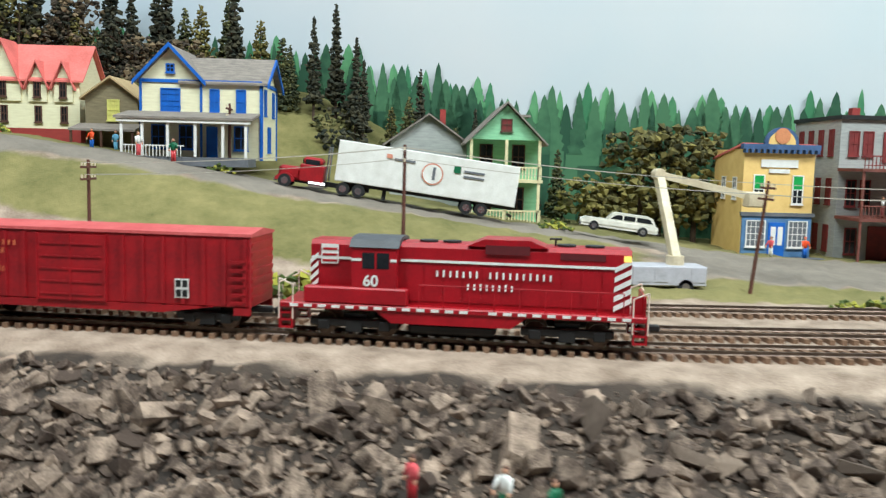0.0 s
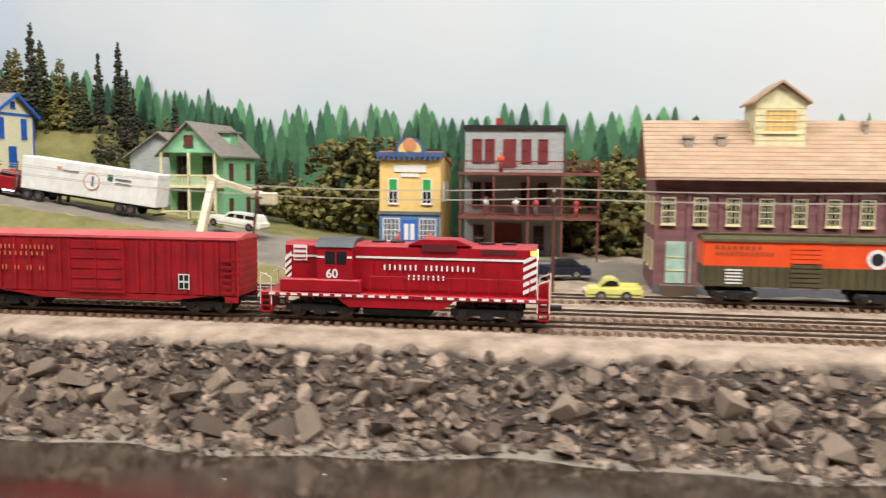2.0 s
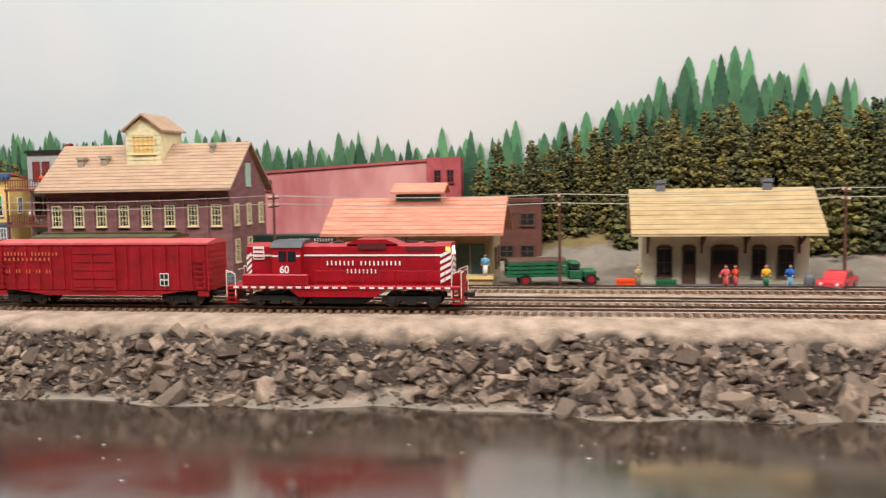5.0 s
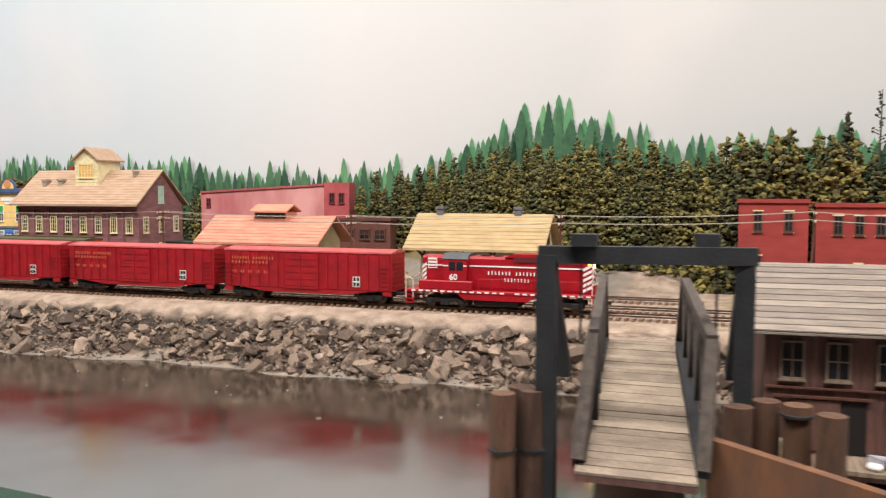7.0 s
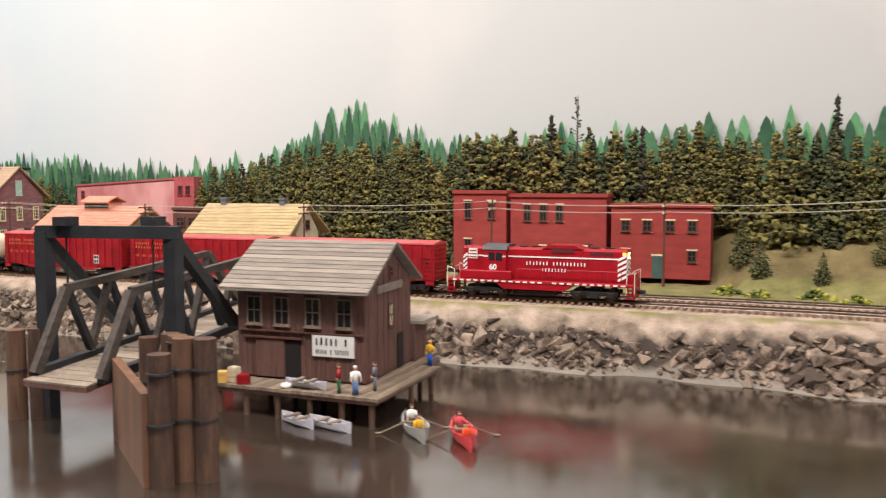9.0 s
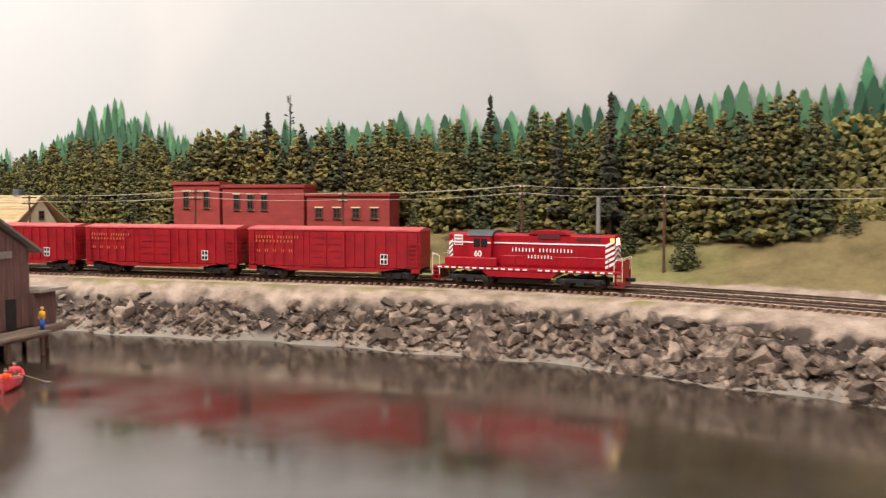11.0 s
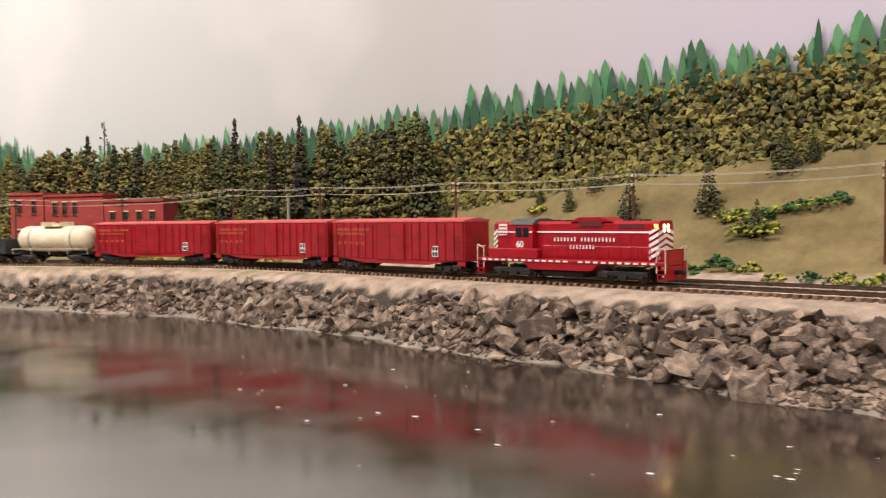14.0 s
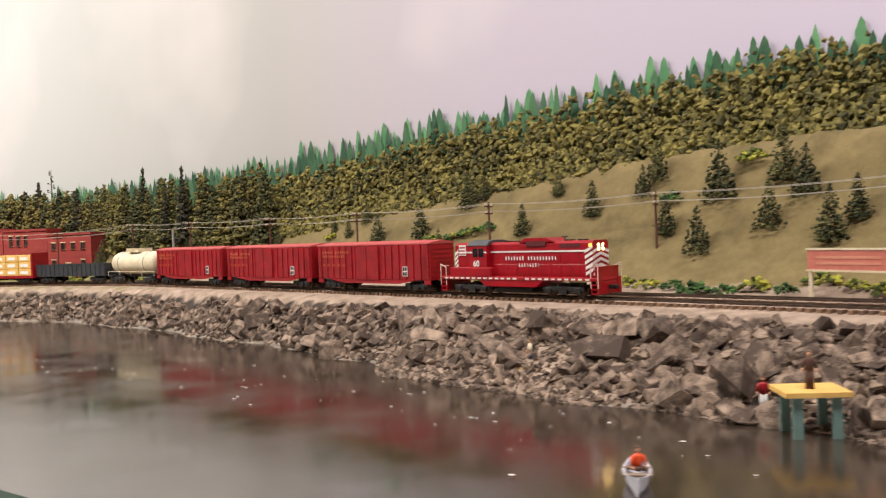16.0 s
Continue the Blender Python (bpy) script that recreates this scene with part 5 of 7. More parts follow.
def make_station():
    e = thing("railway_station", pose(1.252, 0.15, 0.05), "cream passenger station with a straw-coloured roof and brown doors", "station")
    part("wall", Shape().box(-0.073, 0.028, 0, 0.073, 0.085, 0.05).prismx([(0.028, 0.05), (0.085, 0.05), (0.056, 0.085)], -0.073, 0.073), STNWALL, e)
    shingles(e, -0.084, 0.081, -0.002, 0.05, 0.048, 0.0875, STNROOF, 10)
    shingles(e, -0.084, 0.081, 0.106, 0.05, 0.048, 0.0875, STNROOF, 5)
    part("platform", Shape().box(-0.085, -0.012, -0.002, 0.09, 0.0278, 0.002), GREY, e)
    for a, w, kind in ((-0.060, 0.014, 0), (-0.037, 0.012, 1), (-0.012, 0.024, 1), (0.024, 0.012, 0), (0.046, 0.014, 0)):
        if kind:
            part("door", Shape().box(a, 0.0262, 0.002, a + w, 0.0278, 0.034).use(1).box(a + 0.002, 0.0258, 0.02, a + w - 0.002, 0.0262, 0.032), [BROWNTRIM, GLASS], e, "brown panelled door")
        else:
            window(e, "S", a, 0.009, w, 0.025, 0.0278, BROWNTRIM)
        part("arch", Shape().prism([(a - 0.001, 0.0345), (a + w + 0.001, 0.0345), (a + w * 0.8, 0.0375), (a + w * 0.2, 0.0375)], 0.026, 0.028), BROWNTRIM, e)
    for x in (-0.068, -0.02, 0.018, 0.064):
        part("bracket", Shape().bar((x, 0.027, 0.038), (x, 0.004, 0.0475), 0.0022).bar((x, 0.0268, 0.03), (x, 0.0268, 0.046), 0.002), BROWNTRIM, e)
    for x in (-0.055, 0.04):
        part("chimney", Shape().box(x - 0.004, 0.046, 0.08, x + 0.004, 0.054, 0.094).box(x - 0.005, 0.045, 0.094, x + 0.005, 0.055, 0.097), GREY, e, "stone chimney")
    for y in (0.036, 0.062):
        window(e, "E", y, 0.012, 0.012, 0.024, 0.0732, BROWNTRIM)
    window(e, "E", 0.051, 0.055, 0.01, 0.012, 0.0732, BROWNTRIM)


make_station()


def make_block(name, x0, x1, y0, y1, z0, z1, mat, label, wins, doors=()):
    e = thing(name, pose(x0, y0, z0), label, "building", "red brick blocks" if mat is BRICKRED else "")
    w, d, h = x1 - x0, y1 - y0, z1 - z0
    part("wall", Shape().box(0, 0, 0, w, d, h), mat, e)
    part("parapet", Shape().box(-0.0015, -0.002, h - 0.003, w + 0.0015, d + 0.001, h + 0.001), mat, e)
    for a, z, ww, hh in wins:
        window(e, "S", a * w - ww / 2, z, ww, hh, -0.0002, BROWNTRIM if mat in (BROWNBRICK, BRICKRED) else WINCREAM, GLASS, bars=1)
        part("lintel", Shape().box(a * w - ww / 2 - 0.001, -0.0014, z + hh, a * w + ww / 2 + 0.001, 0, z + hh + 0.0014), mat if mat is BROWNBRICK else WINCREAM, e)
        if mat is BRICKRED:
            part("sill", Shape().box(a * w - ww / 2 - 0.001, -0.0014, z - 0.0013, a * w + ww / 2 + 0.001, 0, z), WINCREAM, e)
    for a, ww, hh, m in doors:
        part("door", Shape().box(a * w - ww / 2, -0.0013, 0.0, a * w + ww / 2, 0, hh).use(1).box(a * w - ww / 2 - 0.001, -0.0016, hh, a * w + ww / 2 + 0.001, 0, hh + 0.002), [m, WINCREAM], e)
    return e


make_block("brick_block", 1.532, 1.602, 0.218, 0.25, 0.056, 0.156, BRICKRED, "tall narrow red brick block with cream-trimmed windows", ((0.28, 0.066, 0.009, 0.022), (0.72, 0.066, 0.009, 0.022), (0.28, 0.018, 0.009, 0.022)), ((0.72, 0.012, 0.028, OXBLOOD),))
make_block("brick_block", 1.609, 1.727, 0.214, 0.25, 0.056, 0.152, BRICKRED, "wide red brick block with a brown loading door", ((0.18, 0.064, 0.009, 0.02), (0.35, 0.064, 0.009, 0.02), (0.52, 0.064, 0.009, 0.02), (0.35, 0.012, 0.008, 0.022)), ((0.48, 0.012, 0.032, OXBLOOD), (0.7, 0.026, 0.034, BALCONY)))
make_block("brick_block", 1.734, 1.846, 0.208, 0.245, 0.056, 0.141, BRICKRED, "low red brick block with a green door", ((0.15, 0.054, 0.010, 0.013), (0.37, 0.054, 0.010, 0.013), (0.6, 0.054, 0.010, 0.013), (0.82, 0.054, 0.010, 0.013), (0.15, 0.02, 0.010, 0.013), (0.82, 0.02, 0.010, 0.013)), ((0.48, 0.012, 0.026, DEPOTDOOR),))
def make_warehouse():
    e = thing("pink_warehouse", pose(0.71, 0.42, 0.05), "weathered pink-red warehouse with a sloping parapet and redder end bay", "building")
    w, h0, h1 = 0.263, 0.114, 0.128
    part("wall", Shape().prism([(0, 0), (w, 0), (w, h1), (0, h0)], 0, 0.02), PINKWALL, e)
    part("end_bay", Shape().box(0.222, -0.0022, 0, w + 0.0015, 0.0215, h1 + 0.0005), WAREHOUSERED, e, "redder end bay")
    part("parapet", Shape().prism([(-0.001, h0 - 0.002), (0.2215, h0 - 0.002 + 0.0118), (0.2215, h0 + 0.0128), (-0.001, h0 + 0.001)], -0.002, 0.0215), WAREHOUSERED, e)
    for a in (0.231, 0.247):
        window(e, "S", a, 0.097, 0.009, 0.016, -0.0024, OXBLOOD)
    window(e, "S", 0.010, 0.09, 0.008, 0.014, -0.0002, OXBLOOD)
    window(e, "S", 0.152, 0.045, 0.022, 0.016, -0.0002, WINCREAM)


make_warehouse()
make_block("brown_brick_building", 1.0, 1.078, 0.33, 0.37, 0.05, 0.127, BROWNBRICK, "brown brick building with rows of windows", tuple((a, z, 0.016, 0.014) for a in (0.2, 0.5, 0.8) for z in (0.012, 0.048)))


# ---- vehicles ----
def wheel(parent, x, y, z, r, hub=CHROME, w=0.003):
    t = part("wheel", Shape().cyl((x, y - w / 2, z), (x, y + w / 2, z), r, 18), RUBBER, parent)
    s = -1 if y < 0 else 1
    part("hub", Shape().cyl((x, y + s * w / 2, z), (x, y + s * (w / 2 + 0.0003), z), r * 0.55, 14), hub, t)


def make_semi():
    e = thing("semi_trailer_truck", pose(-0.094, 0.345, 0.1143, 0, 7.3, 0), "red tractor with white box trailer parked on the road", "truck")
    part("trailer_box", Shape().box(0, -0.0145, 0.012, 0.158, 0.0145, 0.0475, 0.0006), WHITE, e)
    rb = Shape()
    for k in range(26):
        rb.box(0.003 + k * 0.0058, -0.0149, 0.0135, 0.0036 + k * 0.0058, -0.0145, 0.046)
    part("trailer_ribs", rb, WHITE, e)
    lg = Shape().use(0).cyl((0.083, -0.0152, 0.03), (0.083, -0.0149, 0.03), 0.0095, 24).use(1).cyl((0.083, -0.0154, 0.03), (0.083, -0.0152, 0.03), 0.0083, 24).use(2).box(0.083, -0.0157, 0.025, 0.0855, -0.0154, 0.036).use(0).box(0.042, -0.0153, 0.038, 0.047, -0.0149, 0.0415).use(3).box(0.101, -0.0153, 0.034, 0.107, -0.0149, 0.040).use(2)
    for a, z in ((0.049, 0.037), (0.110, 0.0355), (0.110, 0.031)):
        lg.box(a, -0.0153, z, a + 0.018, -0.0149, z + 0.0018)
    part("emblem", lg, [PINKROOF, WHITE, GREY, GREENPAINT], e, "round red and grey emblem with lettering bars")
    part("trailer_frame", Shape().box(0.01, -0.006, 0.009, 0.156, 0.006, 0.012).box(0.042, -0.009, 0.001, 0.045, -0.007, 0.012).box(0.042, 0.007, 0.001, 0.045, 0.009, 0.012).box(0.155, -0.013, 0.003, 0.157, 0.013, 0.005), BLACK, e)
    part("hood", Shape().box(-0.049, -0.009, 0.007, -0.030, 0.009, 0.0185, 0.0022), CARRED, e)
    part("cab", Shape().box(-0.031, -0.0125, 0.007, -0.010, 0.0125, 0.022, 0.001).box(-0.029, -0.0115, 0.022, -0.012, 0.0115, 0.0285, 0.0022), CARRED, e, "red tractor cab")
    part("cab_window", Shape().box(-0.0265, -0.0118, 0.0225, -0.0145, 0.0118, 0.0265).box(-0.0293, -0.0095, 0.0225, -0.0288, 0.0095, 0.0265), GLASS, e)
    for y in (-0.0115, 0.0115):
        part("fender", Shape().prism([(-0.051 + 0.0165 * k / 8, 0.006 + 0.0065 * math.sin(math.pi * (0.1 + 0.8 * k / 8))) for k in range(9)] + [(-0.0345, 0.0055), (-0.051, 0.0055)], y - 0.002, y + 0.002), CARRED, e)
        part("fuel_tank", Shape().cyl((-0.022, y, 0.0055), (-0.008, y, 0.0055), 0.003, 12), CHROME, e)
        part("exhaust", Shape().cyl((-0.0075, y, 0.01), (-0.0075, y, 0.04), 0.0009, 8), CHROME, e)
    part("bumper", Shape().box(-0.0525, -0.0125, 0.004, -0.0505, 0.0125, 0.007, 0.0005), CHROME, e)
    part("grille", Shape().box(-0.0497, -0.006, 0.0085, -0.049, 0.006, 0.017), CHROME, e)
    part("tractor_frame", Shape().box(-0.048, -0.005, 0.005, 0.03, 0.005, 0.009), BLACK, e)
    for y in (-0.0125, 0.0125):
        wheel(e, -0.0425, y, 0.0057, 0.0057)
        for x in (0.008, 0.0215, 0.116, 0.1295):
            wheel(e, x, y, 0.0057, 0.0057)


make_semi()


def make_car(name, m, body, label, kind, length=0.058, group=""):
    """A car of the fifties, nose to -x."""
    e = thing(name, m, label, "car", group)
    L, W = length / 2, 0.0105
    side = [(-L, 0.0035), (L, 0.0035), (L, 0.009), (L - 0.002, 0.0105), (-L + 0.004, 0.0105), (-L + 0.0005, 0.0085)]
    part("body", Shape().prism(side, -W, W).prism([(-L + 0.001, 0.006), (L - 0.001, 0.006), (L - 0.003, 0.0098), (-L + 0.004, 0.0098)], -W - 0.0006, W + 0.0006), body, e)
    top = {"wagon": [(-0.011, 0.0105), (L - 0.002, 0.0105), (L - 0.005, 0.0165), (L - 0.008, 0.0175), (-0.004, 0.0175), (-0.0065, 0.0165)],
           "sedan": [(-0.011, 0.0105), (0.017, 0.0105), (0.011, 0.0155), (0.007, 0.0165), (-0.003, 0.0165), (-0.006, 0.0155)],
           "pickup": [(-0.011, 0.0105), (0.004, 0.0105), (0.003, 0.0165), (0.001, 0.018), (-0.004, 0.018), (-0.007, 0.0165)]}[kind]
    cx, cz = sum(p[0] for p in top) / 6, 0.0138
    part("roof", Shape().prism(top, -W + 0.0016, W - 0.0016), body, e)
    inner = [(cx + (x - cx) * 0.86, cz + (z - cz) * 0.55) for x, z in top]
    for y in (-W + 0.0012, W - 0.0017):
        part("side_window", Shape().prism(inner, y, y + 0.0005), GLASS, e)
    if kind == "wagon":
        for x in (0.002, 0.013):
            part("pillar", Shape().box(x, -W + 0.001, 0.0105, x + 0.0012, W - 0.001, 0.017), body, e)
    if kind == "pickup":
        part("bed", Shape().box(0.006, -W + 0.001, 0.0105, L - 0.001, -W + 0.002, 0.0125).box(0.006, W - 0.002, 0.0105, L - 0.001, W - 0.001, 0.0125), body, e)
    for x in (-L - 0.001, L):
        part("bumper", Shape().box(x, -W, 0.0035, x + 0.001, W, 0.0055), CHROME, e)
    for y in (-0.0065, 0.0065):
        part("headlight", Shape().cyl((-L - 0.0004, y, 0.0075), (-L + 0.001, y, 0.0075), 0.0014, 10), WHITE, e)
    for x in (-L + 0.0115, L - 0.0125):
        for y in (-W + 0.0006, W - 0.0006):
            wheel(e, x, y, 0.0042, 0.0042, CHROME, 0.0026)
    return e


make_car("station_wagon", pose(0.155, 0.33, 0.0865, 0, 6.5, -8), CARWHITE, "white long-roofed station wagon parked on the road", "wagon", 0.066)
make_car("pickup_truck", pose(0.537, 0.137, 0.0515, 0, 0, 4), PALEYELLOW, "pale yellow pickup truck parked by the mill", "pickup", 0.043)
make_car("sedan", pose(0.498, 0.235, 0.0555, 0, 0, 6), NAVY, "dark navy sedan parked before the hotel", "sedan", 0.047)
make_car("sedan", pose(1.342, 0.152, 0.0505, 0, 0, 60), CARCORAL, "red sedan parked beside the station", "sedan", 0.052)


def make_bucket_truck():
    e = thing("bucket_truck", pose(0.147, 0.205, 0.0535), "grey utility truck with a raised cream lift arm and bucket", "utility truck")
    part("body", Shape().box(-0.012, -0.0125, 0.006, 0.042, 0.0125, 0.0205, 0.0008), LIGREY, e)
    part("cab", Shape().box(-0.030, -0.0115, 0.005, -0.013, 0.0115, 0.0135, 0.001).box(-0.027, -0.011, 0.0135, -0.014, 0.011, 0.0205, 0.0018), WHITE, e, "white cab")
    part("cab_window", Shape().box(-0.0245, -0.0113, 0.014, -0.0165, 0.0113, 0.0185), GLASS, e)
    part("hood", Shape().box(-0.041, -0.0105, 0.005, -0.030, 0.0105, 0.0125, 0.0015), PALEYELLOW, e, "yellow hood")
    dr = Shape()
    for x in (-0.009, 0.004, 0.031):
        dr.box(x, -0.0129, 0.009, x + 0.010, -0.0125, 0.019)
    part("locker_doors", dr, LIGREY, e)
    part("turret", Shape().cyl((0.022, 0, 0.0205), (0.022, 0, 0.027), 0.0065, 16), CREAM, e)
    arm = part("lower_arm", Shape().bar((0.022, 0.0, 0.025), (0.019, 0.043, 0.0855), 0.006, 0.0075), CREAM, e, "cream lift arm")
    part("elbow", Shape().cyl((0.019, 0.037, 0.0855), (0.019, 0.049, 0.0855), 0.0045, 16), CREAM, arm)
    part("upper_arm", Shape().bar((0.019, 0.043, 0.0855), (0.079, 0.018, 0.0715), 0.0045, 0.0052), CREAM, arm)
    part("bucket", Shape().box(0.077, 0.009, 0.063, 0.091, 0.021, 0.0745, 0.001), CREAM, e)
    for x in (-0.033, 0.027):
        for y in (-0.011, 0.011):
            wheel(e, x, y, 0.0055, 0.0055)


make_bucket_truck()


def make_green_truck():
    e = thing("stake_truck", pose(1.097, 0.178, 0.0505, 0, 0, 12), "green flatbed stake truck with a dark load and red wheels", "truck")
    part("bed", Shape().box(-0.044, -0.013, 0.009, 0.012, 0.013, 0.0115), GREENPAINT, e)
    sd = Shape()
    for k in range(3):
        for y in (-0.0132, 0.0122):
            sd.box(-0.044, y, 0.0125 + k * 0.0037, 0.012, y + 0.001, 0.0152 + k * 0.0037)
    for k in range(6):
        for y in (-0.0136, 0.0126):
            sd.box(-0.0435 + k * 0.0108, y, 0.0095, -0.0420 + k * 0.0108, y + 0.001, 0.0235)
    part("stake_sides", sd, GREENPAINT, e)
    ld = Shape()
    for k in range(5):
        ld.cyl((-0.043, -0.0095 + k * 0.0047, 0.0225 + (k % 2) * 0.001), (0.011, -0.0095 + k * 0.0047, 0.0225 + (k % 2) * 0.001), 0.0026, 10)
    part("load", ld, BROWNTRIM, e, "dark brown load of poles")
    part("cab", Shape().box(0.0135, -0.0115, 0.006, 0.026, 0.0115, 0.0145, 0.001).box(0.0145, -0.011, 0.0145, 0.0245, 0.011, 0.0225, 0.0018), GREENPAINT, e)
    part("cab_window", Shape().box(0.016, -0.0113, 0.0155, 0.023, 0.0113, 0.020), GLASS, e)
    part("hood", Shape().box(0.026, -0.0085, 0.006, 0.040, 0.0085, 0.0145, 0.002), GREENPAINT, e)
    part("bumper", Shape().box(0.041, -0.0115, 0.004, 0.0425, 0.0115, 0.0065), CHROME, e)
    for x in (-0.027, 0.034):
        for y in (-0.0115, 0.0115):
            wheel(e, x, y, 0.0057, 0.0057, CARRED)


make_green_truck()


def make_green_trailer():
    e = thing("box_trailer", pose(0.765, 0.255, 0.0505), "dark green box trailer with white lettering and red emblem", "trailer")
    part("box", Shape().box(0, -0.014, 0.0125, 0.118, 0.014, 0.044, 0.0006), DARKGREEN, e)
    rng_ = random.Random(2)
    t = Shape()
    letters(t, 0.05, 0.1, 0.0375, 0.0032, (8, 7), -0.0143, rng_)
    letters(t, 0.064, 0.086, 0.0335, 0.003, (7,), -0.0143, rng_)
    t.box(0.0, -0.0143, 0.0135, 0.118, -0.0141, 0.017)
    part("lettering", t, WHITE, e, "white lettering bars and stripe")
    part("emblem", Shape().cyl((0.075, -0.0145, 0.027), (0.075, -0.0141, 0.027), 0.0055, 20), CARCORAL, e, "round red emblem")
    part("frame", Shape().box(0.004, -0.006, 0.009, 0.115, 0.006, 0.0125).box(0.09, -0.009, 0.0, 0.093, -0.007, 0.0125).box(0.09, 0.007, 0.0, 0.093, 0.009, 0.0125), BLACK, e)
    for x in (0.018, 0.03):
        for y in (-0.0125, 0.0125):
            wheel(e, x, y, 0.0057, 0.0057)


make_green_trailer()


def make_reefer():
    x0, y0, h0 = track(0.673, 0.122)
    e = thing("refrigerator_car", pose(x0, y0, ZR), "orange and olive refrigerator car standing on the house track", "boxcar")
    L = 0.0725
    part("lower_body", Shape().box(-L, -0.0165, 0.0125, L, 0.0165, 0.0275), OLIVE, e, "olive lower side")
    up = Shape().box(-L, -0.0165, 0.0275, L, 0.0165, 0.0455)
    part("upper_body", up, ORANGE, e, "bright orange upper side")
    part("roof", Shape().prismx([(-0.0175, 0.0455), (0.0175, 0.0455), (0.0172, 0.0472), (0, 0.0495), (-0.0172, 0.0472)], -L - 0.0008, L + 0.0008).box(-L, -0.003, 0.0495, L, 0.003, 0.0507), OLIVE, e)
    dr = Shape()
    for k in range(9):
        dr.use(0 if k > 4 else 1).box(-0.0115, -0.0175, 0.0135 + k * 0.0034, 0.0095, -0.0165, 0.0161 + k * 0.0034)
    part("door", dr, [ORANGE, OLIVE], e, "louvred insulated door")
    sl = Shape()
    for k in range(24):
        if abs(-0.07 + k * 0.0061) > 0.014:
            sl.box(-0.07 + k * 0.0061, -0.0168, 0.0128, -0.0697 + k * 0.0061, -0.0165, 0.0274)
    part("board_joints", sl, BLACK, e)
    part("emblem", Shape().cyl((0.047, -0.0170, 0.0345), (0.047, -0.0166, 0.0345), 0.0072, 20).use(1).cyl((0.047, -0.0172, 0.0345), (0.047, -0.0170, 0.0345), 0.0045, 20), [WHITE, BLACK], e, "round white and black emblem")
    t = Shape()
    rg = random.Random(5)
    letters(t, -0.064, -0.022, 0.0355, 0.0026, (12,), -0.0168, rg)
    letters(t, -0.064, -0.03, 0.0398, 0.0026, (8,), -0.0168, rg)
    part("lettering", t, OLIVE, e)
    u = Shape()
    for k in range(5):
        u.box(-0.057, -0.0168, 0.0145 + k * 0.0024, -0.045, -0.0166, 0.0157 + k * 0.0024)
    part("stencils", u, WHITE, e)
    for x in (-0.05, 0.05):
        bogie(e, x, 0.02, 0.0056)


make_reefer()


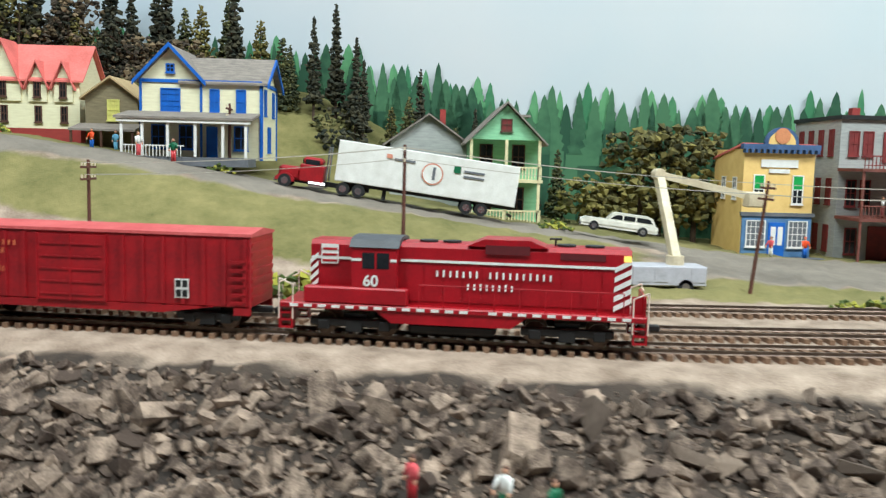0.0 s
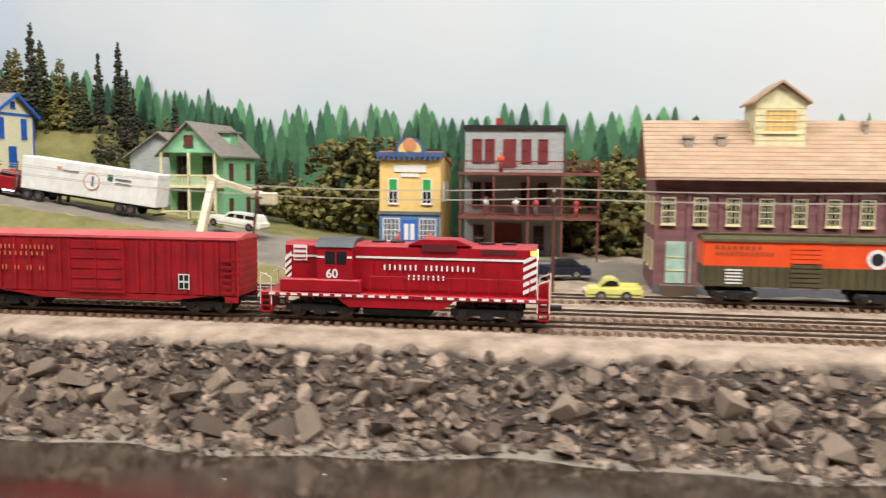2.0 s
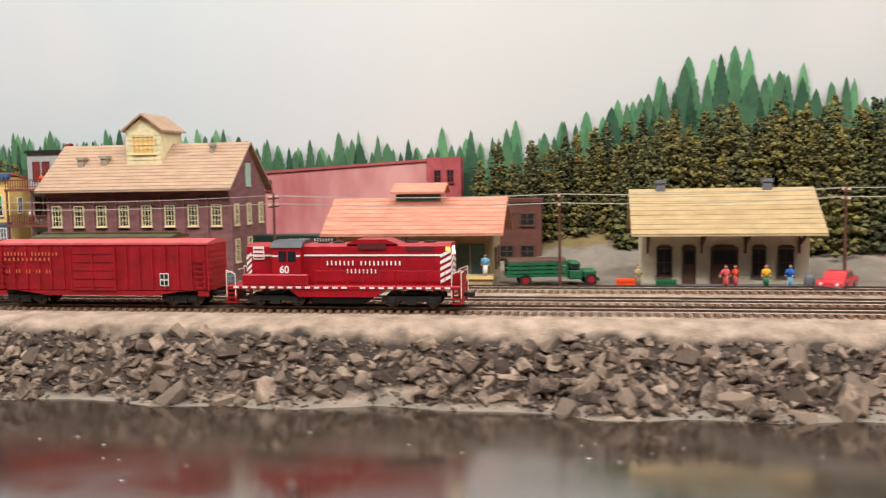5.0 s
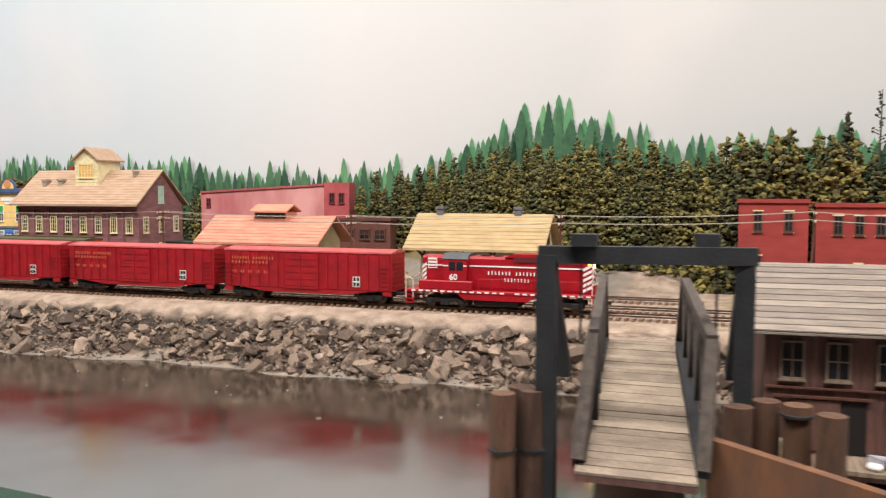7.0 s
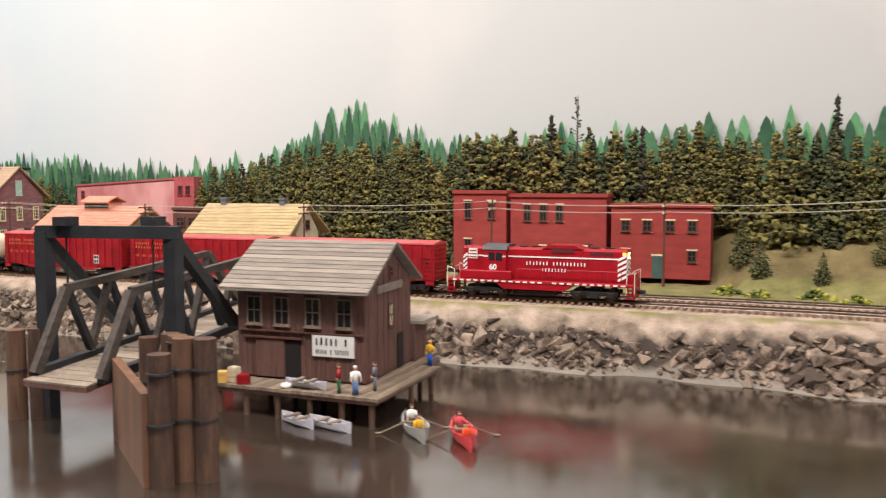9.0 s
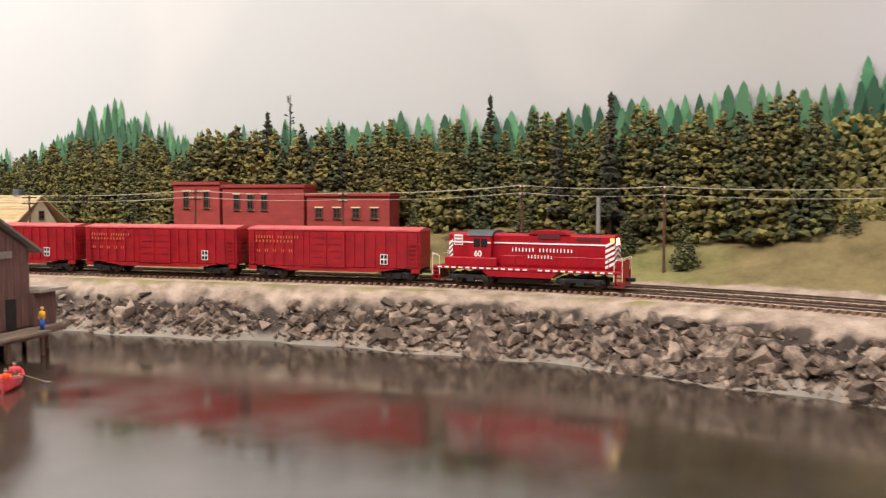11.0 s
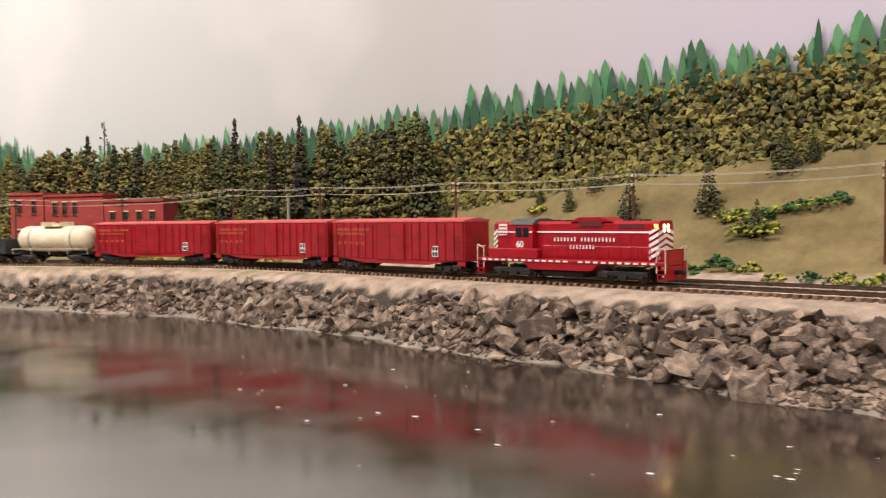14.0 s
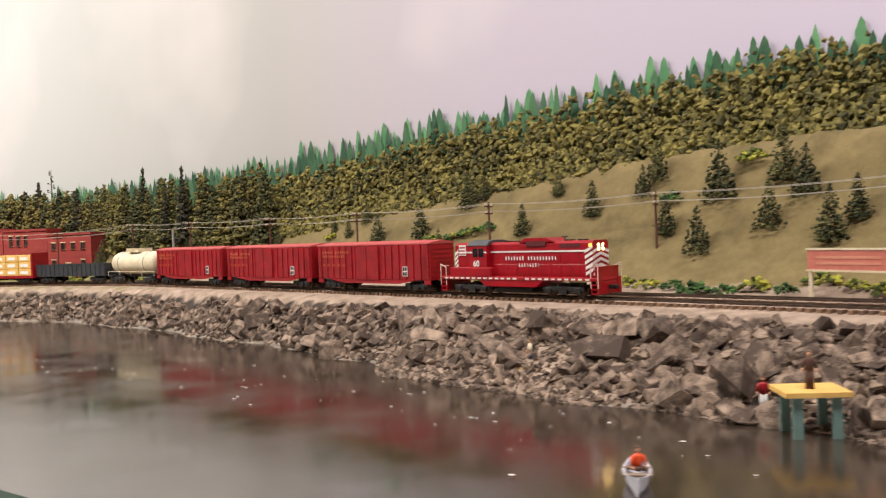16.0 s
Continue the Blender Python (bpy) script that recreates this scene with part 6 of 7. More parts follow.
# ---- the boathouse and the dock ----
def make_shack():
    e = thing("boathouse", pose(1.596, -0.26, 0.0225, 0, 0, 3), "dark brown plank boathouse with grey shingle roof, white sign", "boathouse")
    X, D = 0.0515, 0.088
    boards = part("wall", Shape().box(-X, 0, 0, X, D, 0.07).prismx([(0, 0.07), (D, 0.07), (D / 2, 0.0945)], -X, X), SHACKWOOD, e)
    k = 0
    r = random.Random(9)
    x = -X
    while x < X - 0.002:
        w = r.uniform(0.0036, 0.0046)
        part("plank", Shape().box(x, -0.0005 - r.random() * 0.0005, 0.001, min(X, x + w - 0.0003), 0, 0.0695), SHACKWOOD, boards)
        x += w
    y = 0.0
    while y < D - 0.002:
        w = r.uniform(0.0036, 0.0046)
        top = 0.0695 + 0.0245 * (1 - abs((y + w / 2) - D / 2) / (D / 2))
        part("plank", Shape().box(X, y, 0.001, X + 0.0005 + r.random() * 0.0005, min(D, y + w - 0.0003), top - 0.002), SHACKWOOD, boards)
        y += w
    shingles(e, -X - 0.010, X + 0.007, -0.011, D / 2, 0.0655, 0.098, SHACKROOF, 12)
    shingles(e, -X - 0.010, X + 0.007, D + 0.011, D / 2, 0.0655, 0.098, SHACKROOF, 6)
    for a in (-0.0435, -0.0205, 0.0045, 0.0295):
        window(e, "S", a, 0.0395, 0.0125, 0.021, -0.001, DECKWOOD, GLASS)
    # no opening in the wall: a near-black panel paints the doorway's shade
    part("door", Shape().box(-0.012, -0.0014, 0.0, 0.0005, -0.0008, 0.029), paint("doorway_shade", lin(28, 22, 20), None, 60, 0.9, 0.1), e, "dark panel painted as the shade of an open doorway")
    part("sliding_door", Shape().box(-0.036, -0.0020, 0.001, -0.013, -0.0011, 0.0285), SHACKWOOD, e)
    part("door_track", Shape().box(-0.046, -0.003, 0.0295, 0.003, -0.0012, 0.0308).box(-0.050, -0.0025, 0.0345, 0.0505, -0.001, 0.0355), POLE, e)
    sg = Shape().box(0.0105, -0.0022, 0.0185, 0.0435, -0.0011, 0.034).use(1)
    letters(sg, 0.0135, 0.0405, 0.0268, 0.0052, (5, 1), -0.0024, random.Random(1))
    letters(sg, 0.0135, 0.0405, 0.0205, 0.0034, (5, 1, 6), -0.0024, random.Random(4))
    part("sign", sg, [WHITE, BLACK], e, "white sign with dark lettering bars")
    window(e, "E", 0.04, 0.035, 0.009, 0.018, X + 0.001, POLE, STNWALL)
    window(e, "E", 0.042, 0.072, 0.006, 0.009, X + 0.001, POLE)
    part("gable_board", Shape().box(X + 0.001, 0.018, 0.0625, X + 0.0022, 0.066, 0.0685), SHACKROOF, e)
    part("door", Shape().box(X + 0.0009, 0.058, 0.0, X + 0.0016, 0.07, 0.027), BLACK, e)
    part("lean_to", Shape().box(X - 0.03, D, 0, X + 0.004, D + 0.03, 0.03).use(1).box(X - 0.034, D, 0.03, X + 0.012, D + 0.036, 0.0325), [SHACKWOOD, SHACKROOF], e)
    dock = thing("wharf", pose(1.596, -0.26, 0.0), "weathered grey plank wharf on short posts", "wharf")
    dk = part("deck_frame", Shape().box(-0.056, -0.028, 0.0165, 0.062, 0.118, 0.0195).box(0.062, -0.028, 0.0165, 0.074, 0.082, 0.0195), SHACKWOOD, dock)
    r = random.Random(6)
    x = -0.056
    while x < 0.074:
        w = r.uniform(0.0035, 0.0045)
        part("plank", Shape().box(x, -0.029 - r.random() * 0.001, 0.0195, x + w - 0.0003, 0.119 if x < 0.058 else 0.083, 0.0215 + r.random() * 0.0004), DECKWOOD, dk)
        x += w
    for x in (-0.053, -0.03, -0.004, 0.022, 0.047, 0.07):
        for y in (-0.025, 0.04, 0.079 if x > 0.06 else 0.11):
            part("post", Shape().cyl((x, y, -0.02), (x, y, 0.0165), 0.0021, 8), PILEWOOD, dock)


make_shack()


def make_lift_bridge():
    e = thing("apron_bridge", Matrix(), "black timber lift frame over a truss ramp with a plank deck", "ferry apron")
    fr = ((1.440, -0.342), (1.533, -0.32))
    for x, y in fr:
        part("tower_leg", Shape().bar((x, y, -0.02), (x, y, 0.132), 0.0095), TIMBERBLACK, e)
        part("brace", Shape().bar((x, y + 0.004, 0.124), (x - 0.005, y + 0.075, 0.058), 0.0075), TIMBERBLACK, e)
        part("sheave_block", Shape().box(x + (0.012 if x < 1.5 else -0.024), y - 0.004, 0.1365, x + (0.024 if x < 1.5 else -0.012), y + 0.008, 0.1425), TIMBERBLACK, e)
    (xa, ya), (xb, yb) = fr
    part("crossbeam", Shape().bar((xa - 0.005, ya, 0.132), (xb + 0.005, yb, 0.132), 0.009, 0.0085), TIMBERBLACK, e)
    # ramp: from its water end to the shore
    for side, (px, py) in enumerate(((1.462, -0.374), (1.517, -0.373))):
        qx, qy = px - 0.026, py + 0.265
        zl, zt = 0.040, 0.094
        part("bottom_chord", Shape().bar((px, py, zl), (qx, qy, 0.052), 0.006), TIMBERBLACK, e)
        tx, ty = px + 0.002, py + 0.027
        ux, uy = px - 0.02, py + 0.211
        part("top_chord", Shape().bar((tx, ty, zt), (ux, uy, 0.103), 0.0055), TRUSSWOOD, e, "weathered top chord")
        part("end_post", Shape().bar((px, py, zl), (tx, ty, zt), 0.006), TRUSSWOOD, e)
        part("end_post", Shape().bar((qx, qy, 0.052), (ux, uy, 0.103), 0.006), TRUSSWOOD, e)
        n = 4
        for k in range(n):
            f0, f1 = k / n, (k + 0.5) / n
            a = (tx + (ux - tx) * f0, ty + (uy - ty) * f0, zt + 0.009 * f0)
            b = (tx + (ux - tx) * f1, ty + (uy - ty) * f1, zl + 0.006 + 0.012 * f1)
            c = (tx + (ux - tx) * (f0 + 1 / n), ty + (uy - ty) * (f0 + 1 / n), zt + 0.009 * (f0 + 1 / n))
            part("diagonal", Shape().bar(a, b, 0.0045), TIMBERBLACK, e)
            part("diagonal", Shape().bar(b, c, 0.0045), TRUSSWOOD, e)
    def on_ramp(f, side, z):
        return (1.462 - 0.027 * f + side * (0.053 - 0.002 * f), -0.384 + 0.285 * f, 0.0335 + 0.0135 * f + z)

    deck = part("ramp_deck", Shape().add([on_ramp(f, sd, z) for z in (0.0, 0.003) for f, sd in ((0, 0), (0, 1), (1, 1), (1, 0))],
                [(3, 2, 1, 0), (4, 5, 6, 7), (0, 1, 5, 4), (1, 2, 6, 5), (2, 3, 7, 6), (3, 0, 4, 7)]), SHACKWOOD, e)
    r = random.Random(3)
    for k in range(30):
        j = 0.0032 + r.random() * 0.0005
        pts = [on_ramp(f, sd, j + z) for z in (0.0, 0.0012) for f, sd in ((k / 30, 0), (k / 30, 1), ((k + 0.93) / 30, 1), ((k + 0.93) / 30, 0))]
        part("plank", Shape().add(pts, [(3, 2, 1, 0), (4, 5, 6, 7), (0, 1, 5, 4), (1, 2, 6, 5), (2, 3, 7, 6), (3, 0, 4, 7)]), RAMPWOOD, deck)
    for x, y, z in ((1.456, -0.338, 0.122), (1.52, -0.325, 0.122)):
        part("cable", Shape().cyl((x, y, 0.09), (x, y, 0.132), 0.0007, 6), BLACK, e)
    part("abutment", Shape().box(1.425, -0.105, 0.0, 1.51, -0.045, 0.046), ROCK, e)


make_lift_bridge()


def make_piles(name, spots, label):
    e = thing(name, Matrix(), label, "pile cluster", "mooring piles")
    for x, y, h in spots:
        rg = random.Random(int(x * 7000))
        part("pile", Shape().cyl((x, y, -0.02), (x + rg.uniform(-0.001, 0.001), y + rg.uniform(-0.001, 0.001), h), 0.0068, 14, 0.0063), PILEWOOD, e)
    for x, y, h in spots:
        for z in (0.034, 0.062):
            if z + 0.004 < h:
                part("iron_band", Shape().cyl((x, y, z), (x, y, z + 0.0012), 0.0072, 14), TIMBERBLACK, e)
    return e


make_piles("pile_cluster", ((1.608, -0.425, 0.073), (1.613, -0.411, 0.080), (1.625, -0.408, 0.080)), "cluster of dark brown mooring piles beside a board wall")
make_piles("pile_cluster", ((1.531, -0.345, 0.064), (1.544, -0.338, 0.066), (1.556, -0.347, 0.067), (1.569, -0.357, 0.066)), "row of dark brown mooring piles beside the ramp")
make_piles("pile_cluster", ((1.420, -0.352, 0.063), (1.434, -0.345, 0.064), (1.427, -0.338, 0.064)), "group of three brown mooring piles at the ramp")
solid("guide_wall", Shape().add([(1.518, -0.365, -0.02), (1.601, -0.432, -0.02), (1.604, -0.428, -0.02), (1.522, -0.361, -0.02), (1.518, -0.365, 0.053), (1.601, -0.432, 0.052), (1.604, -0.428, 0.052), (1.522, -0.361, 0.053)],
      [(3, 2, 1, 0), (4, 5, 6, 7), (0, 1, 5, 4), (1, 2, 6, 5), (2, 3, 7, 6), (3, 0, 4, 7)]), RUSTWOOD, Matrix(), "rust-streaked board guide wall by the ramp", "board wall")


# ---- small figures, boats, clutter ----
def figure(m, top, legs, label, h=0.02, sit=False, hat=None):
    rg = random.Random(int((m.translation.x + 5) * 9999))
    s = Shape()
    b = 0.0 if not sit else -0.45 * h
    if not sit:
        for y in (-0.0011, 0.0011):
            s.use(1).cyl((0, y * h / 0.02, 0), (0, y * h / 0.02 * 0.9, 0.48 * h), 0.055 * h, 7, 0.065 * h)
    else:
        for y in (-0.0011, 0.0011):
            s.use(1).cyl((0, y, 0.03 * h), (0.2 * h, y, 0.06 * h), 0.06 * h, 7)
    s.use(0).rings([[(0.075 * h * k * math.cos(a), 0.12 * h * k * math.sin(a), b + z * h) for a in (2 * math.pi * i / 10 for i in range(10))] for z, k in ((0.45, 0.85), (0.6, 0.9), (0.76, 1.15), (0.82, 0.6))])
    sw = rg.uniform(-0.12, 0.16) * h
    for y in (-1, 1):
        s.use(0).cyl((0, y * 0.13 * h, b + 0.78 * h), (0.04 * h + max(0, sw), y * 0.17 * h, b + 0.55 * h), 0.04 * h, 6)
        s.use(2).cyl((0.04 * h + max(0, sw), y * 0.17 * h, b + 0.55 * h), (0.08 * h + max(0, sw), y * 0.15 * h, b + 0.45 * h), 0.03 * h, 6)
    s.use(2).blob((0, 0, b + 0.91 * h), 0.075 * h, rg, 0.03, 1.15)
    s.use(3).blob((-0.01 * h, 0, b + 0.945 * h), 0.078 * h, rg, 0.05, 0.7)
    return solid("figurine", s, [top, legs, SKIN, hat or BROWNTRIM], m, label, "figurine", "small painted figurines", smooth=True)


ROSE, YEL, TEAL, DENIM = paint("cloth_rose", lin(222, 90, 96), None, 200, 0.8, 0), paint("cloth_yellow", lin(232, 176, 44), None, 200, 0.8, 0), paint("cloth_sky", lin(120, 180, 214), None, 200, 0.8, 0), paint("cloth_denim", lin(96, 124, 166), None, 200, 0.8, 0)
for x, y, z, t, l, hat, name in (
        (1.640, -0.283, 0.0217, CARRED, GREENPAINT, None, "red shirt and green trousers, standing on the wharf"),
        (1.653, -0.284, 0.0217, WHITE, DENIM, WHITE, "white shirt and denim overalls, standing on the wharf"),
        (1.660, -0.268, 0.0217, GREY, GREY, None, "grey working clothes, standing on the wharf"),
        (1.664, -0.178, 0.0217, YEL, BLUE, YEL, "yellow jacket and blue trousers, standing on the wharf"),
        (0.930, 0.175, 0.0598, CREAM, CREAM, None, "cream suit, standing on the depot platform"),
        (0.962, 0.176, 0.0598, BALCONY, GREY, None, "brown coat, standing on the depot platform"),
        (0.985, 0.176, 0.0598, NAVY, BLACK, None, "dark coat, standing on the depot platform"),
        (1.034, 0.174, 0.0598, TEAL, WHITE, None, "pale blue shirt, standing on the depot platform"),
        (1.174, 0.148, 0.0522, DEPOTWALL, SHEDWALL, None, "tan working clothes, standing by the station"),
        (1.249, 0.147, 0.0522, ROSE, ROSE, None, "rose dress, standing on the station platform"),
        (1.257, 0.147, 0.0522, ORANGE, ROSE, None, "orange dress, standing on the station platform"),
        (1.283, 0.150, 0.0522, YEL, GREENPAINT, None, "yellow jacket, standing at the station"),
        (1.303, 0.150, 0.0522, BLUE, TEAL, None, "blue dress, standing at the station"),
        (0.352, 0.392, 0.0612, ORANGE, BLUE, ORANGE, "orange shirt, standing before the store"),
        (0.318, 0.390, 0.0612, ROSE, WHITE, None, "rose dress, standing before the store"),
        (0.466, 0.150, 0.0507, CARCORAL, paint("cloth_lilac", lin(170, 120, 200), None, 200, 0.8, 0), None, "red coat, standing at the track side"),
        (-0.322, 0.392, 0.147, ORANGE, BLUE, None, "orange and blue clothes, standing at the cottage"),
        (-0.300, 0.392, 0.1455, TEAL, TEAL, None, "pale blue dress, standing at the cottage"),
        (-0.262, 0.338, 0.1435, WHITE, ROSE, None, "white and rose dress, walking on the road"),
        (-0.232, 0.338, 0.1385, GREENPAINT, CARCORAL, None, "green shirt and red trousers, walking on the road"),
        (0.43, 0.378, 0.1482, ORANGE, OXBLOOD, None, "orange shirt, standing on the hotel balcony"),
        (0.415, 0.375, 0.1022, WHITE, OXBLOOD, None, "white shirt, standing on the hotel balcony"),
        (0.447, 0.375, 0.1022, WHITE, GREY, None, "white blouse, standing on the hotel balcony"),
        (0.468, 0.375, 0.1022, ROSE, GREY, None, "rose blouse, standing on the hotel balcony"),
        (0.51, 0.375, 0.1022, CARCORAL, CARCORAL, None, "bright red dress, standing on the hotel balcony"),
        (2.915, -0.459, 0.0122, CREAM, NAVY, None, "cream shirt, standing among the bank stones"),
        (3.080, -0.548, 0.004, CARRED, WHITE, None, "red shirt, fishing from the bank"),
        (3.104, -0.588, 0.0248, BROWNTRIM, BROWNTRIM, None, "brown coat, standing on the small stage"),
        (-0.020, -0.084, 0.010, ROSE, CARRED, None, "rose shirt, red trousers, by the water"),
        (0.016, -0.090, 0.008, WHITE, GREENPAINT, None, "white shirt, green trousers, by the water"),
        (0.034, -0.098, 0.006, GREENPAINT, CARCORAL, None, "green shirt, red trousers, by the water")):
    figure(pose(x, y, z, 0, 0, random.Random(int(x * 5000)).uniform(-160, -20)), t, l, "small figurine with " + name, 0.0205, False, hat)


def make_boat(m, mat, label, length=0.05, crew=()):
    s = Shape()
    L = length / 2
    prof = [(-1, 0.04), (-0.75, 0.55), (-0.3, 0.95), (0.2, 1.0), (0.7, 0.6), (1, 0.04)]
    rings = []
    for f, w in prof:
        w *= 0.0082 * min(1, length / 0.046) ** 1.6
        up = (0.0075 + 0.003 * f * f) * min(1, length / 0.046) ** 1.6
        rings.append([(f * L, -w, up), (f * L, -w * 0.75, 0.002), (f * L, 0, -0.001), (f * L, w * 0.75, 0.002), (f * L, w, up), (f * L, w * 0.8, up), (f * L, w * 0.6, 0.0035), (f * L, 0, 0.0025), (f * L, -w * 0.6, 0.0035), (f * L, -w * 0.8, up)])
    s.rings(rings)
    e = thing("rowing_boat", m, label, "boat", "small boats")
    part("hull", s, mat, e)
    for f in (-0.35, 0.25):
        part("thwart", Shape().box(f * L - 0.0018, -0.0065, 0.0052, f * L + 0.0018, 0.0065, 0.0062), DECKWOOD, e)
    for sy in (-1, 1) if length > 0.04 else ():
        part("oar", Shape().cyl((0, sy * 0.006, 0.009), (-0.006, sy * 0.022, 0.001), 0.0005, 6).box(-0.0075, sy * 0.0235 - 0.002, 0.0005, -0.0048, sy * 0.0235 + 0.002, 0.0012), DECKWOOD, e)
    return e


make_boat(pose(1.698, -0.285, 0, 0, 0, -52), STUBGREY, "weathered grey rowing boat with two seated figurines on the water")
make_boat(pose(1.733, -0.288, 0, 0, 0, -58), CARCORAL, "red canoe with two seated figurines on the water")
make_boat(pose(1.614, -0.295, 0, 0, 0, -22), LIGREY, "pale grey empty canoe moored by the wharf", 0.036)
make_boat(pose(1.640, -0.296, 0, 0, 0, -14), LIGREY, "pale grey empty canoe moored by the wharf", 0.038)
make_boat(pose(1.612, -0.280, 0.022, 0, 0, -3), LIGREY, "grey canoe lying on the wharf", 0.034)
make_boat(pose(3.03, -0.695, 0, 0, 0, 100), LIGREY, "pale grey rowing boat with a seated figurine", 0.0399)
for x, y, t in ((1.690, -0.273, WHITE), (1.704, -0.294, YEL), (1.726, -0.277, ROSE), (1.740, -0.300, ORANGE), (3.03, -0.692, ORANGE)):
    figure(pose(x, y, 0.0055, 0, 0, -55), t, BROWNTRIM, "small seated figurine in a boat", 0.0195, True)


def crate(x, y, z, w, d, h, mat, label, rz=0):
    s = Shape().box(-w / 2, -d / 2, 0, w / 2, d / 2, h)
    for k in range(3):
        s.box(-w / 2 - 0.0003, -d / 2 - 0.0004, h * (0.05 + k * 0.33), w / 2 + 0.0003, -d / 2, h * (0.28 + k * 0.33))
    solid("crate", s, mat, pose(x, y, z, 0, 0, rz), label, "crate", "crates and goods")


def barrel(x, y, z, r, h, mat, label):
    s = Shape().rings([[(r * k * math.cos(a), r * k * math.sin(a), f * h) for a in (2 * math.pi * i / 14 for i in range(14))] for f, k in ((0, 0.85), (0.25, 0.98), (0.5, 1.04), (0.75, 0.98), (1, 0.85))])
    solid("barrel", s, mat, pose(x, y, z), label, "barrel", "crates and goods", smooth=True)


crate(1.545, -0.285, 0.0218, 0.009, 0.007, 0.008, LUMBER, "small tan crate on the wharf", 12)
crate(1.553, -0.281, 0.0218, 0.007, 0.006, 0.011, CREAM, "cream sack-shaped crate on the wharf", -8)
crate(1.563, -0.284, 0.0218, 0.008, 0.006, 0.007, CARRED, "red crate on the wharf", 20)
for x in (0.893, 0.899, 0.905):
    barrel(x, 0.172, 0.0597, 0.0036, 0.009, PILEWOOD, "brown barrel on the depot platform")
crate(0.996, 0.172, 0.0597, 0.01, 0.007, 0.007, ORANGE, "orange crate on the depot platform")
barrel(1.318, 0.148, 0.0522, 0.0045, 0.012, GREY, "dark grey drum beside the station")
crate(1.198, 0.145, 0.0522, 0.018, 0.005, 0.007, GREENPAINT, "green bench-like box before the station")
crate(1.163, 0.147, 0.0510, 0.016, 0.008, 0.009, ORANGE, "orange baggage cart by the station")
crate(0.026, -0.110, 0.0, 0.019, 0.02, 0.006, CREAM, "cream plank float at the water's edge", -12)
make_boat(pose(0.068, -0.118, 0.001, 0, 0, -40), GREY, "dark grey flat skiff drawn up at the bank", 0.05)
barrel(1.598, -0.283, 0.0218, 0.004, 0.003, WHITE, "low white tub on the wharf")

stage = thing("fishing_stage", pose(3.104, -0.585, 0, 0, 0, 18), "small pale plank stage on blue-green legs in the water", "stage")
part("top", Shape().box(-0.017, -0.014, 0.0222, 0.017, 0.014, 0.0248), LUMBER, stage, "pale plank top")
for x, y in ((-0.010, -0.010), (0.010, -0.010), (-0.010, 0.010), (0.010, 0.010)):
    part("leg", Shape().box(x - 0.0025, y - 0.001, -0.01, x + 0.0025, y + 0.001, 0.0222), paint("stage_leg_green", lin(104, 134, 128), None, 90, 0.8, 0.2), stage)
solid("plank_raft", Shape().box(-0.02, -0.008, 0, 0.02, 0.008, 0.003).box(-0.02, -0.0085, 0.003, 0.02, -0.003, 0.0042).box(-0.02, 0.001, 0.003, 0.02, 0.008, 0.0042), LUMBER, pose(2.93, -0.468, 0.008, 0, 0, -14), "pale plank landing lying at the water's edge", "planks")
sign = thing("lineside_sign", pose(3.113, -0.355, 0.052, 0, 0, -40), "salmon billboard on pale posts beside the track", "billboard")
part("board", Shape().box(-0.002, -0.001, 0.023, 0.085, 0.001, 0.039).use(1).box(-0.003, -0.0015, 0.022, 0.086, 0.0005, 0.0235).box(-0.003, -0.0015, 0.0385, 0.086, 0.0005, 0.040).use(2).cyl((0.075, -0.0014, 0.031), (0.075, -0.001, 0.031), 0.006, 16).use(3).box(0.006, -0.0013, 0.0275, 0.06, -0.001, 0.0295).box(0.006, -0.0013, 0.032, 0.06, -0.001, 0.034), [paint("faded_salmon_board", lin(206, 120, 104), None, 120, 0.6, 0.1), CREAM, NAVY, PINKROOF], sign)
for x in (0.0, 0.081):
    part("post", Shape().box(x - 0.0015, -0.001, -0.005, x + 0.0015, 0.0012, 0.022), CREAM, sign)


# ---- pole line ----
def make_pole(x, y, z, h, arms=2, mat=None, lean=0.0):
    e = thing("telegraph_pole", pose(x, y, z, 0, lean, 0), "slim brown telegraph pole with crossarms and pale insulators", "telegraph pole", "telegraph poles")
    part("shaft", Shape().cyl((0, 0, -0.006), (0, 0, h), 0.0016, 8, 0.0011), mat or POLE, e)
    for k in range(arms):
        zz = h - 0.005 - k * 0.008
        a = part("crossarm", Shape().box(-0.0008, -0.0125, zz - 0.0008, 0.0008, 0.0125, zz + 0.0008), mat or POLE, e)
        ins = Shape()
        for yy in (-0.0115, -0.006, 0.006, 0.0115):
            ins.cyl((0, yy, zz + 0.0008), (0, yy, zz + 0.003), 0.0007, 6)
        part("insulators", ins, CREAM, a)
    return (x, y, z + h - 0.005)


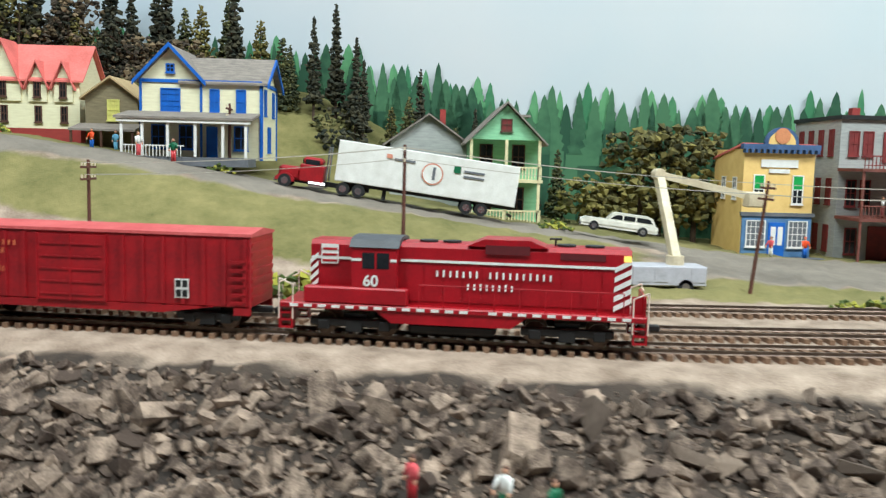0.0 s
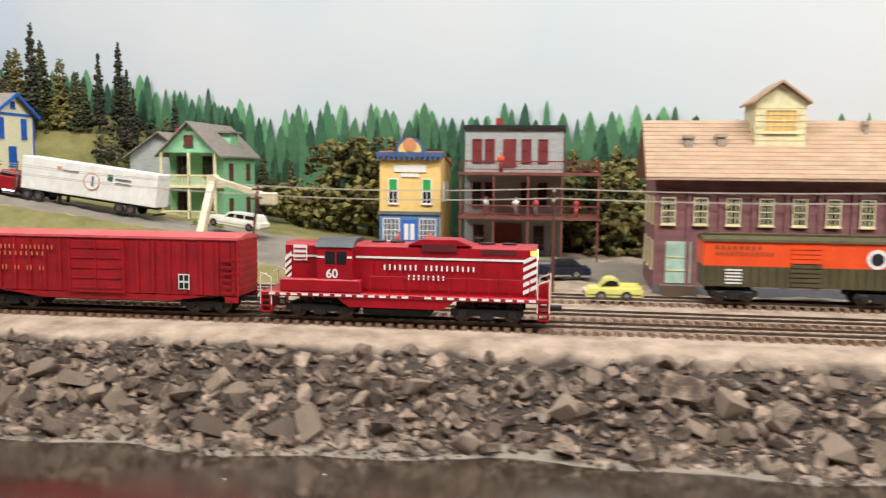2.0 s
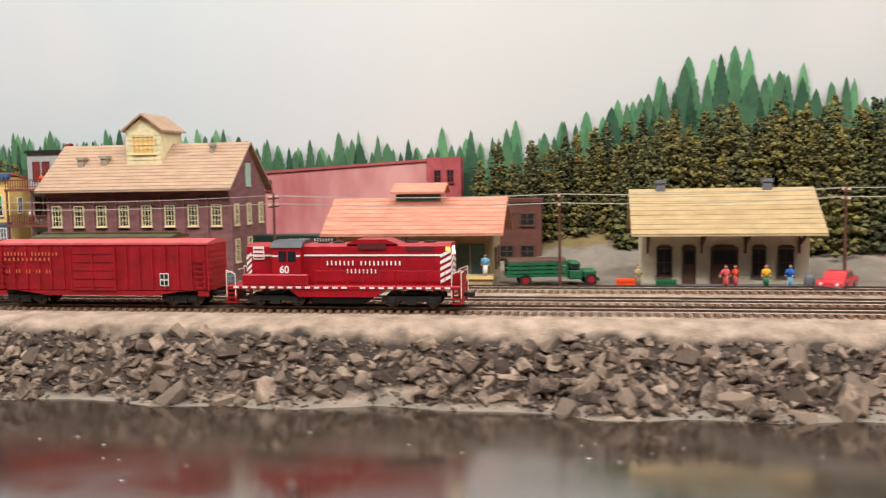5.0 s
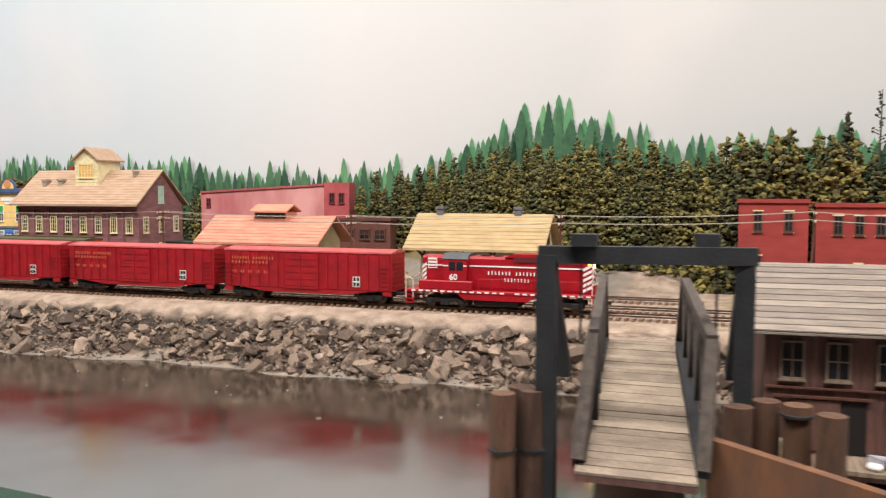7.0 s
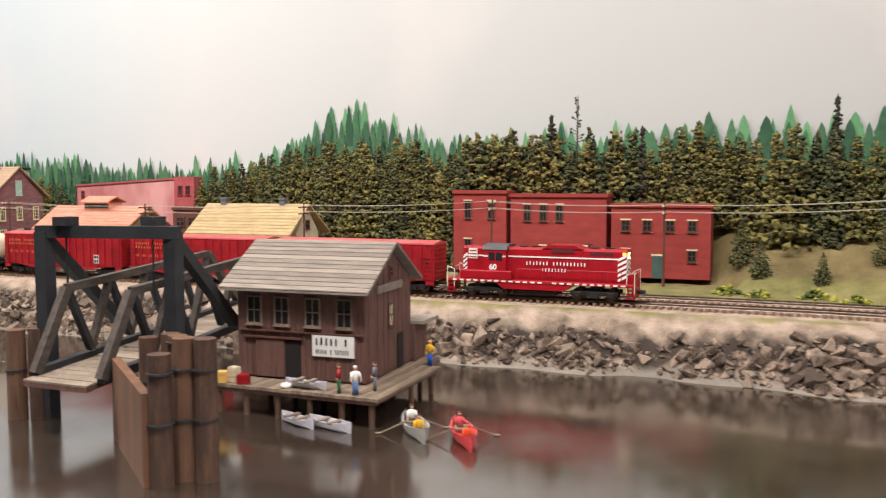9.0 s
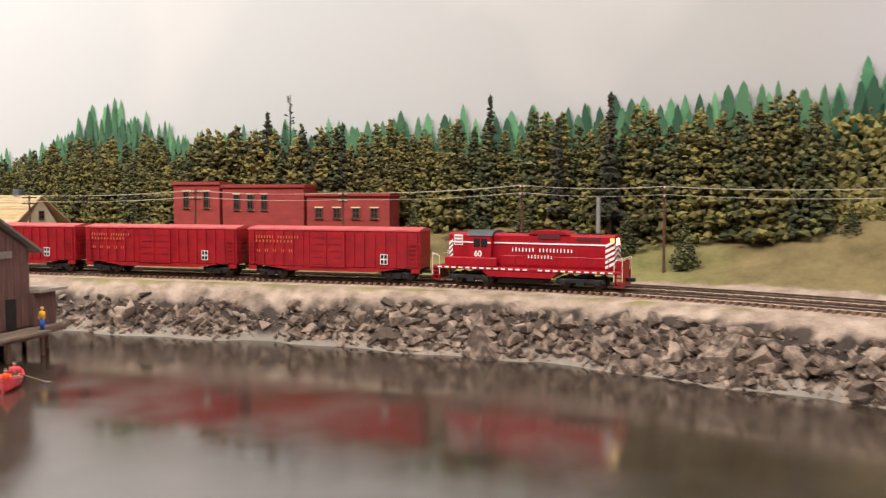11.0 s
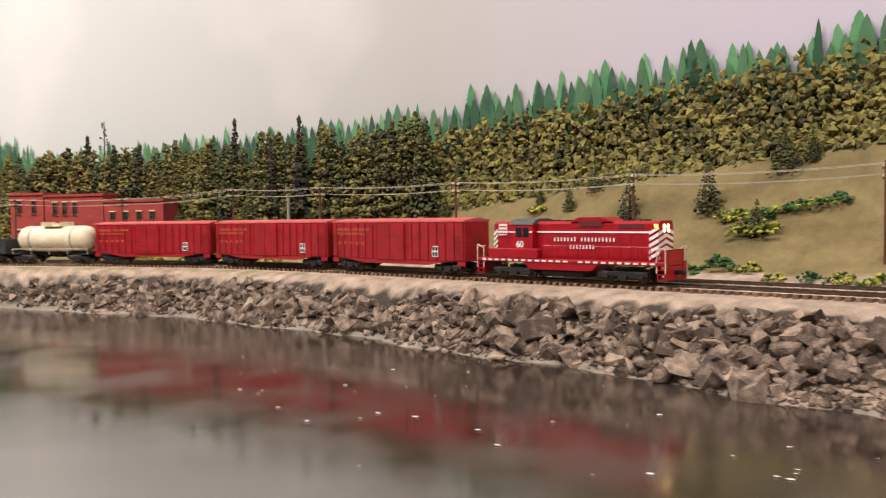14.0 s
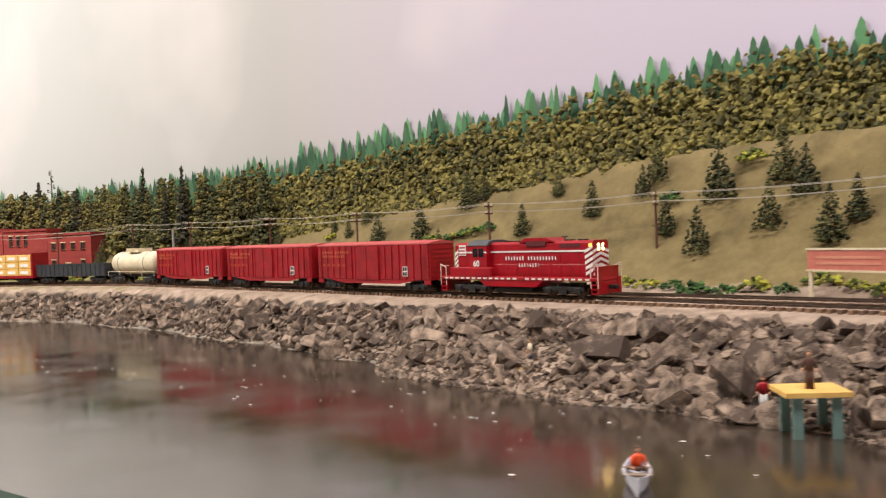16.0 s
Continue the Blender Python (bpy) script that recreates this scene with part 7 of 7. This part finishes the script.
line = [make_pole(x, y, z, h, a, None, l) for x, y, z, h, a, l in (
    (-0.243, 0.176, 0.062, 0.078, 2, 0), (-0.03, 0.2, 0.064, 0.092, 2, 0), (0.222, 0.195, 0.055, 0.082, 2, 6), (0.49, 0.172, 0.052, 0.086, 2, 0), (0.828, 0.166, 0.0505, 0.09, 2, 0), (1.105, 0.145, 0.0505, 0.088, 2, 0), (1.349, 0.158, 0.0505, 0.09, 2, 0),
    (1.60, 0.16, 0.052, 0.095, 2, 2), (1.799, 0.172, 0.055, 0.089, 2, 0), (2.03, 0.118, 0.056, 0.096, 2, 0), (2.18, 0.085, 0.06, 0.09, 2, 0), (2.391, 0.0, 0.06, 0.088, 2, 0), (2.597, -0.119, 0.058, 0.088, 2, 0), (2.791, -0.175, 0.062, 0.085, 2, 0), (2.98, -0.23, 0.058, 0.09, 2, 0), (3.2, -0.33, 0.06, 0.09, 2, 0), (3.5, -0.46, 0.06, 0.09, 2, 0))]
make_pole(-0.192, 0.375, 0.13, 0.062, 2)
solid("pole_stub", Shape().cyl((0, 0, -0.01), (0, 0, 0.075), 0.0022, 8), STUBGREY, pose(2.111, 0.126, 0.062), "grey weathered pole stub standing before the trees", "pole")


def hang_wire(a, b, dy, dz, sag):
    pts = []
    for k in range(13):
        f = k / 12
        pts.append((a[0] + (b[0] - a[0]) * f, a[1] + (b[1] - a[1]) * f + dy, a[2] + (b[2] - a[2]) * f + dz - 4 * sag * f * (1 - f)))
    s = Shape()
    s.rings([[(x, y - 0.00022, z - 0.00022), (x, y + 0.00022, z - 0.00022), (x, y + 0.00022, z + 0.00022), (x, y - 0.00022, z + 0.00022)] for x, y, z in pts])
    return s


for a, b in zip(line, line[1:]):
    span = thing("wire_span", Matrix(), "pale thin telegraph wires strung between poles", "wires", "telegraph wires")
    for dy, dz in ((-0.0115, 0.003), (0.0115, 0.003), (-0.006, -0.005), (0.0115, -0.005)):
        part("wire", hang_wire(a, b, dy, dz, 0.003), WIRE, span)


# ---- trees and bushes ----
def conifer_mesh(seed, h, r, n, mat, bare=0.08, clump=0.06, taper=0.75):
    """Trunk and a crown of many ragged clumps, drawn in towards the top."""
    rg = random.Random(seed)
    trunk = Shape().cyl((0, 0, -0.01), (0, 0, h * 0.95), h * 0.016, 7, h * 0.004)
    crown = Shape()
    levels = 26
    for k in range(levels):
        f = bare + (1 - bare) * (k + rg.uniform(-0.5, 0.5)) / levels
        f = min(max(f, bare * 0.6), 0.985)
        rad = r * (1 - f) ** taper * rg.uniform(0.6, 1.2)
        m = max(3, int(1.35 * n / levels * (1.35 - f)))
        for j in range(m):
            a = 2 * math.pi * (j + rg.random()) / m
            for q in (0.5, 0.95):
                if q < 0.6 and rg.random() < 0.4:
                    continue
                d = rad * q * rg.uniform(0.8, 1.15)
                c = clump * h * (0.55 + 0.6 * (1 - f)) * rg.uniform(0.35, 0.62)
                crown.blob((d * math.cos(a), d * math.sin(a), h * (f + 0.015) - d * 0.2 + rg.uniform(-0.03, 0.03) * h), c, rg, 0.42, 0.8, 0)
    crown.blob((0, 0, h * 0.975), h * 0.018, rg, 0.3, 2.2, 0)
    return mesh_of("trunk", trunk, TRUNK), mesh_of("crown", crown, mat)


def tree_kind(name, seed, h, r, n, mat, label, bare=0.08, clump=0.06, group="forest trees", taper=0.75):
    t, c = conifer_mesh(seed, h, r, n, mat, bare, clump, taper)
    return name, t, c, label, group


def plant(kind, x, y, scale, spin, z=None):
    name, t, c, label, group = kind
    e = new(name)
    e.empty_display_size = 0.01
    e.matrix_basis = pose(x, y, ground_z(x, y) - 0.002 if z is None else z, 0, 0, spin) @ Matrix.Diagonal((scale, scale, scale * 1.0, 1))
    tagged(e, label, "tree", group)
    for nm, me in (("trunk", t), ("crown", c)):
        o = new(nm, me)
        o.parent = e
    return e


FORESTK = [tree_kind("conifer", 20 + k, 0.125, 0.019 + 0.002 * (k % 3), 330, FOREST if k % 3 else CONIFER, ("mustard-green model conifer in the wood" if k % 3 else "dull green model conifer in the wood"), 0.02, 0.068, "forest trees", 0.42 + 0.07 * (k % 4)) for k in range(7)]
HILLK = [tree_kind("young_fir", 40 + k, 0.04, 0.0125, 170, CONIFER, "small dark green fir on the grassy hill", 0.06, 0.085, "firs on the hill") for k in range(3)]
DARKK = [tree_kind("dark_fir", 60 + k, 0.19, 0.017, 200, DARKFIR, "tall dark ragged fir standing above the wood", 0.2, 0.06, "tall dark firs") for k in range(3)]
rng = random.Random(77)

# the wood behind the stations and the brick blocks
for row, (off, lo, hi) in enumerate(((0.03, 0.95, 1.25), (0.055, 0.85, 1.15), (0.085, 0.7, 1.0))):
    x = 1.0 + row * 0.05
    while x < 2.42:
        y = float(back_y(x)) - off - rng.uniform(0, 0.018)
        if 1.5 < x < 1.88 and row < 2:
            y = min(max(y, 0.264 + 0.012 * rng.random()), float(back_y(x)) - 0.01)
        d, s = lateral(np.array([x]), np.array([y]))
        if not (1.515 < x < 1.86 and y < 0.255) and not ((x < 1.16 or x > 1.84) and row == 2) and not (x > 1.87 and row == 1) and x < 2.32 and d[0] > 0.1:
            top = float(np.interp(x, [0.9, 1.05, 1.2, 1.3, 1.5, 1.8, 2.1, 2.4], [0.155, 0.178, 0.207, 0.217, 0.207, 0.213, 0.212, 0.222]))
            gz = ground_z(x, y)
            sc = max(0.35, (top - gz) / 0.125 * rng.uniform(lo, hi))
            plant(rng.choice(FORESTK), x, y, sc, rng.uniform(0, 360))
        x += rng.uniform(0.014, 0.022)
for x, y, top in ((1.643, 0.277, 0.252), (1.972, 0.216, 0.26), (2.121, 0.142, 0.249), (2.06, 0.17, 0.225), (1.76, 0.265, 0.235)):
    plant(rng.choice(DARKK), x, y, (top - ground_z(x, y)) / 0.19, rng.uniform(0, 360))
BARE = Shape().cyl((0, 0, -0.01), (0.002, 0, 0.155), 0.002, 7, 0.0005)
for k in range(26):
    z = 0.06 + 0.093 * k / 26
    a = rng.uniform(0, 6.28)
    q = 0.011 * (1.15 - k / 26)
    BARE.cyl((0, 0, z), (q * math.cos(a), q * math.sin(a), z + 0.003), 0.0007, 5, 0.0003)
    BARE.blob((q * math.cos(a), q * math.sin(a), z + 0.003), 0.0025, rng, 0.4, 0.7, 0)
solid("snag_tree", BARE, DARKFIR, pose(1.675, 0.28, ground_z(1.675, 0.28) + 0.052), "thin half-bare snag above the wood", "tree")

# woods behind the houses
for k in range(46):
    x = -0.75 + k * 0.021 + rng.uniform(-0.008, 0.008)
    y = rng.uniform(0.55, 0.61)
    if x < 0.14:
        plant(rng.choice(FORESTK if rng.random() < 0.55 else DARKK), x, min(y, float(back_y(x)) - 0.025), rng.uniform(0.55, 0.85) * (1 if x < -0.1 else 0.8), rng.uniform(0, 360))
for k in range(16):
    x = 0.40 + k * 0.022
    plant(rng.choice(FORESTK), x + rng.uniform(-0.006, 0.006), float(back_y(x)) - rng.uniform(0.025, 0.05), rng.uniform(0.75, 1.0), rng.uniform(0, 360))

# firs on the open hill
for x, y, h in ((2.3, 0.1, 0.036), (2.35, 0.085, 0.03), (2.515, 0.013, 0.028), (2.583, -0.031, 0.04), (2.66, -0.062, 0.048), (2.726, -0.059, 0.045), (2.478, 0.04, 0.022), (2.542, 0.02, 0.03), (2.701, -0.104, 0.032),
                (2.818, -0.136, 0.038), (2.904, -0.159, 0.04), (2.988, -0.219, 0.04), (3.039, -0.214, 0.058), (3.02, -0.252, 0.044), (3.083, -0.26, 0.045), (3.131, -0.294, 0.05), (3.153, -0.287, 0.04), (3.097, -0.229, 0.05), (3.115, -0.249, 0.046), (2.96, -0.17, 0.034), (2.975, -0.165, 0.044),
                (2.856, -0.114, 0.03), (2.749, -0.061, 0.03), (3.2, -0.31, 0.045), (3.22, -0.26, 0.05), (3.3, -0.33, 0.045),
                (1.90, 0.17, 0.04), (1.96, 0.15, 0.034), (2.07, 0.12, 0.045), (2.2, 0.09, 0.05), (1.88, 0.2, 0.05), (2.02, 0.165, 0.05), (2.14, 0.125, 0.045), (-0.16, 0.14, 0.05)):
    plant(rng.choice(HILLK), x, y, h / 0.04, rng.uniform(0, 360))


def bush(x, y, r, mat, label, n=42, flat=0.7):
    s = Shape()
    for k in range(n):
        a, q = rng.uniform(0, 6.28), rng.random() ** 0.6
        s.blob((r * q * math.cos(a) * 1.25, r * q * math.sin(a), r * flat * (1 - q * q) * rng.uniform(0.5, 1.1)), r * rng.uniform(0.14, 0.28), rng, 0.4, 0.8, 0)
    solid("bush", s, mat, pose(x, y, ground_z(x, y) - 0.001), label, "bush", "lichen bushes")


for k in range(34):
    s = 2.52 + k * 0.026
    x, y, h = track(s, 0.083 + rng.uniform(-0.008, 0.012))
    bush(x, y, rng.uniform(0.009, 0.014), BUSH if rng.random() < 0.55 else GREENBUSH, "yellow-green lichen bush beside the track")
for x, y in ((2.677, -0.076), (2.69, -0.085), (2.705, -0.09), (2.72, -0.092), (2.735, -0.095), (2.75, -0.1), (2.765, -0.104), (2.69, -0.098), (2.71, -0.106), (2.48, 0.03), (3.07, -0.2), (2.99, -0.19)):
    bush(x, y, rng.uniform(0.010, 0.015), BUSH if rng.random() < 0.7 else GREENBUSH, "yellow-green lichen bush on the hill")
for x, y, r in ((1.87, 0.13, 0.014), (1.9, 0.115, 0.012), (1.955, 0.12, 0.014), (1.99, 0.1, 0.013), (2.03, 0.09, 0.014), (2.08, 0.075, 0.012), (2.12, 0.065, 0.014), (-0.1, 0.16, 0.02), (-0.08, 0.15, 0.022), (-0.125, 0.165, 0.016), (0.105, 0.365, 0.014), (-0.195, 0.352, 0.012), (-0.43, 0.43, 0.012), (0.3, 0.16, 0.012), (0.34, 0.17, 0.01), (0.27, 0.15, 0.01)):
    bush(x, y, r, BUSH, "mustard lichen bush on the grass")
for x, y, z, r in ((0.2, 0.5, 0.1, 0.05), (0.24, 0.5, 0.12, 0.055), (0.275, 0.49, 0.11, 0.05), (0.22, 0.5, 0.16, 0.045), (0.26, 0.5, 0.165, 0.045), (0.17, 0.5, 0.11, 0.04), (0.55, 0.45, 0.08, 0.05), (0.58, 0.44, 0.1, 0.05), (0.56, 0.45, 0.14, 0.045)):
    tree = thing("broadleaf_tree", pose(x, y, z), "olive-brown bushy lichen tree behind the houses", "tree", "bushy trees")
    part("trunk", Shape().cyl((0, 0, -z + 0.05), (0, 0, 0.0), 0.004, 8, 0.002), TRUNK, tree)
    s = Shape()
    for k in range(190):
        a, q, w = rng.uniform(0, 6.28), rng.random() ** 0.5, rng.uniform(-1, 1)
        s.blob((r * q * math.cos(a), r * 0.6 * q * math.sin(a), r * 0.7 * w * (1 - q * 0.5)), r * rng.uniform(0.06, 0.14), rng, 0.45, 0.8, 0)
    part("crown", s, FOREST, tree)

# brown scrub wood on the slope above the coral-roofed houses
for k in range(34):
    x = -0.78 + k * 0.0158 + rng.uniform(-0.006, 0.006)
    y = rng.uniform(0.535, 0.605)
    z = ground_z(x, y)
    h = rng.uniform(0.05, 0.10) * (1.0 if x < -0.4 else 0.75)
    tree = thing("scrub_tree", pose(x, y, z), "brown-grey half-bare scrub tree on the slope", "tree", "scrub trees")
    trunk = Shape().cyl((0, 0, -0.006), (0.003, 0, h * 0.8), 0.0022, 7, 0.001)
    for j in range(5):
        a = rng.uniform(0, 6.28)
        trunk.cyl((0.001, 0, h * (0.3 + 0.1 * j)), (0.02 * math.cos(a), 0.016 * math.sin(a), h * (0.5 + 0.1 * j)), 0.001, 5, 0.0005)
    part("trunk", trunk, TRUNK, tree)
    s = Shape()
    for j in range(170):
        a, q, w = rng.uniform(0, 6.28), rng.random() ** 0.5, rng.uniform(-1, 1)
        s.blob((0.026 * q * math.cos(a) * (1 - 0.3 * w), 0.02 * q * math.sin(a), h * 0.62 + h * 0.4 * w), rng.uniform(0.0018, 0.0042), rng, 0.45, 0.85, 0)
    part("crown", s, rng.choice((SCRUB, SCRUB, DARKFIR, FOREST)), tree)

# the closed wood on the upper hill: clumps past counting
wood = Shape()
rw = random.Random(31)
count = 0
while count < 15000:
    x = rw.uniform(2.18, 3.75)
    by = float(back_y(x))
    depth = float(np.interp(x, [2.18, 2.4, 2.7, 2.9, 3.2, 3.75], [0.025, 0.035, 0.055, 0.066, 0.075, 0.09]))
    f = rw.random()
    y = by - 0.008 - depth * f
    top = float(np.interp(x, [2.1, 2.3, 2.5, 2.84, 3.1, 3.4, 3.8], [0.205, 0.222, 0.244, 0.274, 0.296, 0.288, 0.288]))
    base = float(np.interp(x, HILL_X, HILL_Z))
    g = rw.random()
    base -= 0.004
    z = base + (top - base) * (1 - f) * (0.55 + 0.45 * g) + rw.uniform(-0.006, 0.006)
    wood.blob((x, y, z), rw.uniform(0.0024, 0.0056), rw, 0.45, 1.05, 0)
    count += 1
solid("hillside_wood", wood, FOREST, Matrix(), "dense olive-green model wood covering the upper hill", "wood", kind="stuff")


# ---- riprap bank ----
def rock_mesh(seed):
    """A broken stone: the hull of a block with knocked-off corners."""
    rg = random.Random(seed)
    bm = bmesh.new()
    lx, ly, lz = rg.uniform(0.95, 1.35), rg.uniform(0.7, 0.95), rg.uniform(0.45, 0.75)
    for sx in (-1, 1):
        for sy in (-1, 1):
            for sz in (-1, 1):
                if rg.random() < 0.22:
                    continue
                k = rg.uniform(0.55, 1.0)
                if rg.random() < 0.45:
                    bm.verts.new((sx * lx * k, sy * ly * rg.uniform(0.4, 0.7), sz * lz * k))
                    bm.verts.new((sx * lx * rg.uniform(0.4, 0.7), sy * ly * k, sz * lz * k))
                else:
                    bm.verts.new((sx * lx * k, sy * ly * rg.uniform(0.7, 1), sz * lz * rg.uniform(0.7, 1)))
    for _ in range(4):
        v = Vector((rg.gauss(0, 1), rg.gauss(0, 1), rg.gauss(0, 1))).normalized()
        bm.verts.new((v.x * lx, v.y * ly, v.z * lz))
    out = bmesh.ops.convex_hull(bm, input=bm.verts)
    bmesh.ops.delete(bm, geom=[v for v in bm.verts if not v.link_faces], context="VERTS")
    bm.verts.index_update()
    s = Shape().add([tuple(v.co) for v in bm.verts], [tuple(v.index for v in f.verts) for f in bm.faces])
    bm.free()
    return s


ROCKS = [mesh_of("stone", rock_mesh(200 + k), ROCK) for k in range(24)]
ROCK_NP = [(np.array([v.co[:] for v in me.vertices]), [tuple(p.vertices) for p in me.polygons]) for me in ROCKS]
bank = thing("riprap_bank", Matrix(), "bank of loose grey-brown broken riprap stones above the water", "stone bank")
rk = random.Random(13)
spots = []
FEET = ((-0.022, -0.082), (-0.02, -0.1), (0.022, -0.092), (0.034, -0.1), (0.027, -0.106), (0.03, -0.118), (3.080, -0.548))
for size, step in ((0.0108, 0.0140), (0.0062, 0.0070), (0.0030, 0.0042)):
    s = -0.55
    while s < 3.55:
        sh = float(shore(s))
        dd = 0.058
        spit = 0.03 * float(ease(s, 2.76, 2.86)) * (1 - float(ease(s, 3.08, 3.2)))
        while dd < sh - spit * (1.0 if size > 0.008 else 0.6 if size > 0.004 else 0.0) - (0.007 if size > 0.004 else 0.002):
            j = rk.uniform(-0.4, 0.4) * step
            x, y, h = track(s + rk.uniform(-0.5, 0.5) * step, -(dd + j))
            r = size * float(np.interp(x, [0.9, 1.4, 2.2], [0.72, 0.98, 1.08])) * min(1.45, rk.lognormvariate(-0.2, 0.35)) * (0.62 if dd < 0.062 else 1.0)
            if not (1.43 < x < 1.52 and size > 0.008) and not (size > 0.004 and min(math.hypot(x - 2.93, y + 0.465), math.hypot(x - 3.104, y + 0.585)) < 0.024) and min(math.hypot(x - a, y - b) for a, b in FEET) > size * 1.1 + 0.003:
                spots.append((x, y, r, size))
            dd += step * 0.8
        s += step
zs = height(np.array([p[0] for p in spots]), np.array([p[1] for p in spots]))
rest_v, rest_f, n0, singles = [], [], 0, 0
for (x, y, r, size), z in zip(spots, zs):
    k = rk.randrange(len(ROCKS))
    m = pose(x, y, float(z) + r * 0.02, rk.uniform(-50, 50), rk.uniform(-50, 50), rk.uniform(0, 360)) @ Matrix.Diagonal((r, r * rk.uniform(0.7, 1.0), r * rk.uniform(0.7, 1.1), 1))
    if size > 0.008 and singles < 300 and 0.05 < x < 2.0 and rk.random() < 0.62:
        ob = new("stone", ROCKS[k])
        ob.parent, ob.matrix_basis = bank, m
        singles += 1
    else:
        v, f = ROCK_NP[k]
        mm = np.array(m)
        rest_v.append(v @ mm[:3, :3].T + mm[:3, 3])
        rest_f += [tuple(n0 + i for i in q) for q in f]
        n0 += len(v)
me = bpy.data.meshes.new("rubble")
me.from_pydata(np.concatenate(rest_v).tolist(), [], rest_f)
me.materials.append(ROCK)
rubble = new("rubble", me)
rubble.parent = bank
tagged(rubble, "smaller riprap rubble", kind="stuff")

# flecks of foam on the water
foam = Shape()
for k in range(80):
    x = rng.uniform(2.3, 3.1)
    y = -0.42 - 0.36 * (x - 2.5) + rng.gauss(0, 0.05)
    d, s = lateral(np.array([x]), np.array([y]))
    if -d[0] > float(shore(s[0])) + 0.02:
        r = rng.uniform(0.0004, 0.0013)
        foam.add([(x + r * 1.6 * math.cos(a), y + r * 0.8 * math.sin(a), 0.0006) for a in (0, 1.1, 2.0, 3.1, 4.2, 5.3)], [(0, 1, 2, 3, 4, 5)])
for k in range(40):
    x = rng.uniform(0.2, 1.5)
    y = -0.13 - abs(rng.gauss(0, 0.06))
    r = rng.uniform(0.0004, 0.0009)
    foam.add([(x + r * 1.6 * math.cos(a), y + r * 0.8 * math.sin(a), 0.0006) for a in (0, 1.1, 2.0, 3.1, 4.2, 5.3)], [(0, 1, 2, 3, 4, 5)])
solid("foam_flecks", foam, WHITE, Matrix(), "small white foam flecks on the brown water", "foam", kind="stuff")
# undergrowth on the slope behind the houses
for k in range(40):
    x = rng.uniform(-0.75, 0.1)
    y = rng.uniform(0.5, 0.6)
    r = rng.uniform(0.022, 0.042)
    s = Shape()
    for j in range(90):
        a, q, w = rng.uniform(0, 6.28), rng.random() ** 0.5, rng.uniform(-0.3, 1)
        s.blob((r * q * math.cos(a), r * 0.8 * q * math.sin(a), r * 0.9 * w * (1 - q * 0.5)), r * rng.uniform(0.08, 0.17), rng, 0.45, 0.85, 0)
    solid("undergrowth_bush", s, rng.choice((FOREST, DARKFIR, DARKFIR, CONIFER)), pose(x, y, ground_z(x, y)), "dark olive-brown bushy undergrowth on the slope", "bush", "slope undergrowth")


# ---- what moves ----
# place of the locomotive's leading step along the line, by time
RUN_T = [0, 0.5, 1, 1.5, 2, 2.5, 3, 3.5, 4, 4.5, 5, 9, 9.5, 10, 12.5, 13, 13.5, 14, 14.5, 15, 15.5, 16]
RUN_S = [0.0955, 0.1935, 0.287, 0.390, 0.492, 0.582, 0.673, 0.765, 0.856, 0.947, 1.039, 1.7965, 1.8875, 1.978, 2.418, 2.508, 2.5985, 2.6845, 2.772, 2.8585, 2.9455, 3.0305]


def motions():
    times = [0.5 * k for k in range(33)]
    # middle of each vehicle behind the leading step, and half the spacing of its bogies
    for ob, back, half in ((LOCO, 0.0925, 0.0535), (BOXCARS[0], 0.2915, 0.068), (BOXCARS[1], 0.490, 0.068), (BOXCARS[2], 0.6885, 0.068),
                           (TANK, 0.856, 0.045), (GONDOLA, 1.012, 0.06), (LUMBERCAR, 1.1935, 0.066)):
        rows = []
        for t in times:
            s = float(np.interp(t, RUN_T, RUN_S)) - back
            (xa, ya, _), (xb, yb, _) = track(s - half), track(s + half)
            rows.append((t, pose((xa + xb) / 2, (ya + yb) / 2, ZR, 0, 0, math.degrees(math.atan2(yb - ya, xb - xa)))))
        walk(ob, rows)


motions()
